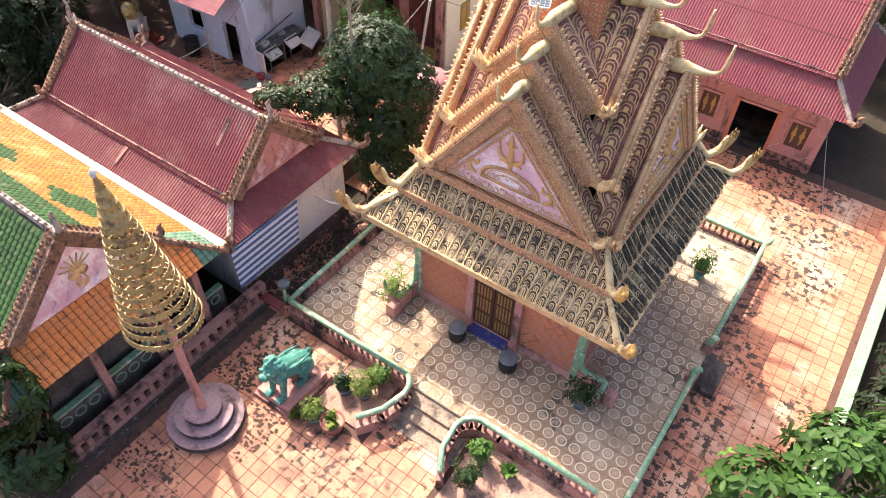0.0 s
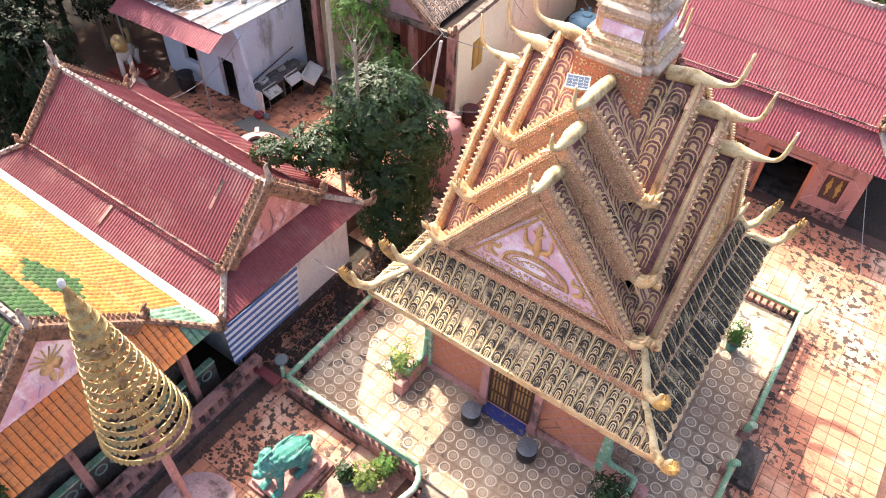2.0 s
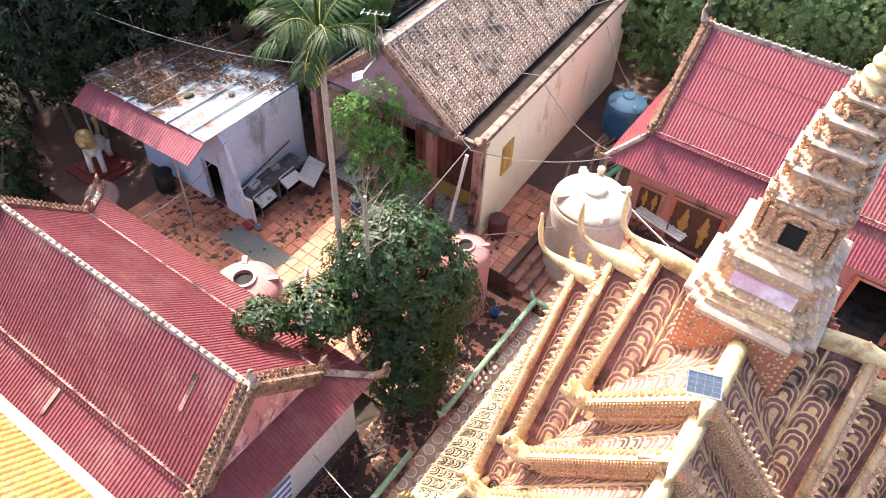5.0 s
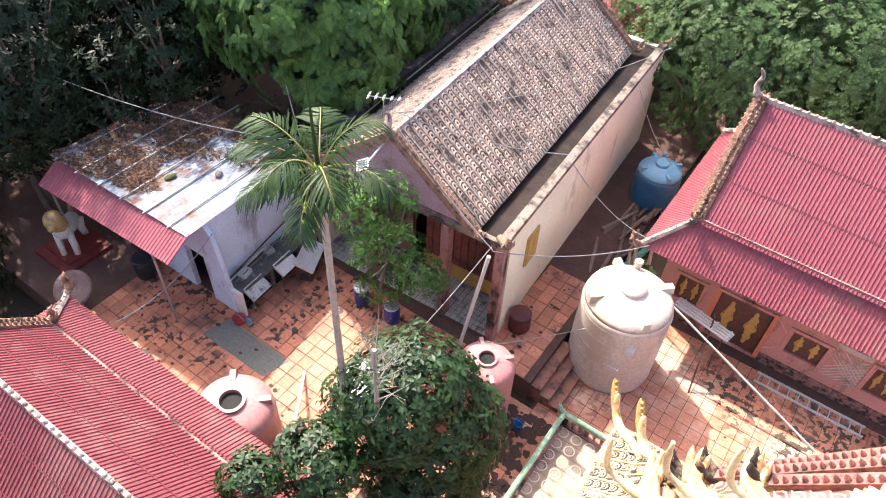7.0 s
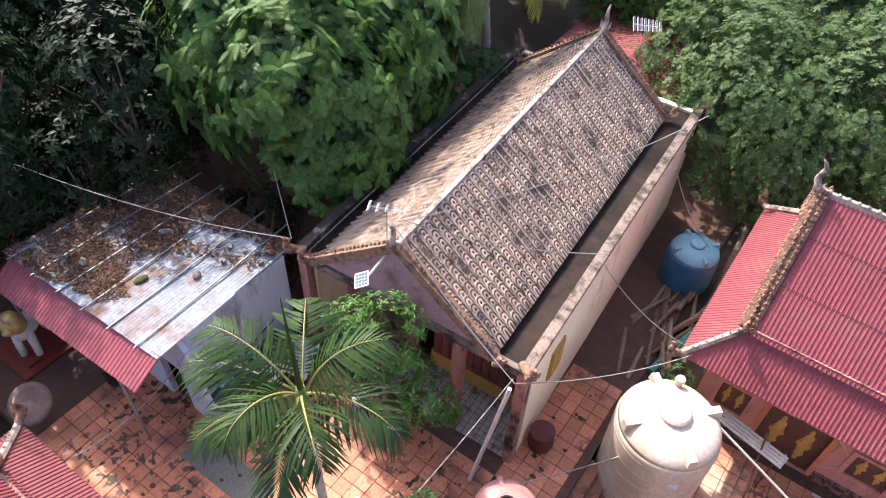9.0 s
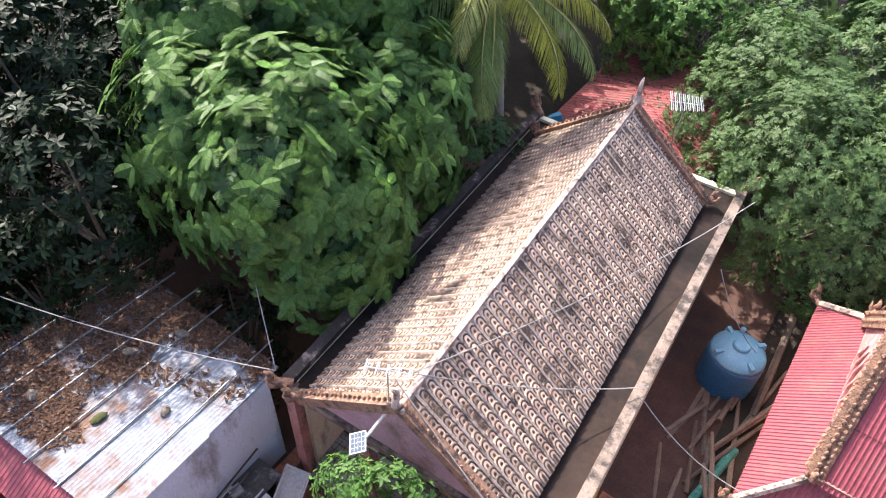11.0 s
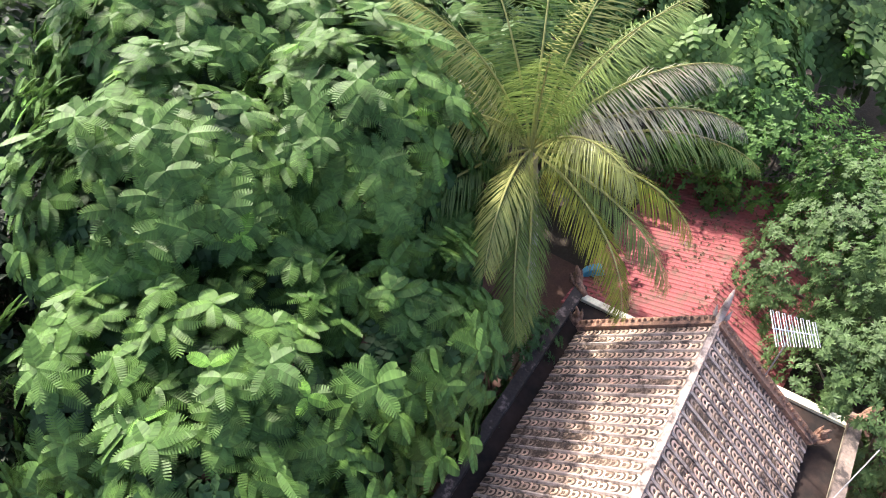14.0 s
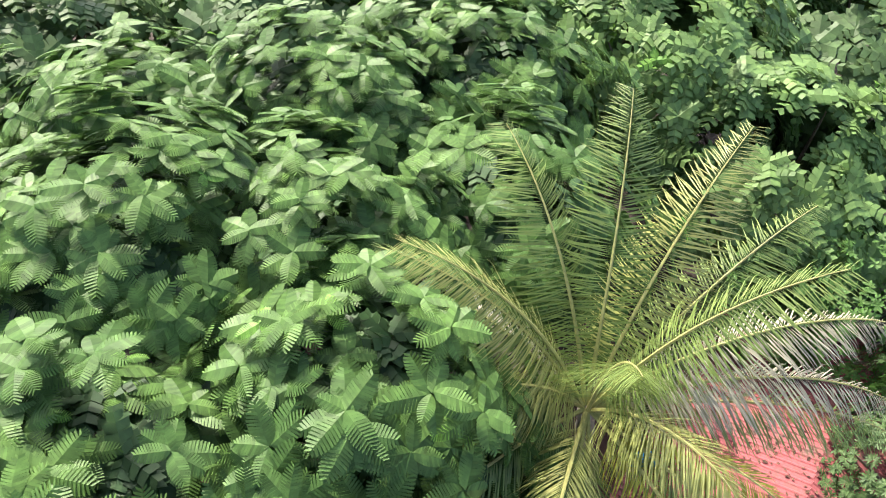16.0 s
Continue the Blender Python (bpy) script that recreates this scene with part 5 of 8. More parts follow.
tile_slope((-2.35, -2.3, 4.25), (-12.9, -2.3, 4.25), (0, -2.42, 2.25), 0, 0, diamonds)
tile_slope((-12.9, -7.15, 4.25), (-2.35, -7.15, 4.25), (0, 2.42, 2.25), 0, 0, lambda i, j: "green")
tile_slope((-1.4, -1.0, 3.25), (-14.2, -1.0, 3.25), (0, -1.45, 1.05), .95, 1.3, lambda i, j: "teal" if i < 7 else "yellow")
tile_slope((-14.2, -8.1, 3.25), (-1.4, -8.1, 3.25), (0, 1.1, 1.05), 1.3, .95, lambda i, j: "green")
HIP_TILES = []
f = slope_frame((-1.4, -8.1, 3.25), (0, 7.1, 0), (-.95, 0, 1.05))
for j in range(8):
    for i in range(36):
        x, y = (i + .5) * .198, j * .195
        if y > 1.42 or x < 1.1 * y / 1.42 or 7.1 - x < 1.45 * y / 1.42:
            continue
        HIP_TILES.append((f @ pose(x, y, .01, random.uniform(-1.5, 1.5), random.uniform(-2, 2), random.uniform(-2, 2)), "teal" if i < 4 or i > 31 else "orange"))
for nm, g in GLAZED.items():
    if g.v:
        m = {"yellow": M_T_YELLOW, "green": M_T_GREEN, "teal": M_T_TEAL}[nm]
        tagged(put("roof_tile_field", g, m, nm + " glazed roof tiles"), kind="stuff")
XA, XB, XC, XD, YA, YB, YC, YD = -14.2, -12.9, -2.35, -1.4, -8.1, -7.0, -2.45, -1.0
for q in ([(XA, YA, 3.22), (XD, YA, 3.22), (XC, YB, 4.27), (XB, YB, 4.27)], [(XD, YD, 3.22), (XA, YD, 3.22), (XB, YC, 4.27), (XC, YC, 4.27)],
          [(XD, YA, 3.22), (XD, YD, 3.22), (XC, YC, 4.27), (XC, YB, 4.27)], [(XA, YD, 3.22), (XA, YA, 3.22), (XB, YB, 4.27), (XB, YC, 4.27)],
          [(XB, YB - .15, 4.23), (XC, YB - .15, 4.23), (XC, -4.725, 6.48), (XB, -4.725, 6.48)], [(XC, YC + .15, 4.23), (XB, YC + .15, 4.23), (XB, -4.725, 6.48), (XC, -4.725, 6.48)]):
    put("roof_deck", Geo().slab(q, .06), M_DARK_CONCRETE)
g = Geo()
for i in range(7):
    a_ = radians(25 + 22 * i)
    g.tube([(-2.24, -4.725, 5.2), (-2.26, -4.725 + .5 * math.cos(a_), 5.2 + .5 * math.sin(a_))], [.04, .02], 5)
ball(g, (-2.25, -4.725, 5.08), (.06, .3, .2))
ball(g, (-2.25, -4.725, 4.74), (.06, .18, .2))
tagged(put("gable_emblem", g, M_GOLD, "gilded fan-shaped gable emblem", True), kind="stuff")
for y in (-7.4, -5.6, -3.8, -2.05):
    g = Geo().box(-1.80, y - .11, 0, -1.58, y + .11, 3.4)
    put("porch_post", g, M_PINK_DULL)
ringwall = Geo().box(-1.98, -7.3, 0, -1.86, -1.1, 1.35)
put("porch_parapet", ringwall, M_DARK_CONCRETE)
g = Geo()
for i in range(13):
    y = -7.0 + i * .46
    pts = [(-1.845, y + .17 * math.cos(radians(a_)), 1.05 + .17 * math.sin(radians(a_))) for a_ in range(0, 361, 24)]
    g.tube(pts, .025, 5)
tagged(put("ring_ornament_band", g, surface("grey_green_ring", (.30, .34, .28), (.2, .26, .22), .8, scale=5)), kind="stuff")
put("parapet_coping", Geo().box(-2.04, -7.3, 1.35, -1.84, -1.1, 1.43), M_GREEN)
# pierced pink fence along the courtyard
fence = thing("pierced_fence", "low pink pierced fence stained with black mould", "fence", at=(-1.2, -4, 0))
part("kerb", Geo().box(-.28, -4.6, -.05, .22, 4.0, .2), M_MOULD, fence)
part("lower_beam", Geo().box(-.12, -4.6, .2, .1, 4.0, .42), M_PINK_DULL, fence)
part("top_beam", Geo().box(-.16, -4.6, .85, .14, 4.0, 1.0), M_PINK_DULL, fence)
for i in range(24):
    y = -4.45 + i * .36
    part("pier", Geo().box(-.1, y, .42, .08, y + .17, .85), M_PINK_DULL, fence)
# near-black board puts the shade of the fence gaps into colour
part("back_board", Geo().box(-.2, -4.6, .42, -.15, 4.0, .85), M_DARK, fence)
bench = thing("red_bench", "dark red bench beside a round grey basin", "bench", at=(-.75, -.15, 0))
part("seat", Geo().box(-.55, -.16, .44, .45, .16, .5), surface("maroon_paint", (.22, .04, .05), None, .6), bench)
for x in (-.45, .35):
    part("leg", Geo().box(x - .04, -.13, -.02, x + .04, .13, .44), M_PINK_DULL, bench)
M_LAMP_DISC = surface("dull_lamp_disc", (0.085, 0.11, 0.12), (0.07, 0.09, 0.10), .7, scale=5, spec=.2)
lamp = thing("disc_lamp", "green post carrying a round grey metal lamp disc", "lamp", at=(-.12, -.05, .85))
part("post", Geo().tube([(0, 0, 0), (-.05, .05, .35), (-.1, .12, .62)], [.07, .06, .05], 8), M_GREEN, lamp, smooth=True)
part("disc", Geo().lathe([(.02, .62), (.2, .63), (.21, .68), (.19, .70)], 18, pose(-.1, .12, 0)), M_LAMP_DISC, lamp)

# ---- pale yellow ancestral hall ----
yh = thing("pale_yellow_hall", "pale yellow hall with a weathered scale-tile roof behind parapets", "hall", at=(-6.9, 19, .88, 0, 0, 3.2))


def yput(nm, g, m, lab="", smooth=False, parent=None):
    ob = part(nm, g, m, yh, lab, smooth)
    ob.location = (6.9, -19, -.88)
    return ob


M_SCREEN = surface("red_brown_board", (.26, .085, .06), (.19, .06, .045), .8, scale=2.5, fine=18, bump=.3, dirt=(.07, .035, .03), dirt_amount=.35, vary=.2)
M_LATTICE = surface("pale_block_lattice", (.52, .50, .44), (.42, .40, .35), .85, scale=2, fine=16, bump=.3, dirt=(.14, .12, .10), dirt_amount=.4, dirt_scale=2)
GX0, GX1, GY0, GY1 = -10.5, -3.48, 12.7, 25.45
yput("wall", Geo().box(GX1 - .2, 13.2, .88, GX1, GY1, 5.3), M_YELLOW_WALL)
yput("wall", Geo().box(GX0, 13.2, .88, GX0 + .2, GY1, 5.3), M_YELLOW_WALL)
yput("wall", Geo().box(GX0 + .2, GY1 - .2, .88, GX1 - .2, GY1, 5.3), M_YELLOW_WALL)
yput("wall", wall_with_holes(GX0 + .2, GX1 - .2, 14.4, .88, 4.98, .2, [(-7.6, -6.2, 1.1, 3.4), (-9.6, -8.4, 1.9, 3.2), (-5.4, -4.1, 1.5, 3.3)]), M_PINK_DULL)
# near-black sheet paints the shade behind the wall openings
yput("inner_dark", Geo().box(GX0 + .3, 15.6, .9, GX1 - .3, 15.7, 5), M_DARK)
yput("window_grille", Geo().box(-5.4, 14.44, 1.5, -4.1, 14.5, 3.3), M_BROWN)
yput("window_grille", Geo().box(-9.6, 14.44, 1.9, -8.4, 14.5, 3.2), M_BROWN)
for y in (14.75,):
    w = yput("shuttered_window", Geo().box(GX1 - .02, y - .38, 3.0, GX1 + .05, y + .38, 4.25), M_OCHRE, "ochre slatted window shutter")
    for i in range(2):
        yput("shutter_leaf", Geo().box(GX1 + .05, y - .34 + i * .36, 3.05, GX1 + .08, y - .03 + i * .36, 4.2), M_OCHRE)
PAR = surface("mould_streaked_parapet", (.29, .225, .18), (.20, .155, .125), .9, scale=3, fine=16, bump=.5, dirt=(.045, .037, .032), dirt_amount=.55, dirt_scale=2.6)
M_BLACK_PARAPET = surface("black_mouldy_parapet", (.07, .055, .048), (.04, .034, .03), .9, scale=3, fine=16, bump=.5, dirt=(.30, .23, .20), dirt_amount=.22, dirt_scale=2.5)
yput("parapet", Geo().box(GX1 - .22, GY0, 5.3, GX1 + .06, GY1 + .1, 5.48), PAR, "mould-streaked parapet")
yput("parapet", Geo().box(GX0 - .06, GY0, 5.3, GX0 + .22, GY1 + .1, 5.48), M_BLACK_PARAPET, "black-mouldy parapet")
yput("parapet", Geo().box(GX0 + .22, GY0, 5.15, GX1 - .22, GY0 + .16, 5.4), PAR, "mould-streaked parapet")
yput("gutter_floor", Geo().box(GX0 + .2, GY0 + .2, 5.0, GX1 - .2, GY1 - .2, 5.2), surface("near_black_gutter", (.022, .018, .016), (.05, .032, .025), .85, scale=.8, fine=6, bump=.2, dirt=(.014, .012, .011), dirt_amount=.6, dirt_scale=.6, spec=.15), "near-black gutter floor")
for x in (GX0 + .15, -8.2, -5.4, GX1 - .12):
    yput("porch_column", Geo().box(x - .14, GY0 + .05, .88, x + .14, GY0 + .33, 5.25), M_PINK_DULL)
# porch: small pale tiles on its floor, a red-brown screen of boards over an ochre dado at its back
yput("porch_floor", Geo().box(GX0 + .2, 12.72, .86, GX1 - .2, 14.4, 1.05), M_JOINT)
tl = Geo()
for i in range(34):
    for j in range(8):
        x, y = GX1 - .31 - i * .195, 12.84 + j * .195
        tl.box(x - .088, y - .088, 1.03, x + .088, y + .088, 1.062 + random.uniform(-.003, .003))
tagged(yput("porch_tile_field", tl, M_LATTICE, "small pale porch tiles"), kind="stuff")
yput("dado", Geo().box(GX1 - 3.6, 14.3, 1.05, GX1 - .2, 14.38, 1.75), M_OCHRE)
for i in range(12):
    x = GX1 - .4 - i * .27
    yput("screen_board", Geo().box(x - .12, 14.26, 1.75, x + .12, 14.33 + .012 * (i % 2), 4.9), M_SCREEN)
RX, EX, RZ, EZ, RY0, RY1 = -7.13, 2.68, 7.6, 5.42, 12.78, 24.2
# dark scale outlines, darkened further with the shade of the gaps between them
Ms_dark = surface("dark_gap_shade_scale", (0.17, 0.115, 0.08), (0.09, 0.065, 0.048), .9, scale=2.0, fine=20, bump=.6, dirt=(.04, .032, .026), dirt_amount=.42, dirt_scale=1.3)
Ms = surface("grey_brown_roof_scale", (0.84, 0.64, 0.45), (0.70, 0.48, 0.36), .85, scale=1.5, fine=20, bump=.6, dirt=(.07, .05, .038), dirt_amount=.46, dirt_scale=1.1, vary=.34, island=True, bump_dist=.02)
PVy, PFy = as_arrays(scale_plate(.25, .36, (1.0, .80, .58, .26)))
for s in (-1, 1):
    q = [(RX, RY0, RZ), (RX, RY1, RZ), (RX + s * EX, RY1, EZ), (RX + s * EX, RY0, EZ)]
    yput("roof_deck", Geo().slab(q if s < 0 else q[::-1], .12), Ms_dark)
    f = slope_frame((RX + s * EX, RY0 if s > 0 else RY1, EZ), (0, s, 0), (-s * EX, 0, RZ - EZ))
    run = math.hypot(EX, RZ - EZ)
    g, rb = Geo(), Geo()
    n = int((RY1 - RY0) / .265)
    pitch = (RY1 - RY0) / n
    for i in range(n):
        x = (i + .5) * pitch
        for j in range(14):
            y = .12 + j * .24
            g.add(PVy, PFy, np.array(f @ pose(x, y, .022, 9 + random.uniform(-3, 3), random.uniform(-3, 3), random.uniform(-3, 3))))
        if i:
            p0, p1 = f @ Vector((i * pitch, -.06, .05)), f @ Vector((i * pitch, run - .05, .05))
            wob = Vector((0, random.uniform(-.015, .015), random.uniform(-.008, .01)))
            rb.tube([p0, p0.lerp(p1, .5) + wob, p1], [.036, .042, .045], 5)
    tagged(yput("scale_covering", two_tone(g.mesh("scale_covering"), Ms, Ms_dark, 4), None, "weathered grey-brown roof scales"), kind="stuff")
    yput("rib_covering", rb, M_RIDGE, "pale cement ribs between the scales")
h = Geo()
h.box(RX - .11, RY0 - .1, RZ - .1, RX + .11, RY1 + .1, RZ + .1, taper=.05)
yput("ridge", h, M_RIDGE)
for yy, s in ((RY0, -1), (RY1, 1)):
    yput("gable_panel", Geo().prism([(RX - EX + .1, yy + s * .0, EZ), (RX + EX - .1, yy + s * .0, EZ), (RX, yy, RZ - .1)], (0, -s * .15, 0)), surface("faded_mauve_panel", (.50, .32, .36), (.42, .26, .28), .85, scale=2, fine=16, bump=.2, dirt=(.2, .13, .12), dirt_amount=.3) if s < 0 else M_PINK_DULL, "faded mauve gable panel")
    for sx in (-1, 1):
        a, b = Vector((RX, yy + s * .1, RZ + .05)), Vector((RX + sx * (EX + .1), yy + s * .1, EZ + .02))
        d = (b - a).normalized()
        n = Vector((-d.z, 0, d.x))
        if n.z < 0:
            n = -n
        w_ = Vector((0, s, 0))
        h = Geo()
        h.hexa([a - n * .15 - w_ * .15, b - n * .15 - w_ * .15, b - n * .15 + w_ * .12, a - n * .15 + w_ * .12], [a + n * .1 - w_ * .15, b + n * .1 - w_ * .15, b + n * .1 + w_ * .12, a + n * .1 + w_ * .12])
        crest(h, a + n * .1, b + n * .1, .16, .10, .05)
        yput("gable_rake", h, M_CRUST)
        h = Geo()
        finial(h, b + Vector((0, 0, -.05)), (sx * .6, s * .5, 0), .40, .09)
        yput("rake_finial", h, M_CRUST, "", True)
    h = Geo()
    finial(h, (RX, yy, RZ), (0, s, 0), .85, .085)
    yput("ridge_finial", h, M_RIDGE, "", True)
for x, y in ((GX1 - .05, GY0 + .05), (GX0 + .05, GY0 + .05), (GX1 - .05, GY1), (GX0 + .05, GY1)):
    h = Geo()
    finial(h, (x, y, 5.42), (x - RX, (y - 19) * .4, 0), .5, .11)
    yput("parapet_finial", h, M_CRUST, "", True)

# ---- far roof behind the yellow hall ----
fr = thing("far_red_roof", "faded red tiled roof strewn with dry leaves", "building", at=(-8.2, 29.6, 0))
g = Geo().ribbed((2.9, -3.2, 3.3), (2.9, 4.8, 3.3), (-2.6, 0, .9), pitch=.18)
part("roof", g, surface("faded_red_tile", (.32, .088, .088), (.26, .07, .07), .85, scale=1, fine=12, bump=.3, dirt=(.13, .08, .06), dirt_amount=.36, dirt_scale=1.2), fr)
g = Geo().ribbed((-3.4, 4.8, 3.1), (-3.4, -3.2, 3.1), (3.7, 0, 1.1), pitch=.18)
part("roof", g, fr.children[0].data.materials[0], fr)
part("wall", Geo().box(-2.2, -2.2, -.1, 2.5, 2.6, 3.3), M_WHITE, fr)

random.seed(17)
g = Geo()
for i in range(2600):
    x, y = random.uniform(-3.2, 2.8), random.uniform(-3.0, 4.7)
    if noise.noise(Vector((x * .7, y * .7, 5.0))) < random.uniform(-.25, .45):
        continue
    z = 4.24 - (.9 * (x - .3) / 2.6 if x > .3 else 1.1 * (.3 - x) / 3.7)
    s_ = random.uniform(.04, .09)
    m = Matrix.Translation(Vector((x - 8.2, y + 29.6, z))) @ pose(0, 0, 0, random.uniform(-30, 30), random.uniform(-30, 30), random.uniform(0, 360))
    g.add([(-s_, 0, 0), (0, -s_ * .5, .01), (s_, 0, 0), (0, s_ * .5, .01)], [(0, 1, 2), (0, 2, 3)], np.array(m))
ROOF_LITTER = g

# ---- tanks, drums and pots ----
M_TANK_CREAM = surface("cream_plastic", (0.69, 0.61, 0.51), (0.63, 0.54, 0.44), .38, scale=1.2, fine=10, bump=.05, dirt=(.46, .36, .27), dirt_amount=.32, streak=2)
M_TANK_PINK = surface("pink_plastic", (0.50, 0.24, 0.22), (0.44, 0.20, 0.19), .5, scale=1.5, fine=10, bump=.05, dirt=(.34, .2, .18), dirt_amount=.3, streak=2)
M_TANK_BLUE = surface("blue_plastic", (0.03, 0.15, 0.30), (0.03, 0.12, 0.25), .4, scale=1.5, fine=10, bump=.05)
M_TANK_BLUE_TOP = surface("pale_blue_plastic", (0.20, 0.42, 0.55), (0.17, 0.36, 0.48), .45, scale=2)
M_BLACK = surface("black_plastic", (0.02, 0.02, 0.022), None, .5, scale=3)
M_LID = surface("dull_grey_metal_lid", (0.24, 0.26, 0.28), (0.18, 0.2, 0.22), .5, metal=.4, scale=4)
M_SILVER = surface("silver_lid", (0.6, 0.62, 0.64), (0.5, 0.52, 0.54), .35, metal=.8, scale=6)
M_DRUM_BLUE = surface("blue_drum", (0.02, 0.04, 0.20), (0.02, 0.03, 0.16), .4, scale=3)
M_DRUM_RED = surface("dark_red_drum", (0.16, 0.045, 0.04), (0.12, 0.035, 0.03), .7, scale=3, dirt=(.06, .03, .03), dirt_amount=.4)
M_POT = surface("terracotta_pot", (0.34, 0.11, 0.09), (0.28, 0.09, 0.075), .8, scale=5)
M_POT_W = surface("white_pot", (0.62, 0.6, 0.56), None, .6, scale=4)
M_POT_B = surface("blue_grey_pot", (0.13, 0.19, 0.22), None, .5, scale=4)
M_PIPE = surface("white_pvc", (0.66, 0.64, 0.60), (0.58, 0.55, 0.50), .5, scale=3)
M_CABLE = surface("grey_cable", (0.36, 0.35, 0.34), None, .7, scale=3)


def water_tank(label, x, y, z, r, h, body, top, lid=True, hole=False, ribs=6):
    t = thing("water_tank", label, "water tank", "plastic water tanks", at=(x, y, z))
    part("body", Geo().lathe([(r * .955, -.01), (r * .985, .05), (r, .18), (r, h * .5), (r, h - .28), (r * .992, h - .15), (r * .97, h - .02)], 48), body, t, "", True)
    for i in range(ribs):
        z_ = .25 + (h - .5) * i / (ribs - 1)
        part("hoop", Geo().lathe([(r * .998, z_ - .022), (r * 1.006, z_ - .008), (r * 1.006, z_ + .008), (r * .998, z_ + .022)], 48, cap=False), body, t, "", True)
    dome = [(r * .97, h - .02), (r * .935, h + r * .06), (r * .85, h + r * .145), (r * .74, h + r * .21), (r * .62, h + r * .27), (r * .34, h + r * .33), (r * .30, h + r * .34)]
    part("dome", Geo().lathe(dome, 40, cap=not hole), top, t, "", True)
    for i in range(4):
        a_ = radians(45 + 90 * i)
        m = pose(r * .78 * math.cos(a_), r * .78 * math.sin(a_), h + r * .16, 0, 0, 45 + 90 * i)
        part("lifting_lug", Geo().box(-.16 * r, -.09 * r, -.08, .18 * r, .09 * r, .12 * r, m, taper=.02), top, t)
    if hole:
        part("rim", Geo().lathe([(r * .34, h + r * .30), (r * .36, h + r * .40), (r * .28, h + r * .40), (r * .27, h + r * .28)], 24, cap=False), top, t)
        # near-black disc painted as the shade in the hatch
        part("dark_inside", Geo().lathe([(r * .33, h + r * .27), (r * .30, h + r * .285)], 24), M_DARK, t)
    elif lid:
        part("lid", Geo().lathe([(r * .30, h + r * .33), (r * .30, h + r * .42), (r * .26, h + r * .46), (r * .05, h + r * .47)], 24), top, t, "round screw lid")
        part("vent_cap", Geo().lathe([(r * .08, h + r * .1), (r * .08, h + r * .38), (r * .10, h + r * .38), (r * .09, h + r * .44)], 12, pose(-.2 * r, .72 * r, 0)), top, t)
    return t


cream = water_tank("big cream plastic water tank with a domed top", .03, 15.28, -.01, 1.37, 3.2, M_TANK_CREAM, M_TANK_CREAM)
part("label_patch", Geo().box(.64, -1.24, 2.3, .88, -1.06, 2.55), M_WHITE, cream)
g = Geo()
for i in range(7):
    g.box(.2 + .07 * i, -1.375, 1.5, .24 + .07 * i, -1.30, 1.57)
part("lettering_bars", g, M_WHITE, cream, "white unreadable lettering")
water_tank("dusty pink plastic water tank with an open hatch under an eave", -7.05, 6.0, .86, 1.1, 1.45, M_TANK_PINK, M_TANK_PINK, hole=True)
water_tank("tall dusty pink plastic water tank beside a tree", -2.2, 10.95, -.03, .82, 2.9, M_TANK_PINK, M_TANK_PINK, hole=True)
water_tank("white plastic water tank with an open hatch in the yard", -4.95, 8.8, .86, .72, 1.25, M_WHITE, M_WHITE, hole=True)
water_tank("blue plastic water tank with a pale blue lid", -1.9, 22.6, .78, .85, 1.45, M_TANK_BLUE, M_TANK_BLUE_TOP)


def drum(nm, label, cat, x, y, z, r, h, m, lid, group=""):
    t = thing(nm, label, cat, group, at=(x, y, z))
    part("barrel", Geo().lathe([(r * .8, -.01), (r * .95, .05), (r, h * .4), (r * .97, h * .8), (r * .9, h)], 20), m, t, smooth=True)
    part("lid", Geo().lathe([(r * .98, h - .02), (r * 1.0, h + .03), (r * .9, h + .05), (r * .2, h + .07)], 20), lid, t)
    return t


for x, y in ((5.12, 2.35), (7.06, 2.3)):
    drum("water_jar", "black water jar with a dull grey metal lid by the door", "jar", x, y, .395, .30, .52, M_BLACK, M_LID, "jars beside the shrine door")
for x, y in ((-7.45, 11.75), (-6.2, 11.75)):
    drum("blue_drum", "dark blue plastic drum with a silver lid", "drum", x, y, .89, .26, .75, M_DRUM_BLUE, M_SILVER, "blue drums in the yard")
drum("rusty_drum", "dark red covered drum beside the yellow wall", "drum", -2.75, 14.0, .89, .36, .7, M_DRUM_RED, M_DRUM_RED)
drum("black_drum", "black drum under the shed awning", "drum", -14.0, 8.3, .89, .36, .8, M_BLACK, M_BLACK)


def bucket(label, x, y, z, m, r=.17, h=.3):
    t = thing("bucket", label, "bucket", at=(x, y, z))
    part("pail", Geo().lathe([(r * .75, -.01), (r, h), (r * .92, h), (r * .7, .02)], 18), m, t, smooth=True)
    part("handle", Geo().tube([(r * math.cos(a_), 0, h + .12 * math.sin(a_)) for a_ in [math.pi * i / 8 for i in range(9)]], .008, 5), M_METAL, t)


bucket("blue plastic bucket on the ground beside a tank", -1.05, 11.35, 0.005, surface("bright_blue_plastic", (.03, .16, .42), None, .45))
bucket("red plastic basin beside the wash bench", -10.05, 8.75, .89, surface("red_plastic", (.40, .05, .05), None, .5), .22, .2)
bucket("grey pail beside the wash bench", -9.7, 8.85, .89, M_LID, .14, .2)

# ---- shed and wash bench ----
# whitewash with the blue of sky light mixed into its colour
M_SHED_WALL = surface("sky_tinted_whitewash", (0.63, 0.76, 0.88), (0.55, 0.66, 0.77), 0.85, scale=1.0, fine=18, bump=0.15, dirt=(0.24, 0.26, 0.27), dirt_amount=0.3, dirt_scale=1.0, streak=2)
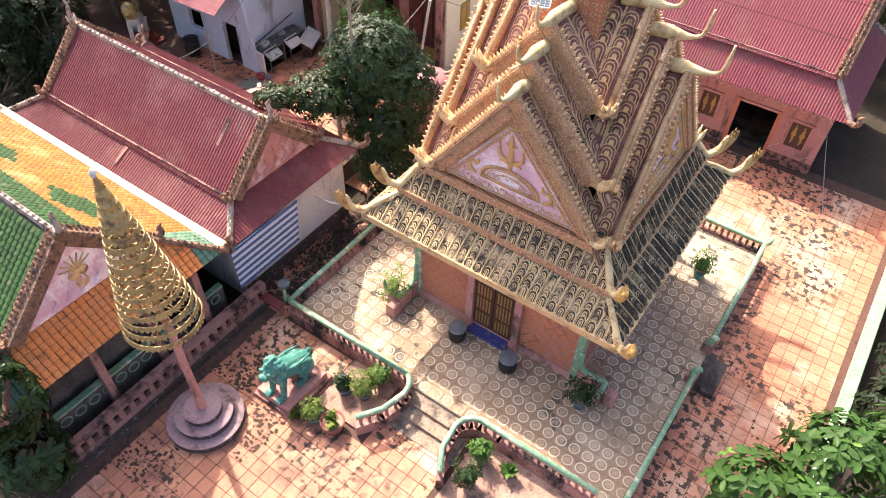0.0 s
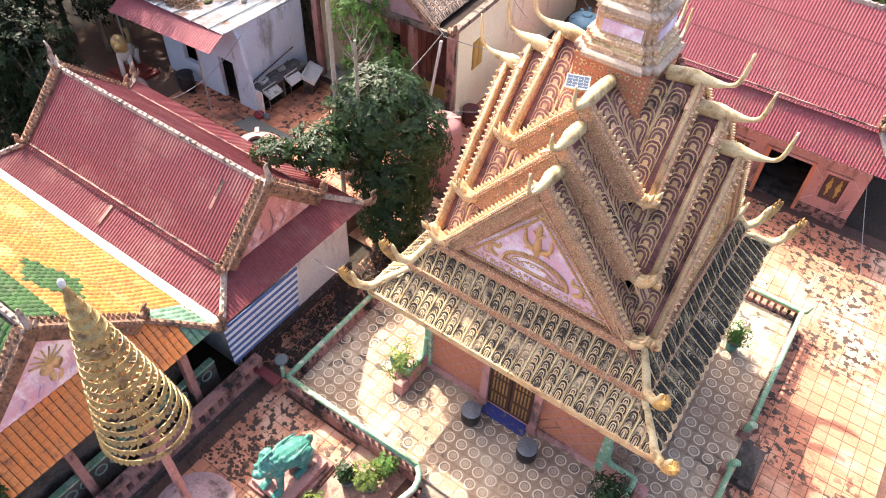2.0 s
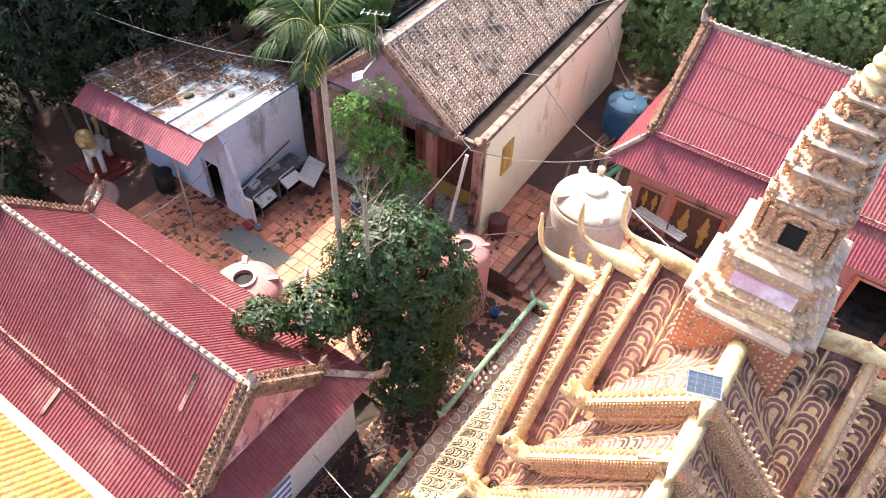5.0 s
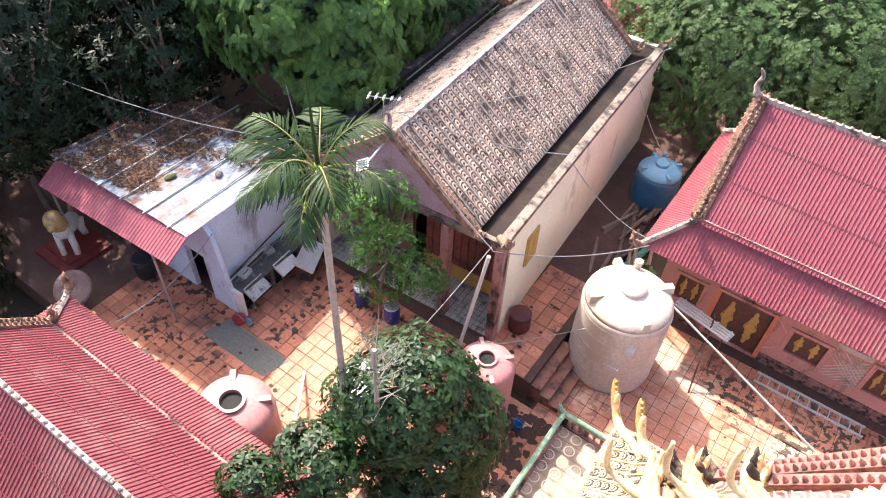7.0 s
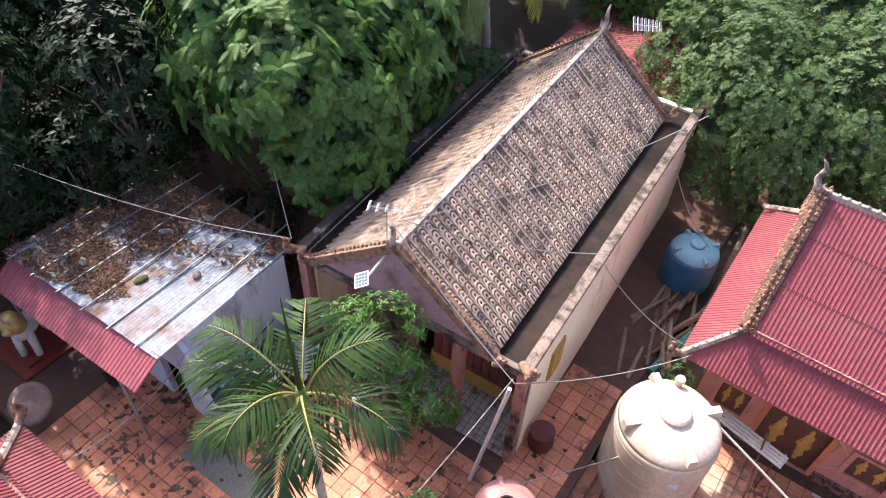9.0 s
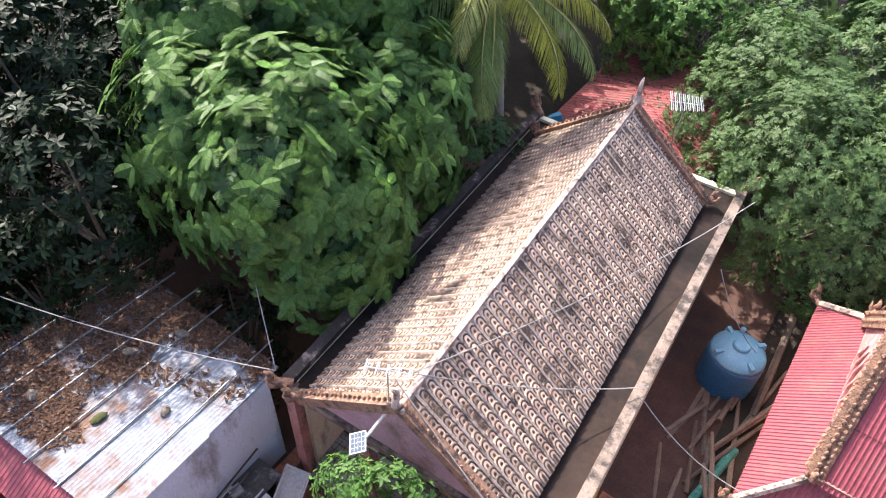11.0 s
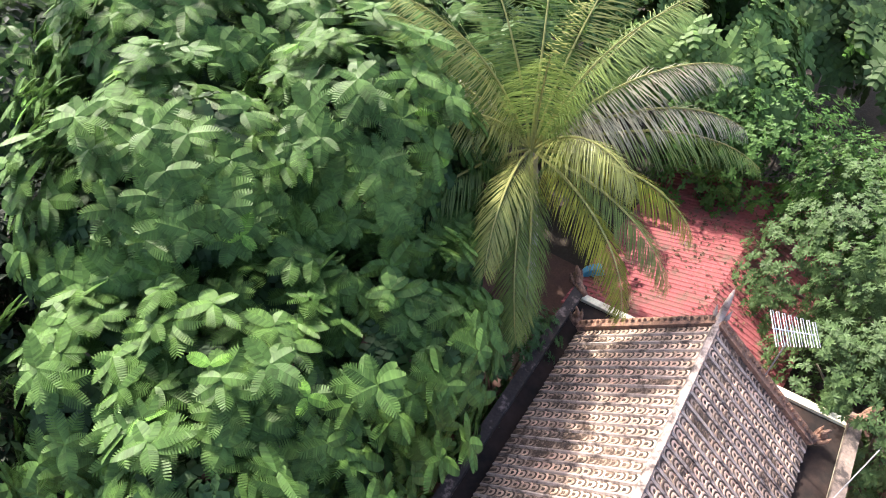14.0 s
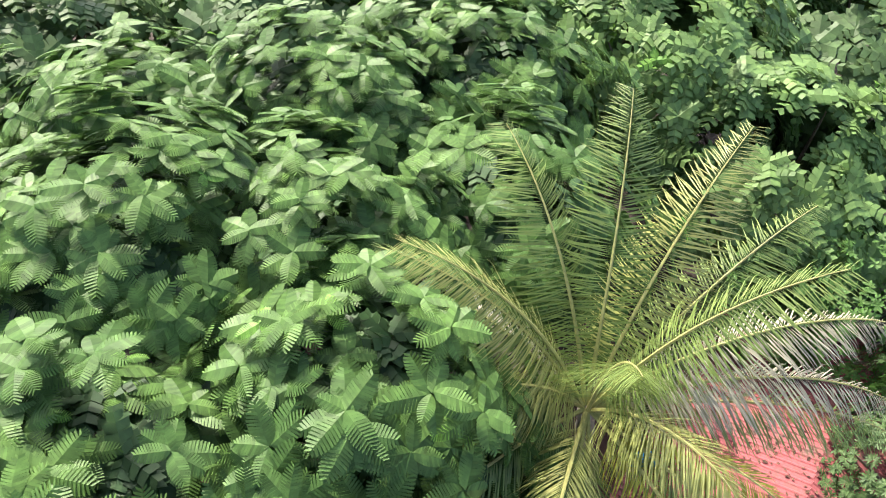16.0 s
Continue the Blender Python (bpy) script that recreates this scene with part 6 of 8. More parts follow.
shed = thing("wash_shed", "white-walled shed with a rusty leaf-strewn tin roof", "shed", at=(-13.4, 10.6, .88))


def sput(nm, g, m, lab="", smooth=False):
    ob = part(nm, g, m, shed, lab, smooth)
    ob.location = (13.4, -10.6, -.88)
    return ob


sput("wall", Geo().hexa([(-11.15, 8.95, .87), (-10.95, 8.95, .87), (-10.95, 12.75, .87), (-11.15, 12.75, .87)], [(-11.15, 8.95, 4.62), (-10.95, 8.95, 4.62), (-10.95, 12.75, 4.45), (-11.15, 12.75, 4.45)]), M_SHED_WALL)
sput("wall", wall_with_holes(-15.9, -11.15, 8.95, .87, 4.6, .18, [(-12.3, -11.4, .87, 2.9), (-14.6, -13.7, 1.9, 2.8)]), M_SHED_WALL)
sput("wall", Geo().box(-15.9, 12.55, .87, -11.15, 12.75, 4.5), M_SHED_WALL)
sput("wall", Geo().box(-15.9, 9.13, .87, -15.7, 12.55, 4.6), M_SHED_WALL)
# near-black sheet stands for the shaded inside of the shed
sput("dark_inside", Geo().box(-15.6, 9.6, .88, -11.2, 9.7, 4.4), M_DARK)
sput("wing_wall", Geo().hexa([(-10.95, 8.95, .87), (-10.3, 8.95, .87), (-10.3, 9.1, .87), (-10.95, 9.1, .87)], [(-10.95, 8.95, 4.5), (-10.75, 8.95, 4.2), (-10.75, 9.1, 4.2), (-10.95, 9.1, 4.5)]), M_SHED_WALL)
M_LITTER = surface("dry_leaf_litter", (0.16, 0.085, 0.05), (0.10, 0.055, 0.035), .95, scale=5, fine=30, bump=1.0, bump_dist=.03, vary=.4, island=True)
TA, TB, TC, TD = Vector((-16.75, 8.04, 4.82)), Vector((-10.82, 8.27, 4.74)), Vector((-11.1, 13.15, 4.55)), Vector((-16.6, 13.16, 4.55))
for i in range(5):
    for j in range(2):
        def P(u, v):
            return TA.lerp(TB, u).lerp(TD.lerp(TC, u), v) + Vector((0, 0, .012 * j - .008 * i % .02))
        u0, u1, v0, v1 = i / 5, (i + 1) / 5 + .012, (1 - j) * .49, (1 - j) * .49 + .53
        a, b, d = P(u0, v0), P(u1, v0), P(u0, min(v1, 1))
        sput("tin_sheet", Geo().ribbed(a, b, d - a, pitch=.10, amp=.007), M_TIN)
for k in range(6):
    u = .06 + k * .168
    a, b = TA.lerp(TB, u) + Vector((0, -.12, .05)), TD.lerp(TC, u) + Vector((0, .5, .05))
    sput("roof_batten", Geo().tube([a, a.lerp(b, .5), b], .024, 6), M_LID)
g = Geo()
random.seed(11)
for i in range(13000):
    u, v = random.random(), random.random()
    if noise.noise(Vector((u * 3.4, v * 3.4, 2.0))) * .8 + (v - .55) * .8 + (.42 - u) * 1.3 < -.22 + random.uniform(-.12, .12):
        continue
    c = TA.lerp(TB, u).lerp(TD.lerp(TC, u), v) + Vector((0, 0, .03 + random.random() * .04))
    s = random.uniform(.04, .10)
    m = Matrix.Translation(c) @ pose(0, 0, 0, random.uniform(-35, 35), random.uniform(-35, 35), random.uniform(0, 360))
    g.add([(-s, 0, 0), (0, -s * .45, .01), (s, 0, 0), (0, s * .45, .01)], [(0, 1, 2), (0, 2, 3)], np.array(m))
single("leaf_litter", g, M_LITTER, "drift of dry brown leaves on the tin roof", "leaf litter", kind="stuff")
single("leaf_litter", ROOF_LITTER, M_LITTER, "dry leaves scattered over the far red roof", "leaf litter", kind="stuff")
M_STONE = surface("brown_grey_stone", (.22, .19, .16), (.14, .12, .10), .95, scale=6, bump=.5)
for i, (u, v) in enumerate(((.2, .45), (.45, .62), (.62, .3), (.8, .5), (.33, .2), (.55, .85))):
    c = TA.lerp(TB, u).lerp(TD.lerp(TC, u), v)
    g = Geo()
    ball(g, (0, 0, .05), (.16 + .03 * (i % 3), .12, .07), 7)
    single("roof_stone", g, M_STONE if i != 2 else surface("mossy_clump", (.09, .10, .03), (.05, .06, .02), .95, bump=.8), "stone weighing down the tin sheets", "stone", "stones on the tin roof", at=pose(c.x, c.y, c.z + .01, 0, 0, 40 * i))
awn = thing("red_awning", "sloping red ribbed metal awning in front of the shed", "awning", at=(-14, 8, 4.2))
part("sheet", Geo().ribbed((-2.75, -.68, -.1), (3.25, -.52, .05), (0, .9, .5), pitch=.12, amp=.016), M_RED_ROOF, awn)
for x in (-2.6, 2.4):
    part("support", Geo().tube([(x, -.45, -3.3), (x, -.45, .0)], .04, 6), M_METAL, awn)
M_BENCH = surface("grimy_dark_concrete", (.13, .12, .11), (.07, .066, .06), .9, scale=2.2, fine=16, bump=.4, dirt=(.27, .26, .24), dirt_amount=.25, dirt_scale=2.6)
M_LOG_GREY = surface("grey_pole_wood", (.24, .20, .17), (.17, .14, .12), .9, scale=6)
M_PALE_BOARD = surface("scuffed_pale_board", (.52, .55, .52), (.42, .44, .41), .8, scale=3, dirt=(.14, .12, .10), dirt_amount=.4, dirt_scale=4)
wb = thing("wash_bench", "grimy concrete wash bench along the shed wall", "bench", at=(-10.55, 10.5, .88))
part("counter", Geo().box(-.39, -1.4, .93, .42, 1.4, 1.02), M_BENCH, wb)
part("end_slab", Geo().box(-.39, -1.5, -.01, .52, -1.4, 1.08), M_WHITE, wb, "whitewashed end slab")
for y in (-.1, 1.28):
    part("support", Geo().box(-.36, y, -.01, .38, y + .12, .93), M_BENCH, wb)
part("shelf", Geo().box(-.36, -1.4, .30, .3, 1.28, .36), M_DARK_CONCRETE, wb)
# near-black slab added as the shade under the shelf
part("floor_slab", Geo().box(-.36, -1.4, -.01, .3, 1.28, .05), M_DARK, wb)
part("back_rail", Geo().tube([(-.2, -1.4, 1.16), (-.3, 1.4, 1.62)], .028, 6), M_WOOD_DARK, wb)
part("leaning_pole", Geo().tube([(-.2, -1.35, 1.06), (-.28, .4, 1.22)], .03, 6), M_PIPE, wb)
part("leaning_pole", Geo().tube([(-.05, -1.2, 1.05), (-.2, .9, 1.20)], .022, 6), M_LOG_GREY, wb)
for y, c_ in ((-.85, M_PALE_BOARD), (.45, M_WHITE)):
    g = Geo().box(-.02, -.42, -.02, .50, .40, .03, pose(.32, y, .98, 0, 32, 3))
    g.box(-.02, -.42, .03, .02, .40, .10, pose(.32, y, .98, 0, 32, 3))
    g.box(-.02, -.42, .03, .50, -.38, .09, pose(.32, y, .98, 0, 32, 3))
    part("sloping_tray", g, c_, wb, "worn white sloping tray")
    part("tray_prop", Geo().tube([(.62, y - .3, -.01), (.58, y - .3, .74)], .03, 6), M_BENCH, wb)


def tray(label, x, y, z, sx, sy, m, rz=0):
    g = Geo()
    g.box(-sx, -sy, 0, sx, sy, .03)
    for a, b, c, d in ((-sx, -sy, sx, -sy + .03), (-sx, sy - .03, sx, sy), (-sx, -sy, -sx + .03, sy), (sx - .03, -sy, sx, sy)):
        g.box(a, b, .03, c, d, .14)
    single("wash_tray", g, m, label, "tray", "wash trays", at=pose(x, y, z, 0, 0, rz))


tray("white enamel tray on the wash bench", -10.62, 9.75, 1.905, .14, .2, M_WHITE, 10)
tray("pale plastic tray on the wash bench", -10.7, 10.9, 1.905, .12, .16, M_POT_W, -8)
tb = thing("basin_stand", "tilted white plastic washing tub on a dark stand", "washbasin", at=pose(-9.75, 11.75, .88, 0, 0, 24))
part("stand", Geo().box(-.22, -.5, -.01, .2, .5, .60), M_DARK_CONCRETE, tb)
m_ = pose(0, 0, .76, 0, 26, 0)
g = Geo()
g.box(-.34, -.62, -.03, .36, .62, .02, m_)
for q in ((-.34, -.62, .36, -.57), (-.34, .57, .36, .62), (-.34, -.57, -.29, .57), (.31, -.57, .36, .57)):
    g.box(q[0], q[1], .02, q[2], q[3], .13, m_)
part("tub", g, M_WHITE, tb, "white plastic tub")
g = Geo()
g.hexa([(-10.65, 7.7, .871), (-8.0, 7.7, .871), (-7.7, 8.6, .871), (-10.4, 8.6, .871)], [(-10.65, 7.7, .908), (-8.0, 7.7, .908), (-7.7, 8.6, .908), (-10.4, 8.6, .908)])
single("pavement_patch", g, surface("cement_patch", (.20, .20, .17), (.16, .165, .14), .9, scale=1, fine=12, bump=.2), "grey cement patch in the tiled yard", "patch", kind="structure")

ls = thing("leaning_sheet", "white sheet in a dark frame leaning beside a tank", "board", at=pose(-5.35, 6.5, .90, 0, -28, 0))
part("sheet", Geo().box(-.02, -.6, .0, .02, .6, .85), M_WHITE, ls)
for q in ((-.6, 0, -.54, .85), (.54, 0, .6, .85), (-.54, 0, .54, .06), (-.54, .79, .54, .85)):
    part("frame_bar", Geo().box(-.03, q[0], q[1], .03, q[2], q[3]), M_BROWN, ls)

# ---- white and gold lion statue ----
g = Geo()
g.tube([(0, .5, .55), (0, 0, .7), (0, -.35, .85), (0, -.45, 1.1)], [.24, .28, .28, .22], 10)
for s in (-1, 1):
    g.tube([(s * .17, -.35, .8), (s * .2, -.42, .4), (s * .2, -.45, 0)], [.13, .1, .1], 8)
    g.tube([(s * .2, .45, .6), (s * .22, .35, .3), (s * .22, .45, 0)], [.17, .12, .1], 8)
nw = len(g.f)
ball(g, (0, -.5, 1.35), (.30, .30, .32))
ball(g, (0, -.42, 1.1), (.29, .25, .2))
ball(g, (0, -.78, 1.32), (.14, .14, .12))
g.tube([(0, .55, .7), (0, .8, 1.0), (0, .7, 1.3)], [.07, .08, .1], 7)
st = single("lion_statue", g, M_WHITE, "white lion statue with a gilded mane on red steps", "statue", at=pose(-16.9, 7.6, 1.13, 0, 0, 42) @ Matrix.Diagonal((1.1, 1.1, 1.2, 1)), smooth=True)
st.data.materials.append(M_GILT)
for i, pl_ in enumerate(st.data.polygons):
    pl_.material_index = 1 if i >= nw else 0
rs = thing("red_steps", "dark red painted steps under a statue", "steps", at=(-16.9, 7.5, .87))
M_RED_STEP = surface("dark_red_paint", (.22, .03, .025), (.16, .025, .02), .7, scale=2, dirt=(.07, .03, .025), dirt_amount=.3)
part("lower_step", Geo().box(-.9, -.9, -.01, .9, .9, .13), M_RED_STEP, rs)
part("upper_step", Geo().box(-.65, -.6, .13, .65, .7, .26), M_RED_STEP, rs)
dish = thing("satellite_dish", "grey satellite dish with a rusty arm", "satellite dish", at=pose(-14.6, 6.2, .87))
part("bowl", Geo().lathe([(.02, 0), (.25, .03), (.45, .1), (.6, .19), (.61, .2), (.44, .12), (.24, .05), (.02, .02)], 24, pose(0, 0, .75, 25, 20, 0)), surface("rusty_mesh_dish", (.24, .16, .14), (.17, .11, .10), .8, scale=4, dirt=(.33, .28, .26), dirt_amount=.3), dish, smooth=True)
part("mast", Geo().tube([(0, 0, -.01), (0, 0, .75)], .035, 7), M_METAL, dish)
part("feed_arm", Geo().tube([(0, -.4, .65), (.25, -.3, 1.35)], .018, 6), M_METAL, dish)

# ---- poles, ladder, cables, lamps ----
def pole(nm, label, pts, r, m, cat="pole"):
    return single(nm, Geo().tube(pts, r, 7), m, label, cat)


pole("white_pipe", "white plastic pipe leaning across the yard", [(-7.1, 8.6, .88), (-4.9, 5.95, 2.6)], .045, M_PIPE, "pipe")
pole("white_pipe", "white plastic drainpipe at the corner of the yellow hall", [(-3.3, 12.4, 5.3), (-3.75, 11.9, .87)], .06, M_PIPE, "pipe")
pole("long_pole", "long white pole propped across the side courtyard", [(.95, 16.7, 2.3), (7.3, 15.75, -.01)], .035, M_PIPE)
pole("prop_pole", "thin dark pole propping a white trough", [(2.7, 15.7, -.01), (2.3, 17.3, 2.2)], .03, M_BROWN)
lad = thing("ladder", "grey metal ladder lying along the pink wall", "ladder", at=pose(5.95, 17.62, .0))
for y in (-.2, .2):
    part("rail", Geo().box(-1.7, y - .025, -.01, 1.7, y + .025, .07), M_PIPE, lad)
for i in range(11):
    part("rung", Geo().box(-1.6 + i * .32 - .015, -.2, .015, -1.6 + i * .32 + .015, .2, .05), M_PIPE, lad)
tro = thing("slatted_trough", "weathered white slatted rack on a prop", "rack", at=pose(2.05, 17.2, 1.75, 0, 0, -12))
for y in (-.18, -.06, .06, .18):
    part("slat", Geo().box(-1.0, y - .04, 0, 1.0, y + .04, .04), M_PIPE, tro)
for x in (-.8, -.2, .4, .9):
    part("cross_bar", Geo().box(x - .03, -.24, .04, x + .03, .24, .07), M_PIPE, tro)
for x in (-.9, .8):
    part("leg", Geo().tube([(x, 0, -1.77), (x, 0, 0)], .025, 6), M_BROWN, tro)
CABLES = (((-3.2, 12.4, 5.6), (-7.1, 12.9, 8.0), .15), ((-3.3, 12.5, 5.6), (-4.5, 6.3, 2.8), .3), ((-3.25, 12.45, 5.5), (-.3, 17.4, 3.5), .35), ((-3.3, 17.0, 5.6), (-.5, 17.5, 3.6), .35),
          ((-7.0, 13.0, 8.0), (-3.4, 24.9, 5.8), .5), ((-7.0, 13.2, 7.9), (-3.3, 17.4, 5.6), .3), ((-10.3, 12.6, 5.7), (-18, 9.5, 6.5), .4), ((-10.3, 12.6, 5.7), (-14.5, 15.5, 8.5), .3),
          ((-10.6, 9.0, 4.4), (-11.5, 5.8, 2.8), .4), ((-1.4, 3.0, 2.6), (1.6, 2.0, 4.5), .12), ((11.9, 18.0, 2.9), (13.4, 15.9, .0), .1), ((-3.3, 22.0, 5.5), (-1.5, 22.3, 2.9), .3), ((-2.3, 11.6, 3.0), (.9, 16.5, 2.3), .25))
for a, b, sag in CABLES:
    a, b = Vector(a), Vector(b)
    pole("cable", "thin grey cable slung between buildings", [a.lerp(b, i / 10) - Vector((0, 0, sag * 4 * (i / 10) * (1 - i / 10))) for i in range(11)], .014, M_CABLE, "cable")
M_CELL = surface("solar_cells", (.075, .105, .15), (.06, .085, .12), .6, scale=8, spec=.2)


def solar_lamp(label, m, w=.46, d=.34):
    t = thing("solar_lamp", label, "solar lamp", "solar lamps", at=m)
    part("panel", Geo().box(-w / 2, -d / 2, 0, w / 2, d / 2, .03), M_CELL, t, "blue solar panel")
    fr_ = Geo()
    for a, b, c, e in ((-w / 2 - .02, -d / 2 - .02, w / 2 + .02, -d / 2), (-w / 2 - .02, d / 2, w / 2 + .02, d / 2 + .02), (-w / 2 - .02, -d / 2, -w / 2, d / 2), (w / 2, -d / 2, w / 2 + .02, d / 2)):
        fr_.box(a, b, -.005, c, e, .04)
    for i in range(1, 4):
        fr_.box(-w / 2, -d / 2 + i * d / 4 - .0015, .03, w / 2, -d / 2 + i * d / 4 + .0015, .0325)
        fr_.box(-w / 2 + i * w / 4 - .002, -d / 2, .03, -w / 2 + i * w / 4 + .002, d / 2, .033)
    part("frame", fr_, M_SILVER, t)
    part("bracket", Geo().tube([(0, 0, 0), (0, .1, -.15), (0, .2, -.5)], .02, 6), M_METAL, t)


solar_lamp("small solar panel strapped to a gable serpent", pose(5.78, 3.85, 11.62, 20, 0, 20), .42, .28)
solar_lamp("white solar lamp on an arm from the gable", pose(-7.25, 11.95, 6.75, 20, 0, -50), .4, .3)
pole("lamp_arm", "white arm holding a solar lamp", [(-7.2, 12.1, 6.78), (-7.05, 12.95, 7.3)], .035, M_PIPE)
for x, y, z, h in ((-7.0, 12.6, 7.1, 1.6), (-6.1, 24.4, 5.3, 2.95)):
    t = thing("aerial", "metal television aerial on a thin mast", "aerial", "television aerials", at=pose(x, y, z, 0, 0, 25))
    part("mast", Geo().tube([(0, 0, 0), (0, 0, h)], .015, 6), M_METAL, t)
    part("boom", Geo().tube([(-.42, 0, h), (.42, 0, h)], .014, 5), M_SILVER, t)
    for i in range(8 if h > 2 else 5):
        x_, w_ = -.4 + (.115 if h > 2 else .2) * i, (.46 if h > 2 else .16) - .02 * i
        part("element", Geo().tube([(x_, -w_, h + .01), (x_, w_, h + .01), (x_ + .04, w_, h + .03), (x_ + .04, -w_, h + .03)], .009, 5), M_SILVER, t)
# firewood in the alley
random.seed(5)
M_LOG = surface("grey_firewood", (.26, .20, .15), (.18, .13, .10), .95, scale=4, fine=30, bump=.6, vary=.3)
for i in range(22):
    y = 17.9 + random.random() * 4.6
    x = -2.3 + random.random() * 1.9
    a_ = radians(90 + random.uniform(-24, 24))
    L = random.uniform(.7, 1.7)
    zz = .83 + (i // 8) * .09
    single("log", Geo().tube([(x - L * math.cos(a_), y - L * math.sin(a_), zz), (x + L * .3 * math.cos(a_), y + L * .3 * math.sin(a_), zz + .05), (x + L * math.cos(a_), y + L * math.sin(a_), zz + .02)], [random.uniform(.05, .09), .07, .05], 7),
           M_LOG, "grey weathered branch in a firewood heap", "firewood", "firewood heap")
pole("green_log", "moss-green trunk lying in the alley", [(-1.2, 18.2, .87), (-.75, 20.4, .9)], .13, M_JADE, "log")
pole("green_log", "pale trunk leaning past the blue tank", [(-.7, 21.8, .85), (-.9, 25.8, 1.6)], .12, M_LOG, "log")
# side wall of the courtyard with a green coping
cw_ = thing("courtyard_wall", "low pink courtyard wall with a green coping", "wall", at=(16.15, 6, 0))
part("wall", Geo().box(-.12, -9, -.1, .12, 12.5, .5), M_PINK, cw_)
part("coping", Geo().box(-.22, -9, .5, .2, 12.5, .6, taper=.04), M_GREEN, cw_)

# black mould on the paving
random.seed(23)
M_STAIN = surface("black_mould_stain", (.05, .032, .025), (.085, .047, .034), .95, scale=8, fine=30, bump=.4)


def stains(label, n, x0, x1, y0, y1, z, thr, lo=.05, hi=.17, skip=None):
    """Thin irregular patches of mould lying on the tiles."""
    g = Geo()
    for i in range(n):
        x, y = random.uniform(x0, x1), random.uniform(y0, y1)
        if noise.noise(Vector((x * .45, y * .45, 3.3))) < thr + random.uniform(-.2, .2) or (skip and skip(x, y)):
            continue
        r = random.uniform(lo, hi)
        k = 11
        ring = []
        for q in range(k):
            a_ = 2 * math.pi * q / k
            rr_ = r * random.uniform(.72, 1.1)
            ring.append((x + rr_ * math.cos(a_), y + rr_ * .8 * math.sin(a_), z + .009))
        g.add(ring + [(x, y, z + .0115)], [(q, (q + 1) % k, k) for q in range(k)])
    single("mould_stain", g, M_STAIN, label, "mould stain", kind="stuff")


stains("black mould spots on the courtyard tiles", 2600, -.85, 2.6, -9.2, -1.2, 0, .0, .02, .075, skip=lambda x, y: (x - .62) ** 2 + (y + 4.35) ** 2 < 1.8 or (1.0 < x < 2.8 and -3 < y < -1))
stains("black mould spots on the side courtyard", 1000, 3.0, 16.0, -9.0, 17.4, 0, .24, .02, .07, skip=lambda x, y: -.2 < x < 12.3 and -2.8 < y < 12.4)
stains("black mould spots on the raised yard", 240, -13.5, -1.5, 6.0, 17.0, .90, -.05, .03, .11, skip=lambda x, y: (x > -3.3 and y < 12.6) or (x < -10.2 and y > 8.3) or (-10.4 < x < -3.2 and y > 11.7))

M_TARP = surface("blue_tarp", (.04, .30, .50), (.03, .22, .40), .5, scale=2)
g = Geo()
g.hexa([(-.5, -.35, 0), (.5, -.3, 0), (.45, .35, 0), (-.45, .3, 0)], [(-.35, -.25, .5), (.4, -.2, .62), (.3, .25, .58), (-.3, .22, .46)])
g.hexa([(-.75, -.3, .05), (-.4, -.35, 0), (-.4, .3, 0), (-.7, .25, 0)], [(-.6, -.2, .3), (-.35, -.25, .5), (-.35, .2, .46), (-.6, .18, .28)])
single("tarpaulin_bundle", g, M_TARP, "crumpled bright blue tarpaulin bundle on the far roof", "tarpaulin", at=pose(-11.3, 28.0, 3.22, 0, -14, 30) @ Matrix.Diagonal((.55, .55, .45, 1)))
stains("black mould along the passage beside the terrace", 700, -1.9, -.25, -.2, 12.0, 0, -.35, .06, .2)
random.seed(41)
g = Geo()
for i in range(4200):
    y = random.uniform(.6, 9.5)
    x = random.gauss(-1.05, .42)
    if not -1.85 < x < -.2 or noise.noise(Vector((x * .9, y * .55, 8.0))) < random.uniform(-.35, .25):
        continue
    s_ = random.uniform(.03, .09)
    m = pose(x, y, .02 + random.random() ** 2 * .12, random.uniform(-40, 40), random.uniform(-40, 40), random.uniform(0, 360))
    g.add([(-s_, 0, 0), (0, -s_ * .5, .01), (s_, 0, 0), (0, s_ * .5, .01)], [(0, 1, 2), (0, 2, 3)], np.array(m))
M_DEBRIS = surface("dark_debris", (0.075, 0.055, 0.045), (0.04, 0.032, 0.028), .95, scale=5, fine=30, bump=.6, vary=.5, island=True)
single("ground_litter", g, M_DEBRIS, "dark leaves and debris heaped beside the terrace", "leaf litter", kind="stuff")
for i in range(9):
    y, a_ = random.uniform(1.2, 7.5), radians(90 + random.uniform(-35, 35))
    L = random.uniform(.35, .8)
    single("stick", Geo().tube([(-1.1 - L * math.cos(a_), y - L * math.sin(a_), .05), (-1.1 + L * math.cos(a_), y + L * math.sin(a_), .09)], [.022, .012], 6), M_LOG, "dry grey stick lying in the debris", "stick", "sticks in the debris")

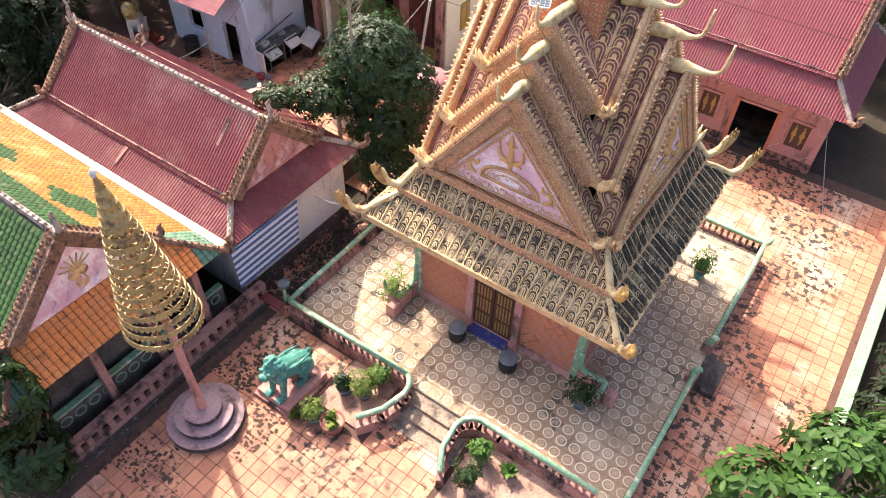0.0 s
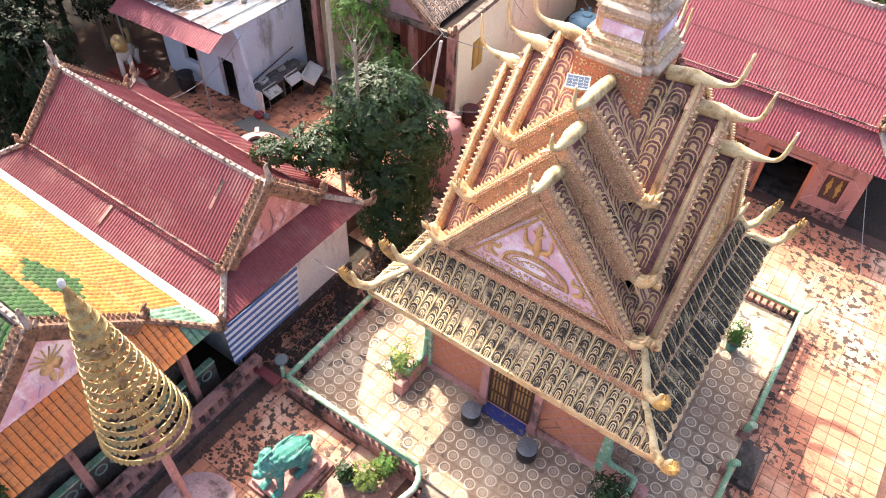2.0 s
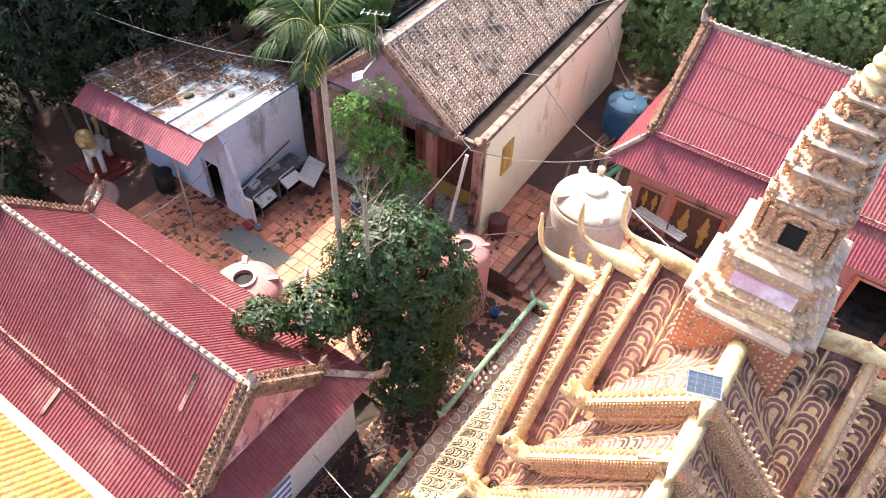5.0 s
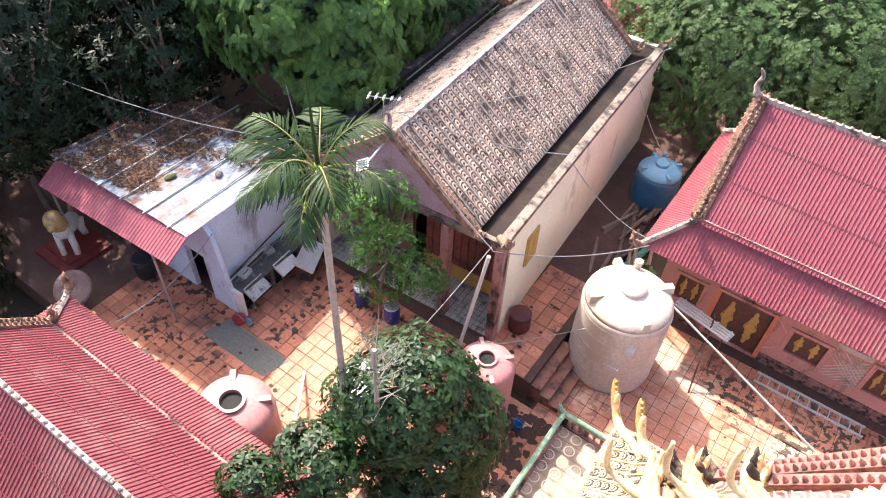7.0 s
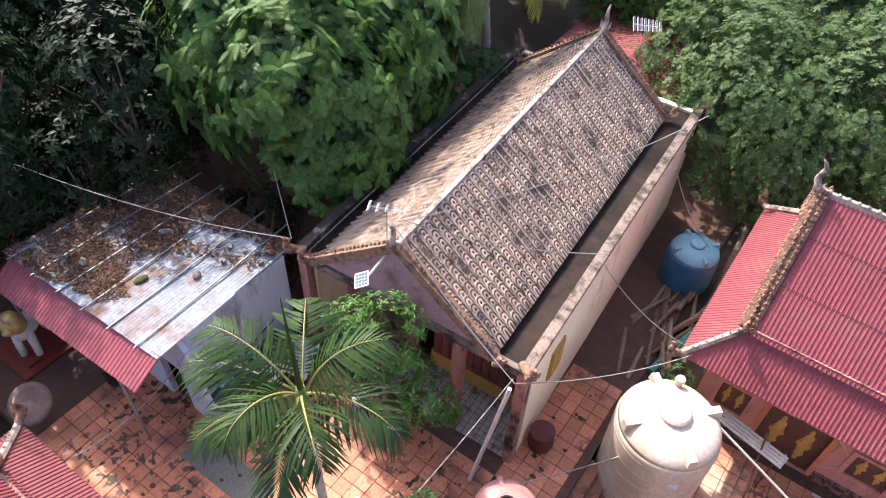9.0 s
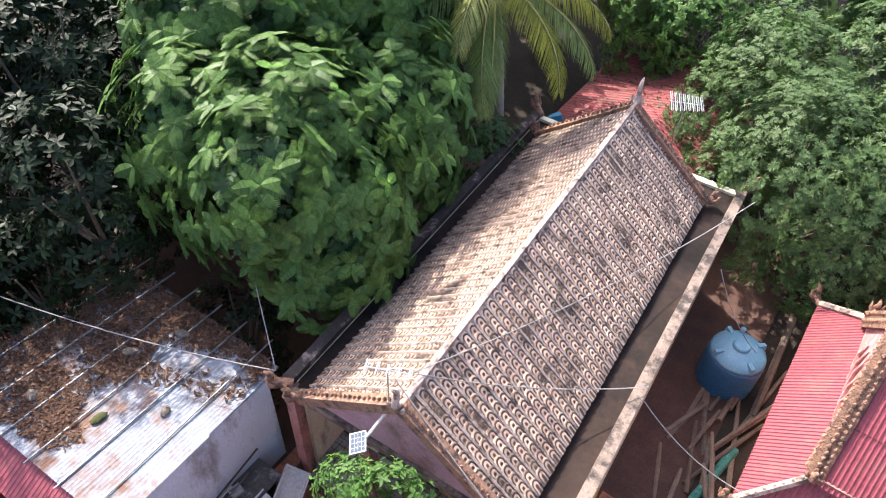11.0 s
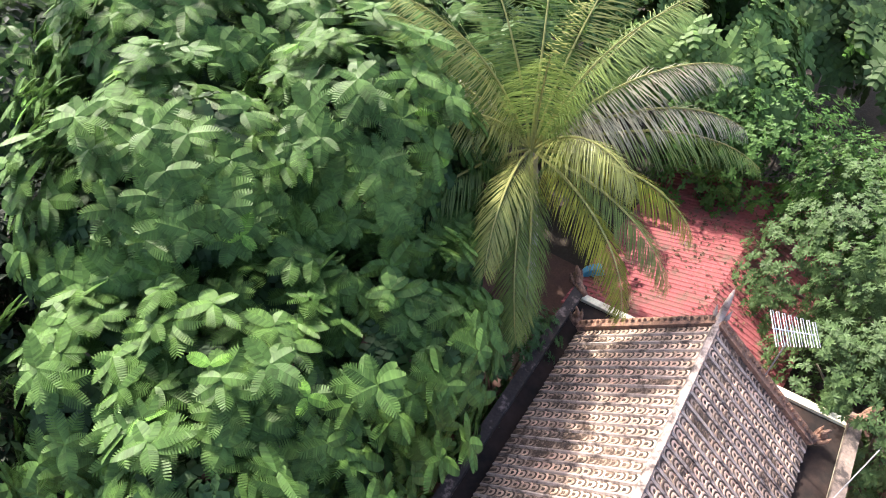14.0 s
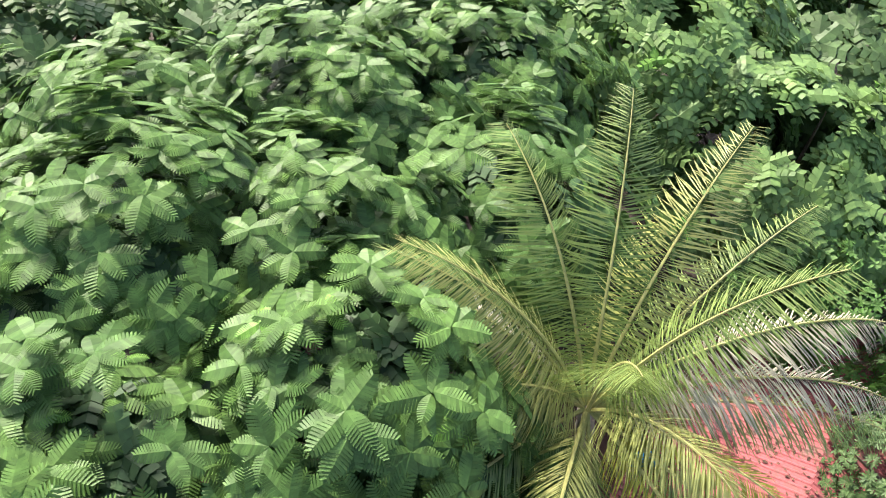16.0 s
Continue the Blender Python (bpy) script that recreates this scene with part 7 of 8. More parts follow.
# ---- plants ----
def leaf_mat(name, col, col2, scale=1.2, through=.35, spec=.2):
    m = surface(name, col, col2, .5, scale=scale, fine=5.0, bump=0, vary=.25, island=True, spec=spec)
    N, L = m.node_tree.nodes, m.node_tree.links
    b, out = N["Principled BSDF"], N["Material Output"]
    tr = N.new("ShaderNodeBsdfTranslucent")
    src = b.inputs["Base Color"].links[0].from_socket
    L.new(src, tr.inputs["Color"])
    mx = N.new("ShaderNodeMixShader")
    mx.inputs[0].default_value = through
    L.new(b.outputs[0], mx.inputs[1])
    L.new(tr.outputs[0], mx.inputs[2])
    L.new(mx.outputs[0], out.inputs["Surface"])
    return m


L_COMPOUND = leaf_mat("compound_leaf", (.118, .222, .050), (.066, .138, .034), .8, .24)
# darker copy of the compound leaf, the shade inside crowns put into its colour
L_UNDER = leaf_mat("inner_leaf_shade_tone", (.052, .108, .034), (.034, .076, .026), 1.0, .15)
L_YOUNG = leaf_mat("young_leaf", (.20, .40, .06), (.15, .32, .06), 2)
# leaf colour taken nearly to black, with the yard's shade in it
L_DARK = leaf_mat("shade_dark_leaf", (.013, .030, .010), (.008, .019, .007), 1.2, .08)
L_JACK = leaf_mat("glossy_dark_leaf", (.028, .068, .014), (.014, .040, .010), 1.5, .2, .35)
L_FINE = leaf_mat("grey_green_leaf", (.12, .20, .068), (.078, .14, .05), .7)
L_BRIGHT = leaf_mat("bright_shrub_leaf", (.12, .24, .05), (.07, .16, .04), 1.5)
L_PALM = leaf_mat("palm_leaf", (.215, .300, .075), (.155, .230, .055), 1.0, .3, .4)
L_PALM_OLD = leaf_mat("yellowing_palm_leaf", (.38, .40, .13), (.29, .33, .09), 1.0, .3, .4)
L_ARECA = leaf_mat("areca_leaf", (.044, .092, .016), (.024, .054, .011), 1.0, .22, .35)
# lighter copy of the compound leaf, sunlight on far crowns put into its colour
L_FAR = leaf_mat("sunlit_compound_leaf", (.19, .31, .085), (.125, .225, .07), .8)
M_BARK = surface("grey_bark", (.22, .18, .14), (.15, .12, .09), .95, scale=3, fine=16, bump=.8, bump_dist=.03)
M_BARK_PALE = surface("pale_bark", (.42, .38, .32), (.34, .30, .25), .9, scale=4, fine=14, bump=.5)
M_TWIG = surface("bare_white_twig", (.36, .33, .28), (.28, .25, .21), .9, scale=6)


def frond_template(pairs=13, width=.30, droop=.2):
    """A feathered leaf: overlapping pairs of leaflets along a drooping midrib, its edge finely toothed."""
    v, f = [], []
    for i in range(pairs):
        t = (i + .5) / pairs
        half = width * math.sin(math.pi * min(1, (t * .90 + .08))) ** .55
        w = .5 / pairs
        for s in (-1, 1):
            z0 = -droop * t * t
            n = len(v)
            v += [(t - w, 0, z0), (t + w, 0, z0), (t + w * .75 + .09, s * half, z0 - .07), (t - w * .80 + .09, s * half * .97, z0 - .075)]
            f.append((n, n + 1, n + 2, n + 3) if s > 0 else (n + 3, n + 2, n + 1, n))
    return np.array(v), f


FROND = frond_template()
FROND_FAR = frond_template(4, .30)
OVAL = (np.array([(0, 0, 0), (.35, .2, .03), (.75, .17, .0), (1, 0, -.06), (.75, -.17, 0), (.35, -.2, .03), (.5, 0, -.03)]), [(0, 6, 1), (1, 6, 2), (2, 6, 3), (3, 6, 4), (4, 6, 5), (5, 6, 0)])
OVAL_FLAT = (np.array([(0, 0, 0), (.5, .21, .03), (1, 0, -.05), (.5, -.21, .03), (.5, 0, -.02)]), [(0, 4, 1), (1, 4, 2), (2, 4, 3), (3, 4, 0)])
SPRIG = (np.array([(0, 0, 0), (.5, .16, .03), (1, .02, -.05), (.5, -.16, .03), (.2, .05, 0), (.45, .42, .05), (.75, .5, 0), (.6, .25, 0), (.2, -.05, 0), (.45, -.42, .05), (.75, -.5, 0), (.6, -.25, 0)]),
         [(0, 1, 2), (0, 2, 3), (4, 7, 6, 5), (8, 9, 10, 11)])


def frames(d, up):
    """Turns whose x points along d, with z as near to up as can be."""
    x = d / np.linalg.norm(d, axis=1, keepdims=True)
    y = np.cross(up, x)
    y /= np.linalg.norm(y, axis=1, keepdims=True) + 1e-9
    z = np.cross(x, y)
    return np.stack([x, y, z], 2)


def leaves(name, p, d, up, size, template, material, parent, label="", kind=""):
    """Many leaves in one mesh: their feet p, directions d, upper sides and sizes."""
    tv, tf = template
    R_ = frames(d, up)
    v = np.einsum("nij,kj->nki", R_, tv) * size[:, None, None] + p[:, None, :]
    n, k = len(p), len(tv)
    sizes = np.array([len(q) for q in tf])
    flat = np.concatenate([np.array(q) for q in tf])
    loops = (flat[None, :] + (np.arange(n) * k)[:, None]).ravel()
    tot = np.tile(sizes, n)
    me = bpy.data.meshes.new(name)
    me.vertices.add(n * k)
    me.vertices.foreach_set("co", v.ravel().astype(np.float32))
    me.loops.add(len(loops))
    me.loops.foreach_set("vertex_index", loops.astype(np.int32))
    me.polygons.add(len(tot))
    me.polygons.foreach_set("loop_start", np.concatenate([[0], np.cumsum(tot)[:-1]]).astype(np.int32))
    me.update(calc_edges=True)
    me.validate()
    return part(name, me, material, parent, label, kind=kind)


def rosettes(rng, c, out, fronds, size):
    """Fronds spreading from shoot tips c that point along out."""
    n = len(c)
    k = fronds
    az = (np.arange(k)[None, :] * (2 * np.pi / k) + rng.random((n, 1)) * 6.28 + rng.normal(0, .25, (n, k)))
    a = np.cross(out, rng.normal(size=(n, 3)))
    a /= np.linalg.norm(a, axis=1, keepdims=True)
    b = np.cross(out, a)
    lift = rng.uniform(-.1, .45, (n, k))
    d = (np.cos(az)[..., None] * a[:, None] + np.sin(az)[..., None] * b[:, None]) + lift[..., None] * out[:, None]
    d[..., 2] -= .12
    p = np.repeat(c[:, None], k, 1) + out[:, None] * (rng.random((n, k, 1)) * .16 - .1)
    s = size * rng.uniform(.7, 1.15, (n, k))
    up = np.repeat(out[:, None], k, 1) + rng.normal(0, .15, (n, k, 3))
    return p.reshape(-1, 3), d.reshape(-1, 3), up.reshape(-1, 3), s.ravel()


def blob_points(rng, blobs, spacing, lumps=.22, shell=.35, low=-.35, gaps=-.3):
    """Shoot tips over the outside of some ellipsoids, uneven, with gaps, none deep inside another."""
    pts, outs = [], []
    for bi, (c, r) in enumerate(blobs):
        c, r = np.array(c, float), np.array(r, float)
        n = int(4 * np.pi * (r.prod() ** (2 / 3)) / spacing ** 2 * .85)
        u = rng.normal(size=(n * 2, 3))
        u /= np.linalg.norm(u, axis=1, keepdims=True)
        u = u[u[:, 2] > low][:n]
        w = np.array([noise.noise(Vector(q * 2.3 + bi * 7.7)) for q in u])
        w2 = np.array([noise.noise(Vector(q * r * .9 + bi * 3.1)) for q in u])
        keep = w2 > gaps
        w = w * .7 + w2 * .5
        u, w = u[keep], w[keep]
        rad = 1 + lumps * w - shell * rng.random(len(u)) ** 3
        p = c + u * r * rad[:, None]
        o = u / r
        o /= np.linalg.norm(o, axis=1, keepdims=True)
        o[:, 2] += .35
        o /= np.linalg.norm(o, axis=1, keepdims=True)
        ok = np.ones(len(p), bool)
        for bj, (c2, r2) in enumerate(blobs):
            if bj != bi:
                ok &= (((p - np.array(c2)) / np.array(r2)) ** 2).sum(1) > .62
        pts.append(p[ok])
        outs.append(o[ok])
    return np.concatenate(pts), np.concatenate(outs)


def limbs(rng, base, trunk_top, blobs, r0, parent, material=M_BARK):
    g = Geo()
    b, t = Vector(base), Vector(trunk_top)
    mid = b.lerp(t, .5) + Vector((rng.normal() * .15, rng.normal() * .15, 0))
    g.tube(curve3([b, mid, t], 5), [r0 * (1 - .045 * i) for i in range(11)], 9)
    part("trunk", g, material, parent, smooth=True)
    for c, r in blobs:
        for q in range(3):
            u = rng.normal(size=3)
            u[2] = abs(u[2]) * .6
            e = Vector(c) + Vector(u / np.linalg.norm(u) * np.array(r) * .75)
            m = t.lerp(e, .5) + Vector((0, 0, -.25))
            part("limb", Geo().tube(curve3([t + Vector((0, 0, -.3)), m, e], 4), [r0 * .5 * (1 - .11 * i) + .01 for i in range(9)], 6), material, parent, smooth=True)


def tree(nm, label, base, blobs, spacing, fronds, size, template, material, seed, young=.0, trunk_r=.2, lumps=.22, shell=.35, low=-.35, bark=M_BARK, gaps=-.3, fill=False):
    rng = np.random.default_rng(seed)
    t = thing(nm, label, "tree", at=base)
    o = np.array(base[:3], float)
    bl = [(np.array(c, float) - o, r) for c, r in blobs]
    top = Vector(np.mean([c for c, r in bl], 0)) - Vector((0, 0, min(r[2] for c, r in blobs) * .6))
    limbs(rng, (0, 0, -.05), top, bl, trunk_r, t, bark)
    p, u = blob_points(rng, bl, spacing, lumps, shell, low, gaps)
    # inner shell in the darker leaf, painting the shaded depth of the crown
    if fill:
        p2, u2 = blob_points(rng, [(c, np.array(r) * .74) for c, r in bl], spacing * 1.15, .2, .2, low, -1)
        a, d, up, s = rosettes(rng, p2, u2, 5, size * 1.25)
        leaves("inner_foliage", a, d, up, s, FROND_FAR if template is FROND else template, L_UNDER, t, "inner leaves with crown shade in their dark colour")
    pick = rng.random(len(p)) < young
    for sel, mat_, nm_, lab in ((~pick, material, "crown", ""), (pick, L_YOUNG, "young_foliage", "bright yellow-green young shoots")):
        if sel.any():
            a, d, up, s = rosettes(rng, p[sel] + (u[sel] * .08 if mat_ is L_YOUNG else 0), u[sel], fronds if mat_ is not L_YOUNG else 3, size * (1 if mat_ is not L_YOUNG else .7))
            leaves(nm_, a, d, up, s, template, mat_, t, lab)
    return t


# tree with glossy dark leaves between the two red-roofed halls and the shrine
tree("broadleaf_tree", "dense broadleaf tree with glossy dark green leaves", (-2.4, 7.9, 0), [((-2.4, 7.7, 5.3), (1.6, 1.55, 1.5)), ((-1.7, 8.1, 4.3), (1.6, 1.5, 1.6)), ((-3.0, 7.4, 4.4), (1.4, 1.4, 1.4)), ((-1.8, 7.5, 2.8), (1.55, 1.4, 1.6)), ((-1.4, 6.8, 1.5), (1.15, 1.0, 1.3)), ((-3.3, 5.5, 4.5), (1.1, .9, .8)), ((-4.1, 4.3, 4.8), (.7, .6, .4))],
     .17, 7, .20, OVAL_FLAT, L_JACK, 3, trunk_r=.16, shell=.55, low=-.8, gaps=-.6)
rng = np.random.default_rng(8)
g = Geo()
tw = thing("bare_branch", "bare whitish dead branches rising through a tree", "dead tree", at=(-2.4, 6.6, 0))
part("stem", Geo().tube([(-.3, .3, 0), (-.2, .2, 3), (0, 0, 8.3)], [.09, .07, .045], 6), M_TWIG, tw)
for i in range(15):
    a_ = rng.random() * 6.28
    z0 = 6.4 + rng.random() * 1.7
    L = rng.uniform(.4, .8)
    e = Vector((L * math.cos(a_), L * math.sin(a_), z0 + L * rng.uniform(.9, 1.5)))
    pts = curve3([(0, 0, z0), e * .5 + Vector((0, 0, z0 * .5 - .05)), e], 3)
    part("twig", Geo().tube(pts, [.017, .015, .013, .011, .009, .007, .004], 5), M_TWIG, tw)
    for q in range(3):
        s = pts[2 + q]
        part("twig", Geo().tube([s, s + Vector(rng.normal(size=3) * .22 + np.array([0, 0, .2]))], [.007, .003], 4), M_TWIG, tw)
# small tree in front of the yellow hall
tree("shrub_tree", "small bright green tree before the yellow hall", (-6.6, 11.6, .87), [((-6.5, 11.6, 3.2), (1.1, .7, 1.3)), ((-5.0, 11.6, 4.2), (.85, .6, .8)), ((-7.1, 11.6, 5.2), (.95, .7, 1.1)), ((-6.1, 11.6, 6.2), (.85, .7, 1.0)), ((-5.9, 11.6, 4.9), (.8, .6, .8))], .2, 6, .15, OVAL, L_BRIGHT, 4, trunk_r=.07, low=-.8)

# woods: crowns of feathery compound leaves
W = [((-13.2, 16.6, 7.4), (2.9, 2.8, 3.3)), ((-12.3, 14.9, 8.5), (1.6, 1.5, 2.0)), ((-15.2, 15.8, 8.0), (2.0, 2.2, 2.7)), ((-11.6, 16.0, 6.3), (1.7, 2.0, 2.6)), ((-12.4, 19.6, 7.2), (2.0, 2.3, 2.9)), ((-14.4, 18.6, 7.8), (2.0, 2.0, 2.6))]
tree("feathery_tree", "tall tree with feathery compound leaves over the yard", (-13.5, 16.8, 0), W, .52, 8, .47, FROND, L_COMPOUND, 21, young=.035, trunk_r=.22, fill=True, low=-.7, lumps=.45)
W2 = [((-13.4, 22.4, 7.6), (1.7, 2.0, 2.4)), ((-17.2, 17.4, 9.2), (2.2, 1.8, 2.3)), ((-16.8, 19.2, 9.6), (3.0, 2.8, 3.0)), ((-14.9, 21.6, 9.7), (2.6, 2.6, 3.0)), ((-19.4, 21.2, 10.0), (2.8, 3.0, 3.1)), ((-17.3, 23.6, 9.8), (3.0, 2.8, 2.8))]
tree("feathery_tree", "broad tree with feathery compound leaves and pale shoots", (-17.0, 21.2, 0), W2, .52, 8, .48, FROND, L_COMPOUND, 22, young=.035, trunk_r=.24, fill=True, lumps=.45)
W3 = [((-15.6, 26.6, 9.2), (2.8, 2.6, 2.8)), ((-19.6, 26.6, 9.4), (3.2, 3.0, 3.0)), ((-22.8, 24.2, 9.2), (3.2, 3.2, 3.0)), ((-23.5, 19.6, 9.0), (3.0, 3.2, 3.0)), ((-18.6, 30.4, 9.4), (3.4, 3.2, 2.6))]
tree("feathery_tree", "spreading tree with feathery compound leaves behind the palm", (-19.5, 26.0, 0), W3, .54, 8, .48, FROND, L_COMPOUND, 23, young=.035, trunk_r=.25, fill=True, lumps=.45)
far = []
rng = np.random.default_rng(31)
for i, (x, y, z, r) in enumerate(((-24, 30, 9, 4), (-22, 36, 9, 4.2), (-17, 37, 8.6, 4), (-29, 25, 9, 4), (-29, 33, 9.2, 4.5), (-12.5, 36, 6.8, 3.4), (-12, 42, 7.4, 4.5), (-19, 44, 8.6, 5), (-27, 42, 9, 5), (-5, 42, 7, 4.6), (-9.5, 48, 8, 5), (-35, 38, 9, 5.5),
                                   (-20, 54, 8.6, 6), (-34, 50, 9, 6.5), (-30, 17, 8, 4.2), (-36, 26, 9, 5), (-8, 57, 8, 6), (4, 50, 7, 6))):
    near = r < 4.3
    tree("far_tree", "distant tree with feathery compound leaves" if i % 2 else "distant tree with a mixed green crown", (x, y, 0), [((x, y, z), (r, r, 3.0)), ((x + r * .5, y - r * .3, z - .8), (r * .7, r * .7, 2.4))],
         .75 if near else 1.0, 7, .72 if near else .95, FROND_FAR, L_FAR if i % 3 else L_FINE, 40 + i, young=.03, trunk_r=.22, lumps=.4)
# dark dense trees on the shaded side of the yard, some added to shade it
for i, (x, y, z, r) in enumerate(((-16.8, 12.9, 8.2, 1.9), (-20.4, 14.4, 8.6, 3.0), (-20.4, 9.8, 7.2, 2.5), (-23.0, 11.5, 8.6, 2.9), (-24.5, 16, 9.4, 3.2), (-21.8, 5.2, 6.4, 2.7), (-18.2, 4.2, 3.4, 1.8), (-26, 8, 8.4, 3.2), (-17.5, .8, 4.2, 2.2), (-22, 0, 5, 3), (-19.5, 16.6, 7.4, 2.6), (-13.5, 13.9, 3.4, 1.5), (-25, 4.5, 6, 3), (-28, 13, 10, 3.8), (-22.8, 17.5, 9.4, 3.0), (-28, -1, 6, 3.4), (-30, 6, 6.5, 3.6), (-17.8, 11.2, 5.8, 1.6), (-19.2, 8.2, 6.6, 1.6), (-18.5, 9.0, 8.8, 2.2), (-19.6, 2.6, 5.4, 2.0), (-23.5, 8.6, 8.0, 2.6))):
    tree("dark_tree", "dense small-leaved tree with shade-darkened green leaves", (x, y, 0), [((x, y, z), (r, r, r * .95)), ((x + .4 * r, y - .3 * r, z - r * .8), (r * .8, r * .8, r)), ((x - .3 * r, y + .2 * r, max(1.6, z - r * 1.6)), (r * .9, r * .9, r))],
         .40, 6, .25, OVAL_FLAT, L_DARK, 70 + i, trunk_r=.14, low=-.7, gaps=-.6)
# trees behind the long hall
for i, (x, y, z, r) in enumerate(((-2.6, 28.2, 5.2, 3.2), (1.2, 29.2, 5.4, 3.6), (-4.6, 31.6, 5.6, 3.0), (5.0, 30.2, 5.4, 3.4), (9.0, 30.5, 5.4, 3.6), (13.5, 30, 5.6, 3.8), (-.5, 34, 5.8, 3.8), (18, 27, 5, 3.6), (7, 36, 6, 4.4), (17.5, 34, 6, 4.2))):
    tree("fine_leaved_tree", "bushy tree with fine grey-green foliage", (x, y, 0), [((x, y, z), (r, r, r * .85)), ((x - .5 * r, y - .4 * r, z - r * .6), (r * .7, r * .7, r * .8)), ((x + .5 * r, y - .3 * r, z - r * .5), (r * .7, r * .7, r * .8))],
         .27 if i < 4 else .42, 6, .19 if i < 4 else .32, SPRIG, L_FINE, 90 + i, trunk_r=.16, low=-.6, lumps=.4)
for i, (x, y, z, r) in enumerate(((-8.4, 33.6, 6.0, 2.2), (-6.0, 34.2, 5.2, 2.0), (-10.4, 33.6, 6.0, 2.0))):
    tree("round_shrub", "rounded bright green small-leaved tree", (x, y, 0), [((x, y, z), (r, r, r * .9)), ((x, y, z - r), (r * .9, r * .9, r * .9))], .26, 7, .17, OVAL, L_BRIGHT, 110 + i, trunk_r=.1, low=-.7)
tree("fine_leaved_tree", "soft bush with small feathery leaflets beside the mouldy parapet", (-11.2, 22.6, 0), [((-11.3, 22.4, 4.9), (1.0, 1.6, 1.4)), ((-11.0, 20.6, 4.6), (.7, 1.2, 1.1)), ((-11.6, 23.6, 3.6), (1.3, 1.4, 1.6))], .26, 6, .2, SPRIG, leaf_mat("soft_leaflet", (.10, .20, .06), (.06, .14, .05), 1.0), 119, trunk_r=.08, low=-.7, lumps=.4)
# foliage at the edges of the front courtyard
tree("garden_tree", "tree with bright broad leaves beside the courtyard wall", (16.6, 2.0, 0), [((15.9, 2.5, 3.6), (1.3, 1.3, 1.2)), ((17.2, 4.4, 2.6), (1.1, 1.5, 1.3)), ((14.6, 1.2, 2.9), (1.2, 1.0, 1.1)), ((16.5, .6, 3.4), (1.5, 1.2, 1.4))], .34, 6, .38, OVAL, leaf_mat("courtyard_tree_leaf", (.075, .165, .035), (.045, .11, .026), 1.5), 121, young=.1, trunk_r=.12, low=-.6)
for i, (x, y) in enumerate(((17.4, 6.8), (17.6, 9.2), (17.5, 11.6), (18.0, 14.0))):
    tree("hedge_bush", "dark green bush beyond the courtyard wall", (x, y, 0), [((x, y, 1.3), (1.1, 1.4, 1.2)), ((x + .8, y, .9), (1.2, 1.3, 1.1))], .3, 6, .28, OVAL, L_DARK if i < 3 else L_JACK, 130 + i, trunk_r=.06, low=-.6)
tree("edge_tree", "dark feathery tree beside the glazed-tile hall", (-1.9, -8.4, 0), [((-1.9, -8.0, 3.4), (1.0, 1.0, 1.5)), ((-1.6, -8.2, 1.6), (1.2, .9, 1.4))], .32, 6, .34, FROND_FAR, L_JACK, 140, trunk_r=.08, low=-.8)


# ---- palms ----
L_PALM_PALE = leaf_mat("pale_palm_leaf", (.46, .44, .32), (.35, .34, .22), 1.0, .25, .4)
L_PALM_YELLOW = leaf_mat("yellow_palm_leaf", (.32, .33, .045), (.24, .27, .04), 1.0, .3)
M_RIB = surface("palm_midrib", (.34, .34, .11), (.26, .27, .08), .6, scale=6)


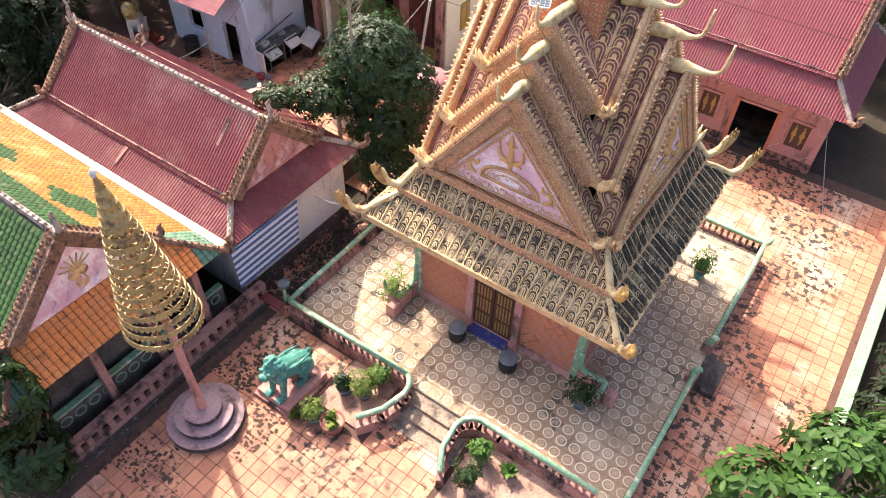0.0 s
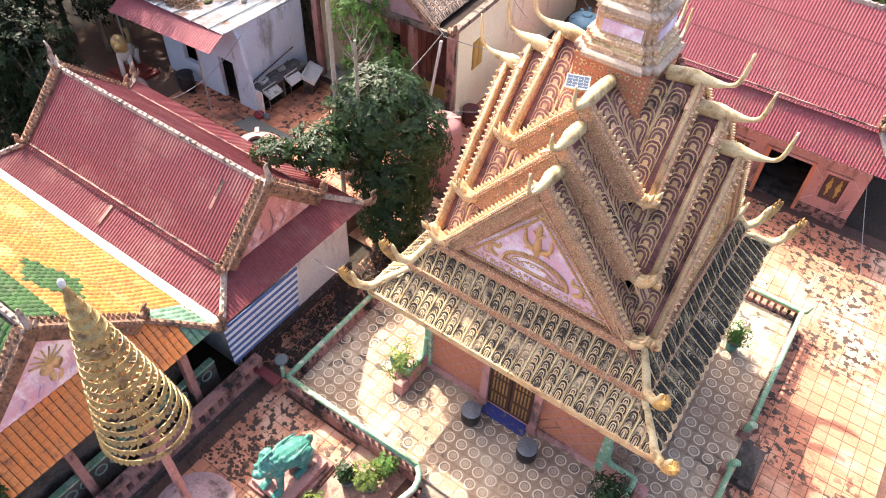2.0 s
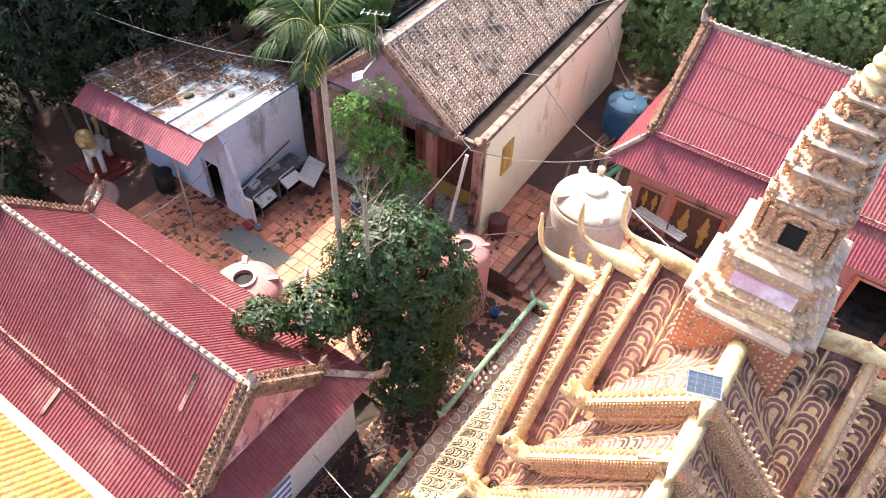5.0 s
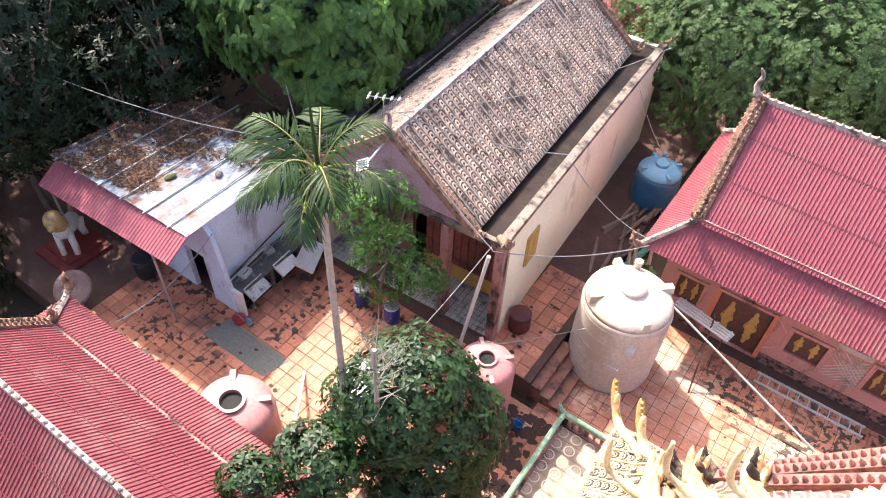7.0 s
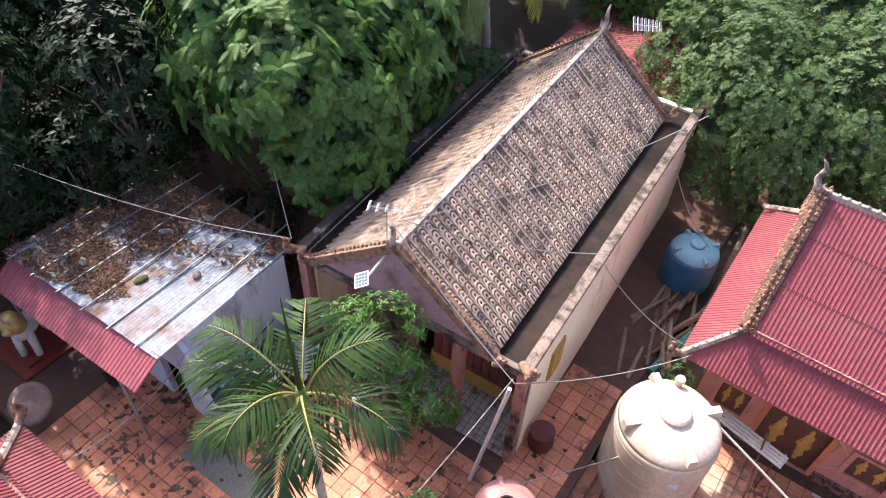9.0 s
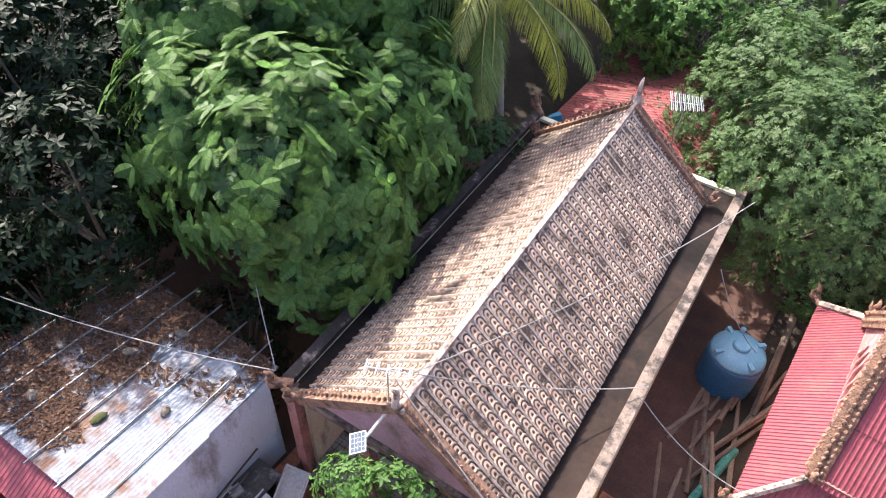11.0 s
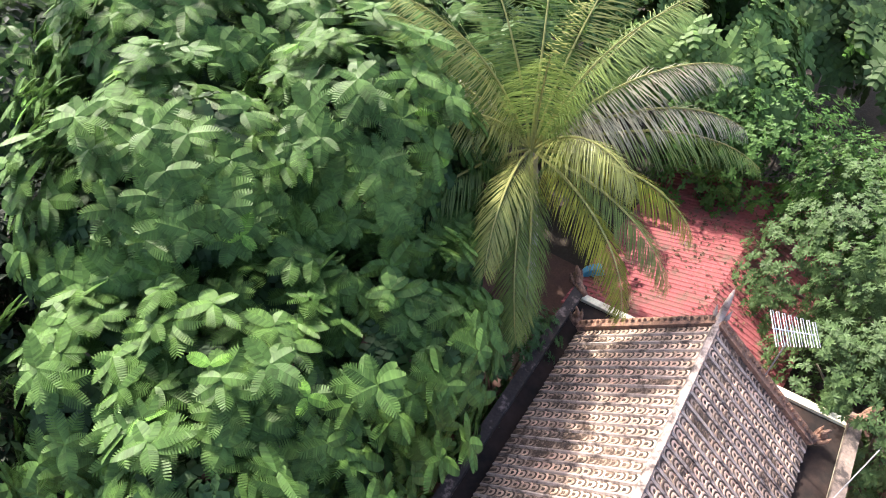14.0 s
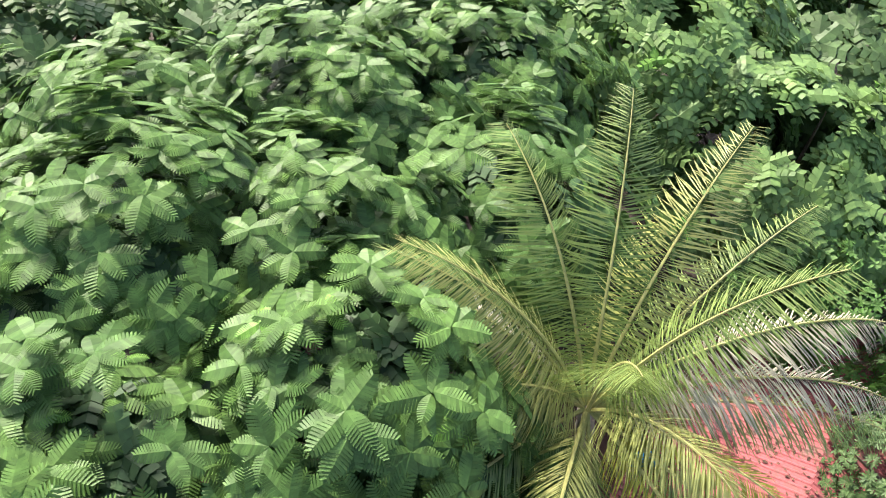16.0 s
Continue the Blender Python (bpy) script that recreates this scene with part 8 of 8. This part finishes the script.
def palm(nm, label, base, crown, fronds, leaf_len, seed, trunk_r, pairs, width, hang, leaf, rib, bow=.18):
    """A palm: a ringed trunk and fronds given by bearing, rise, droop, length and leaf material."""
    rng = np.random.default_rng(seed)
    t = thing(nm, label, "palm tree", at=base)
    c = Vector(crown) - Vector(base[:3])
    g = Geo()
    k = 46
    pts = [Vector((0, 0, 0)).lerp(c, i / k) + Vector((math.sin(i / k * 3.14) * bow, math.sin(i / k * 3.14) * bow * .5, 0)) for i in range(k + 1)]
    g.tube(pts, [trunk_r * (1.25 - .40 * i / k) * (1.07 if i % 2 else .95) for i in range(k + 1)], 10)
    part("trunk", g, M_BARK_PALE, t, "pale ringed palm trunk", True)
    top = pts[-1]
    tmpl = (np.array([(0, 0, 0), (.25, width, .0), (.65, width * .8, -.06), (1, 0, -.22), (.65, -width * .8, -.06), (.25, -width, 0)]), [(0, 1, 5), (1, 2, 4, 5), (2, 3, 4)])
    for az, el, droop, L, mat_ in fronds:
        az, e = radians(az + rng.normal() * 4), radians(el)
        h = Vector((math.cos(az), math.sin(az), 0))
        side0 = Vector((-h.y, h.x, 0)) * rng.normal() * .12
        spine, tang = [], []
        p = top + h * .06
        m = 18
        for j in range(m + 1):
            spine.append(p.copy())
            d = (h * math.cos(e) + Vector((0, 0, math.sin(e))) + side0 * (j / m)).normalized()
            tang.append(d)
            p = p + d * (L / m)
            e -= radians(droop) * (0.3 + 1.4 * j / m) / m
        fr = part("frond", Geo().tube(spine, [rib * (1 - .85 * j / m) for j in range(m + 1)], 5), M_RIB, t, "arching palm frond")
        P, D, U, S = [], [], [], []
        for j in range(pairs):
            s = .12 + .88 * (j + .5) / pairs
            a = min(m - 1, int(s * m))
            b = spine[a].lerp(spine[a + 1], s * m - a)
            d = tang[a]
            side = d.cross(Vector((0, 0, 1)))
            side = side.normalized() if side.length > .05 else Vector((-h.y, h.x, 0))
            upv = side.cross(d).normalized()
            ll = leaf_len * (math.sin(math.pi * (.14 + .80 * s)) ** .6)
            for sg in (-1, 1):
                P.append(b)
                D.append(side * sg + d * (.45 + .8 * s) + upv * .22 + Vector((0, 0, -hang * rng.uniform(.7, 1.3))) + Vector(rng.normal(size=3) * .07))
                U.append(upv + side * sg * .35)
                S.append(ll * rng.uniform(.88, 1.08))
        leaves("leaf_blade", np.array([tuple(x) for x in P]), np.array([tuple(x) for x in D]), np.array([tuple(x) for x in U]), np.array(S), tmpl, mat_ or leaf, fr)
    return t, top


W_, Y_ = L_PALM_PALE, L_PALM_YELLOW
COCONUT = (
    (205, 16, 62, 3.3, L_PALM_OLD), (245, 10, 85, 3.9, None), (278, 25, 115, 3.7, L_PALM_OLD), (290, -20, 55, 4.2, None), (305, -25, 45, 4.0, None), (333, 5, 90, 4.3, Y_), (350, 8, 85, 4.3, None),
    (5, 20, 86, 4.0, Y_), (22, 28, 80, 5.0, None), (38, 40, 80, 4.5, W_), (230, 55, 120, 3.0, L_PALM_OLD), (345, 55, 125, 3.2, L_PALM_OLD), (186, 35, 56, 3.6, W_), (197, 58, 60, 4.3, None),
    (216, 68, 60, 4.4, L_PALM_OLD), (60, 55, 60, 4.7, None), (42, 52, 76, 4.6, W_), (120, 72, 45, 4.9, None), (90, 66, 50, 4.9, L_PALM_OLD), (152, 66, 50, 4.6, None), (300, 82, 50, 3.6, None), (20, 74, 50, 4.4, None))
palm("coconut_palm", "coconut palm with long drooping yellow-green fronds", (-12.0, 25.0, 0), (-12.26, 24.1, 10.0), COCONUT, .92, 51, .17, 130, .013, .95, L_PALM, .04)
ARECA = ((50, 70, 95, 1.4, None), (196, 58, 96, 1.45, None), (210, 34, 84, 1.5, None), (230, 8, 60, 1.35, None), (318, 52, 130, 1.35, None), (296, 0, 70, 1.3, None), (10, 34, 104, 1.5, None), (120, 50, 100, 1.3, None), (262, 58, 135, 1.35, None))
ar, top = palm("areca_palm", "slender areca palm with arching dark green fronds", (-3.75, 6.98, .87), (-3.64, 6.9, 11.92), ARECA, .62, 52, .074, 27, .036, .62, L_ARECA, .02, bow=0)
part("crownshaft", Geo().tube([top - Vector((0, 0, .95)), top - Vector((0, 0, .5)), top + Vector((0, 0, .08))], [.085, .12, .06], 10), surface("green_crownshaft", (.16, .24, .07), (.12, .19, .05), .45, scale=4), ar, "smooth green crownshaft", True)
part("spear_leaf", Geo().tube([top, top + Vector((-.02, 0, .7)), top + Vector((-.06, .02, 1.7))], [.045, .03, .006], 6), L_ARECA, ar)
g = Geo()
for i in range(40):
    u = Vector((math.cos(i * 2.4) * .16 * (i % 5) / 4 - .12, math.sin(i * 2.4) * .16 * (i % 5) / 4 - .2, -.75 - .012 * i))
    ball(g, tuple(top + u), (.035, .035, .045), 6)
tagged(part("fruit_cluster", g, surface("yellow_green_fruit", (.42, .44, .10), (.34, .38, .08), .6, scale=8), ar, "bunch of yellow-green betel nuts", True), kind="stuff")


# ---- potted plants ----
L_GARDEN = leaf_mat("yellow_green_garden_leaf", (.24, .30, .07), (.12, .19, .05), 5)


def potted(label, x, y, z, r, h, pm, kind, size, seed, mat_):
    rng = np.random.default_rng(seed)
    t = thing("potted_plant", label, "potted plant", at=(x, y, z))
    part("pot", Geo().lathe([(r * .7, -.01), (r * .9, h * .6), (r * 1.05, h), (r * .92, h), (r * .85, h - .05)], 20), pm, t, smooth=True)
    part("soil", Geo().lathe([(r * .8, h - .08), (r * .86, h - .05), (r * .1, h - .04)], 14), M_SOIL, t)
    n = 26 if kind == "rosette" else 90
    u = rng.normal(size=(n, 3))
    u /= np.linalg.norm(u, axis=1, keepdims=True)
    u[:, 2] = abs(u[:, 2]) + .25
    if kind == "rosette":
        p = np.zeros((n, 3)) + (0, 0, h)
        leaves("foliage", p, u, np.repeat([[0., 0, 1]], n, 0) + rng.normal(0, .3, (n, 3)), np.full(n, size) * rng.uniform(.6, 1, n), OVAL, mat_, t)
    else:
        p = u * size * rng.uniform(.3, 1.15, (n, 1)) * (1, 1, 1.25) + (0, 0, h + size * .3)
        a, d, up, s = rosettes(rng, p, u / np.linalg.norm(u, axis=1, keepdims=True), 5, .14)
        leaves("foliage", a, d, up, s, OVAL, mat_, t)
        for i in range(4):
            part("stem", Geo().tube([(0, 0, h - .05), tuple(p[i * 7])], [.02, .008], 5), M_BARK, t)


potted("variegated bushy plant in a pale pot on the terrace", 2.55, 2.35, .395, .22, .36, M_POT_W, "bush", .62, 1, leaf_mat("variegated_leaf", (.36, .40, .14), (.16, .26, .06), 6))
potted("bushy green plant in a dark pot by the shrine corner", 9.55, 2.4, .395, .2, .36, M_POT_B, "bush", .52, 2, L_JACK)
potted("small leafy plant in a green pot on the terrace", 10.55, 9.6, .395, .22, .4, M_JADE, "bush", .42, 3, L_BRIGHT)
potted("spiky plant in a large terracotta pot", 3.88, -2.36, .005, .36, .44, M_POT, "rosette", .42, 4, L_GARDEN)
potted("broad-leaved plant in a blue-grey pot", 3.22, -2.45, .005, .28, .32, M_POT_B, "bush", .36, 5, L_GARDEN)
potted("leafy plant in a terracotta pot in the garden bed", 3.95, -1.0, .065, .24, .32, M_POT_B, "bush", .48, 6, L_GARDEN)
potted("trailing plant in a dark pot in the garden bed", 3.35, -1.2, .065, .26, .34, M_POT_B, "bush", .26, 7, L_JACK)
potted("climbing plant beside the balustrade", 4.1, -.4, .065, .15, .2, M_POT, "bush", .4, 8, L_BRIGHT)
potted("rosette plant before the statue plinth", 2.78, -2.75, .005, .1, .12, M_POT, "rosette", .36, 9, L_GARDEN)
potted("leafy plant in a grey pot by the steps", 8.0, -.65, .065, .2, .26, M_POT_B, "bush", .35, 10, L_BRIGHT)
potted("leafy plant in a terracotta pot by the steps", 8.1, -1.5, .065, .22, .28, M_POT, "bush", .45, 11, L_JACK)
potted("leafy plant in a terracotta pot inside the balustrade", 8.9, -.6, .065, .18, .24, M_POT, "rosette", .4, 12, L_BRIGHT)
potted("small shrub beside the pink hall", -.45, 18.0, .785, .16, .2, M_POT, "bush", .5, 13, L_BRIGHT)

# ---- pieces: roof scales, glazed tiles, paving tiles ----
for skirt, m in LOOSE_SCALES:
    ob = part("roof_scale", scale_mesh, None, skirt)
    ob.matrix_basis = m
tile_me = {}
for nm, mt in (("teal", M_T_TEAL), ("orange", M_T_ORANGE)):
    g = Geo().add(*TILE)
    tile_me[nm] = g.mesh("glazed_tile")
    tile_me[nm].materials.append(mt)
off = pose(7.8, 4.55, 0)
for m, col in HIP_TILES:
    ob = part("glazed_tile", tile_me[col], None, GT)
    ob.matrix_basis = off @ m

PITCH, HALF = .42, .203


def paving(x0, x1, y0, y1, z, thick, skip):
    """Corners of the paving tiles of an area."""
    out = []
    for i in range(int((x1 - x0) / PITCH)):
        for j in range(int((y1 - y0) / PITCH)):
            x, y = x0 + (i + .5) * PITCH, y0 + (j + .5) * PITCH
            if not skip(x, y):
                out.append((x, y))
    return out


def tile_geo(z0, z1, h=HALF):
    return Geo().box(-h, -h, z0, h, h, z1, taper=.004)


random.seed(3)
front = paving(-1.0, 16.05, -9.4, 18.2, 0, .02, lambda x, y: (-.25 < x < 12.2 and -.2 < y < 12.35) or (2.8 < x < 4.7 and -2.1 < y < 0) or (7.5 < x < 11.5 and -2.7 < y < 0) or (x < -.4 and y < -.2))
near = [q for q in front if -.5 < q[0] < 7.4 and -7.4 < q[1] < -2.0][:300]
nearset = set(near)
me = tile_geo(-.03, 0.0).mesh("paving_tile")
me.materials.append(M_TERRACOTTA)
for x, y in near:
    ob = part("paving_tile", me, None, front_court)
    ob.matrix_basis = pose(x, y, random.uniform(-.003, .003), random.uniform(-.3, .3), random.uniform(-.3, .3), random.uniform(-.4, .4))
g = Geo()
V, F = as_arrays(tile_geo(-.03, 0.0))
# tiles behind the terrace near the big tank get the paler colour
dusty = Geo()
for q in front:
    if q not in nearset:
        (dusty if q[1] > 12.4 and q[0] < 7.5 else g).add(V, F, np.array(pose(q[0], q[1], random.uniform(-.003, .003), random.uniform(-.3, .3), random.uniform(-.3, .3), random.uniform(-.4, .4))))
for q in paving(-3.1, -1.0, .0, 12.3, 0, .02, lambda x, y: x < -1.9 and y < 6.3):
    g.add(V, F, np.array(pose(q[0], q[1], random.uniform(-.003, .003), random.uniform(-.3, .3), random.uniform(-.3, .3), random.uniform(-.4, .4))))
part("paving_tile_field", g, M_TERRACOTTA_J, front_court, "terracotta paving tiles", kind="stuff")
part("paving_tile_field", dusty, M_TERRACOTTA_D, front_court, "paler terracotta paving tiles", kind="stuff")
g = Geo()
V, F = as_arrays(tile_geo(.86, .90))
for q in paving(-14.2, -1.36, 5.7, 17.4, 0, .02, lambda x, y: (x > -3.15 and y < 12.45) or (x < -10.9 and y > 8.9) or (-10.4 < x < -3.3 and y > 12.6)):
    g.add(V, F, np.array(pose(q[0], q[1], random.uniform(-.004, .004), random.uniform(-.4, .4), random.uniform(-.4, .4), random.uniform(-.5, .5))))
part("paving_tile_field", g, M_TERRACOTTA_R, rear_court, "terracotta paving tiles with black mould", kind="stuff")

# ring-patterned cement tiles of the terrace
M_RING = surface("ring_cement_tile", (.37, .255, .17), (.30, .20, .13), .85, scale=1.2, fine=14, bump=.15, dirt=(.42, .335, .24), dirt_amount=.42, dirt_scale=.5, vary=.12, island=True, spots=((.10, .078, .06), 2.2, .36, .55))
N, L = M_RING.node_tree.nodes, M_RING.node_tree.links
geo_n = N.new("ShaderNodeNewGeometry")
PT = .43


def node(kind, **kw):
    x = N.new(kind)
    for a, b in kw.items():
        if a == "operation":
            x.operation = b
    return x


mod = node("ShaderNodeVectorMath", operation="MODULO")
add = node("ShaderNodeVectorMath", operation="ADD")
add.inputs[1].default_value = (40 * PT, 40 * PT, 0)
mod.inputs[1].default_value = (PT, PT, 100)
L.new(geo_n.outputs["Position"], add.inputs[0])
L.new(add.outputs[0], mod.inputs[0])
sub = node("ShaderNodeVectorMath", operation="SUBTRACT")
sub.inputs[1].default_value = (PT / 2, PT / 2, 0)
L.new(mod.outputs[0], sub.inputs[0])
mul = node("ShaderNodeVectorMath", operation="MULTIPLY")
mul.inputs[1].default_value = (1, 1, 0)
L.new(sub.outputs[0], mul.inputs[0])
ln = node("ShaderNodeVectorMath", operation="LENGTH")
L.new(mul.outputs[0], ln.inputs[0])
rp = N.new("ShaderNodeValToRGB")
el = rp.color_ramp
el.interpolation = "LINEAR"
stops = ((0, .1), (.04, .15), (.06, .55), (.085, .5), (.10, .12), (.145, .15), (.16, .5), (.19, .45), (.205, .05), (.30, .05), (.315, 1), (.385, 1), (.40, .05), (1, 0))
while len(el.elements) < len(stops):
    el.elements.new(.5)
for e_, (pos_, val) in zip(el.elements, stops):
    e_.position, e_.color = pos_, (val, val, val, 1)
sc_ = node("ShaderNodeMath", operation="MULTIPLY")
sc_.inputs[1].default_value = 1 / PT
L.new(ln.outputs["Value"], sc_.inputs[0])
L.new(sc_.outputs[0], rp.inputs[0])
wear = N.new("ShaderNodeTexNoise")
wear.inputs["Scale"].default_value, wear.inputs["Detail"].default_value = 1.1, 6
L.new(geo_n.outputs["Position"], wear.inputs["Vector"])
wr = N.new("ShaderNodeMapRange")
wr.inputs["From Min"].default_value, wr.inputs["From Max"].default_value = .30, .50
L.new(wear.outputs["Fac"], wr.inputs["Value"])
fm = node("ShaderNodeMath", operation="MULTIPLY")
L.new(rp.outputs[0], fm.inputs[0])
L.new(wr.outputs[0], fm.inputs[1])
mixr = N.new("ShaderNodeMix")
mixr.data_type = "RGBA"
base_in = N["Principled BSDF"].inputs["Base Color"]
L.new(base_in.links[0].from_socket, mixr.inputs["A"])
mixr.inputs["B"].default_value = (.62, .54, .41, 1)
L.new(fm.outputs[0], mixr.inputs["Factor"])
L.new(mixr.outputs["Result"], base_in)
g = Geo()
me = tile_geo(-.02, .005, .2142).mesh("cement_tile")
me.materials.append(M_RING)
V, F = as_arrays(tile_geo(.365, .392, .2142))
cnt = 0
for i in range(28):
    for j in range(28):
        x, y = (i + .5) * PT, (j + .5) * PT
        if x > 11.9 or y > 12.0 or (abs(x - CX) < 2.95 and abs(y - CY) < 2.95):
            continue
        if y < 3.2 and cnt < 260:
            cnt += 1
            ob = part("cement_tile", me, None, terrace)
            ob.matrix_basis = pose(x, y, .387 + random.uniform(-.002, .002), 0, 0, random.uniform(-.4, .4))
        else:
            g.add(V, F, np.array(pose(x, y, random.uniform(-.002, .002), 0, 0, random.uniform(-.4, .4))))
part("cement_tile_field", g, M_RING, terrace, "ring-patterned cement tiles", kind="stuff")
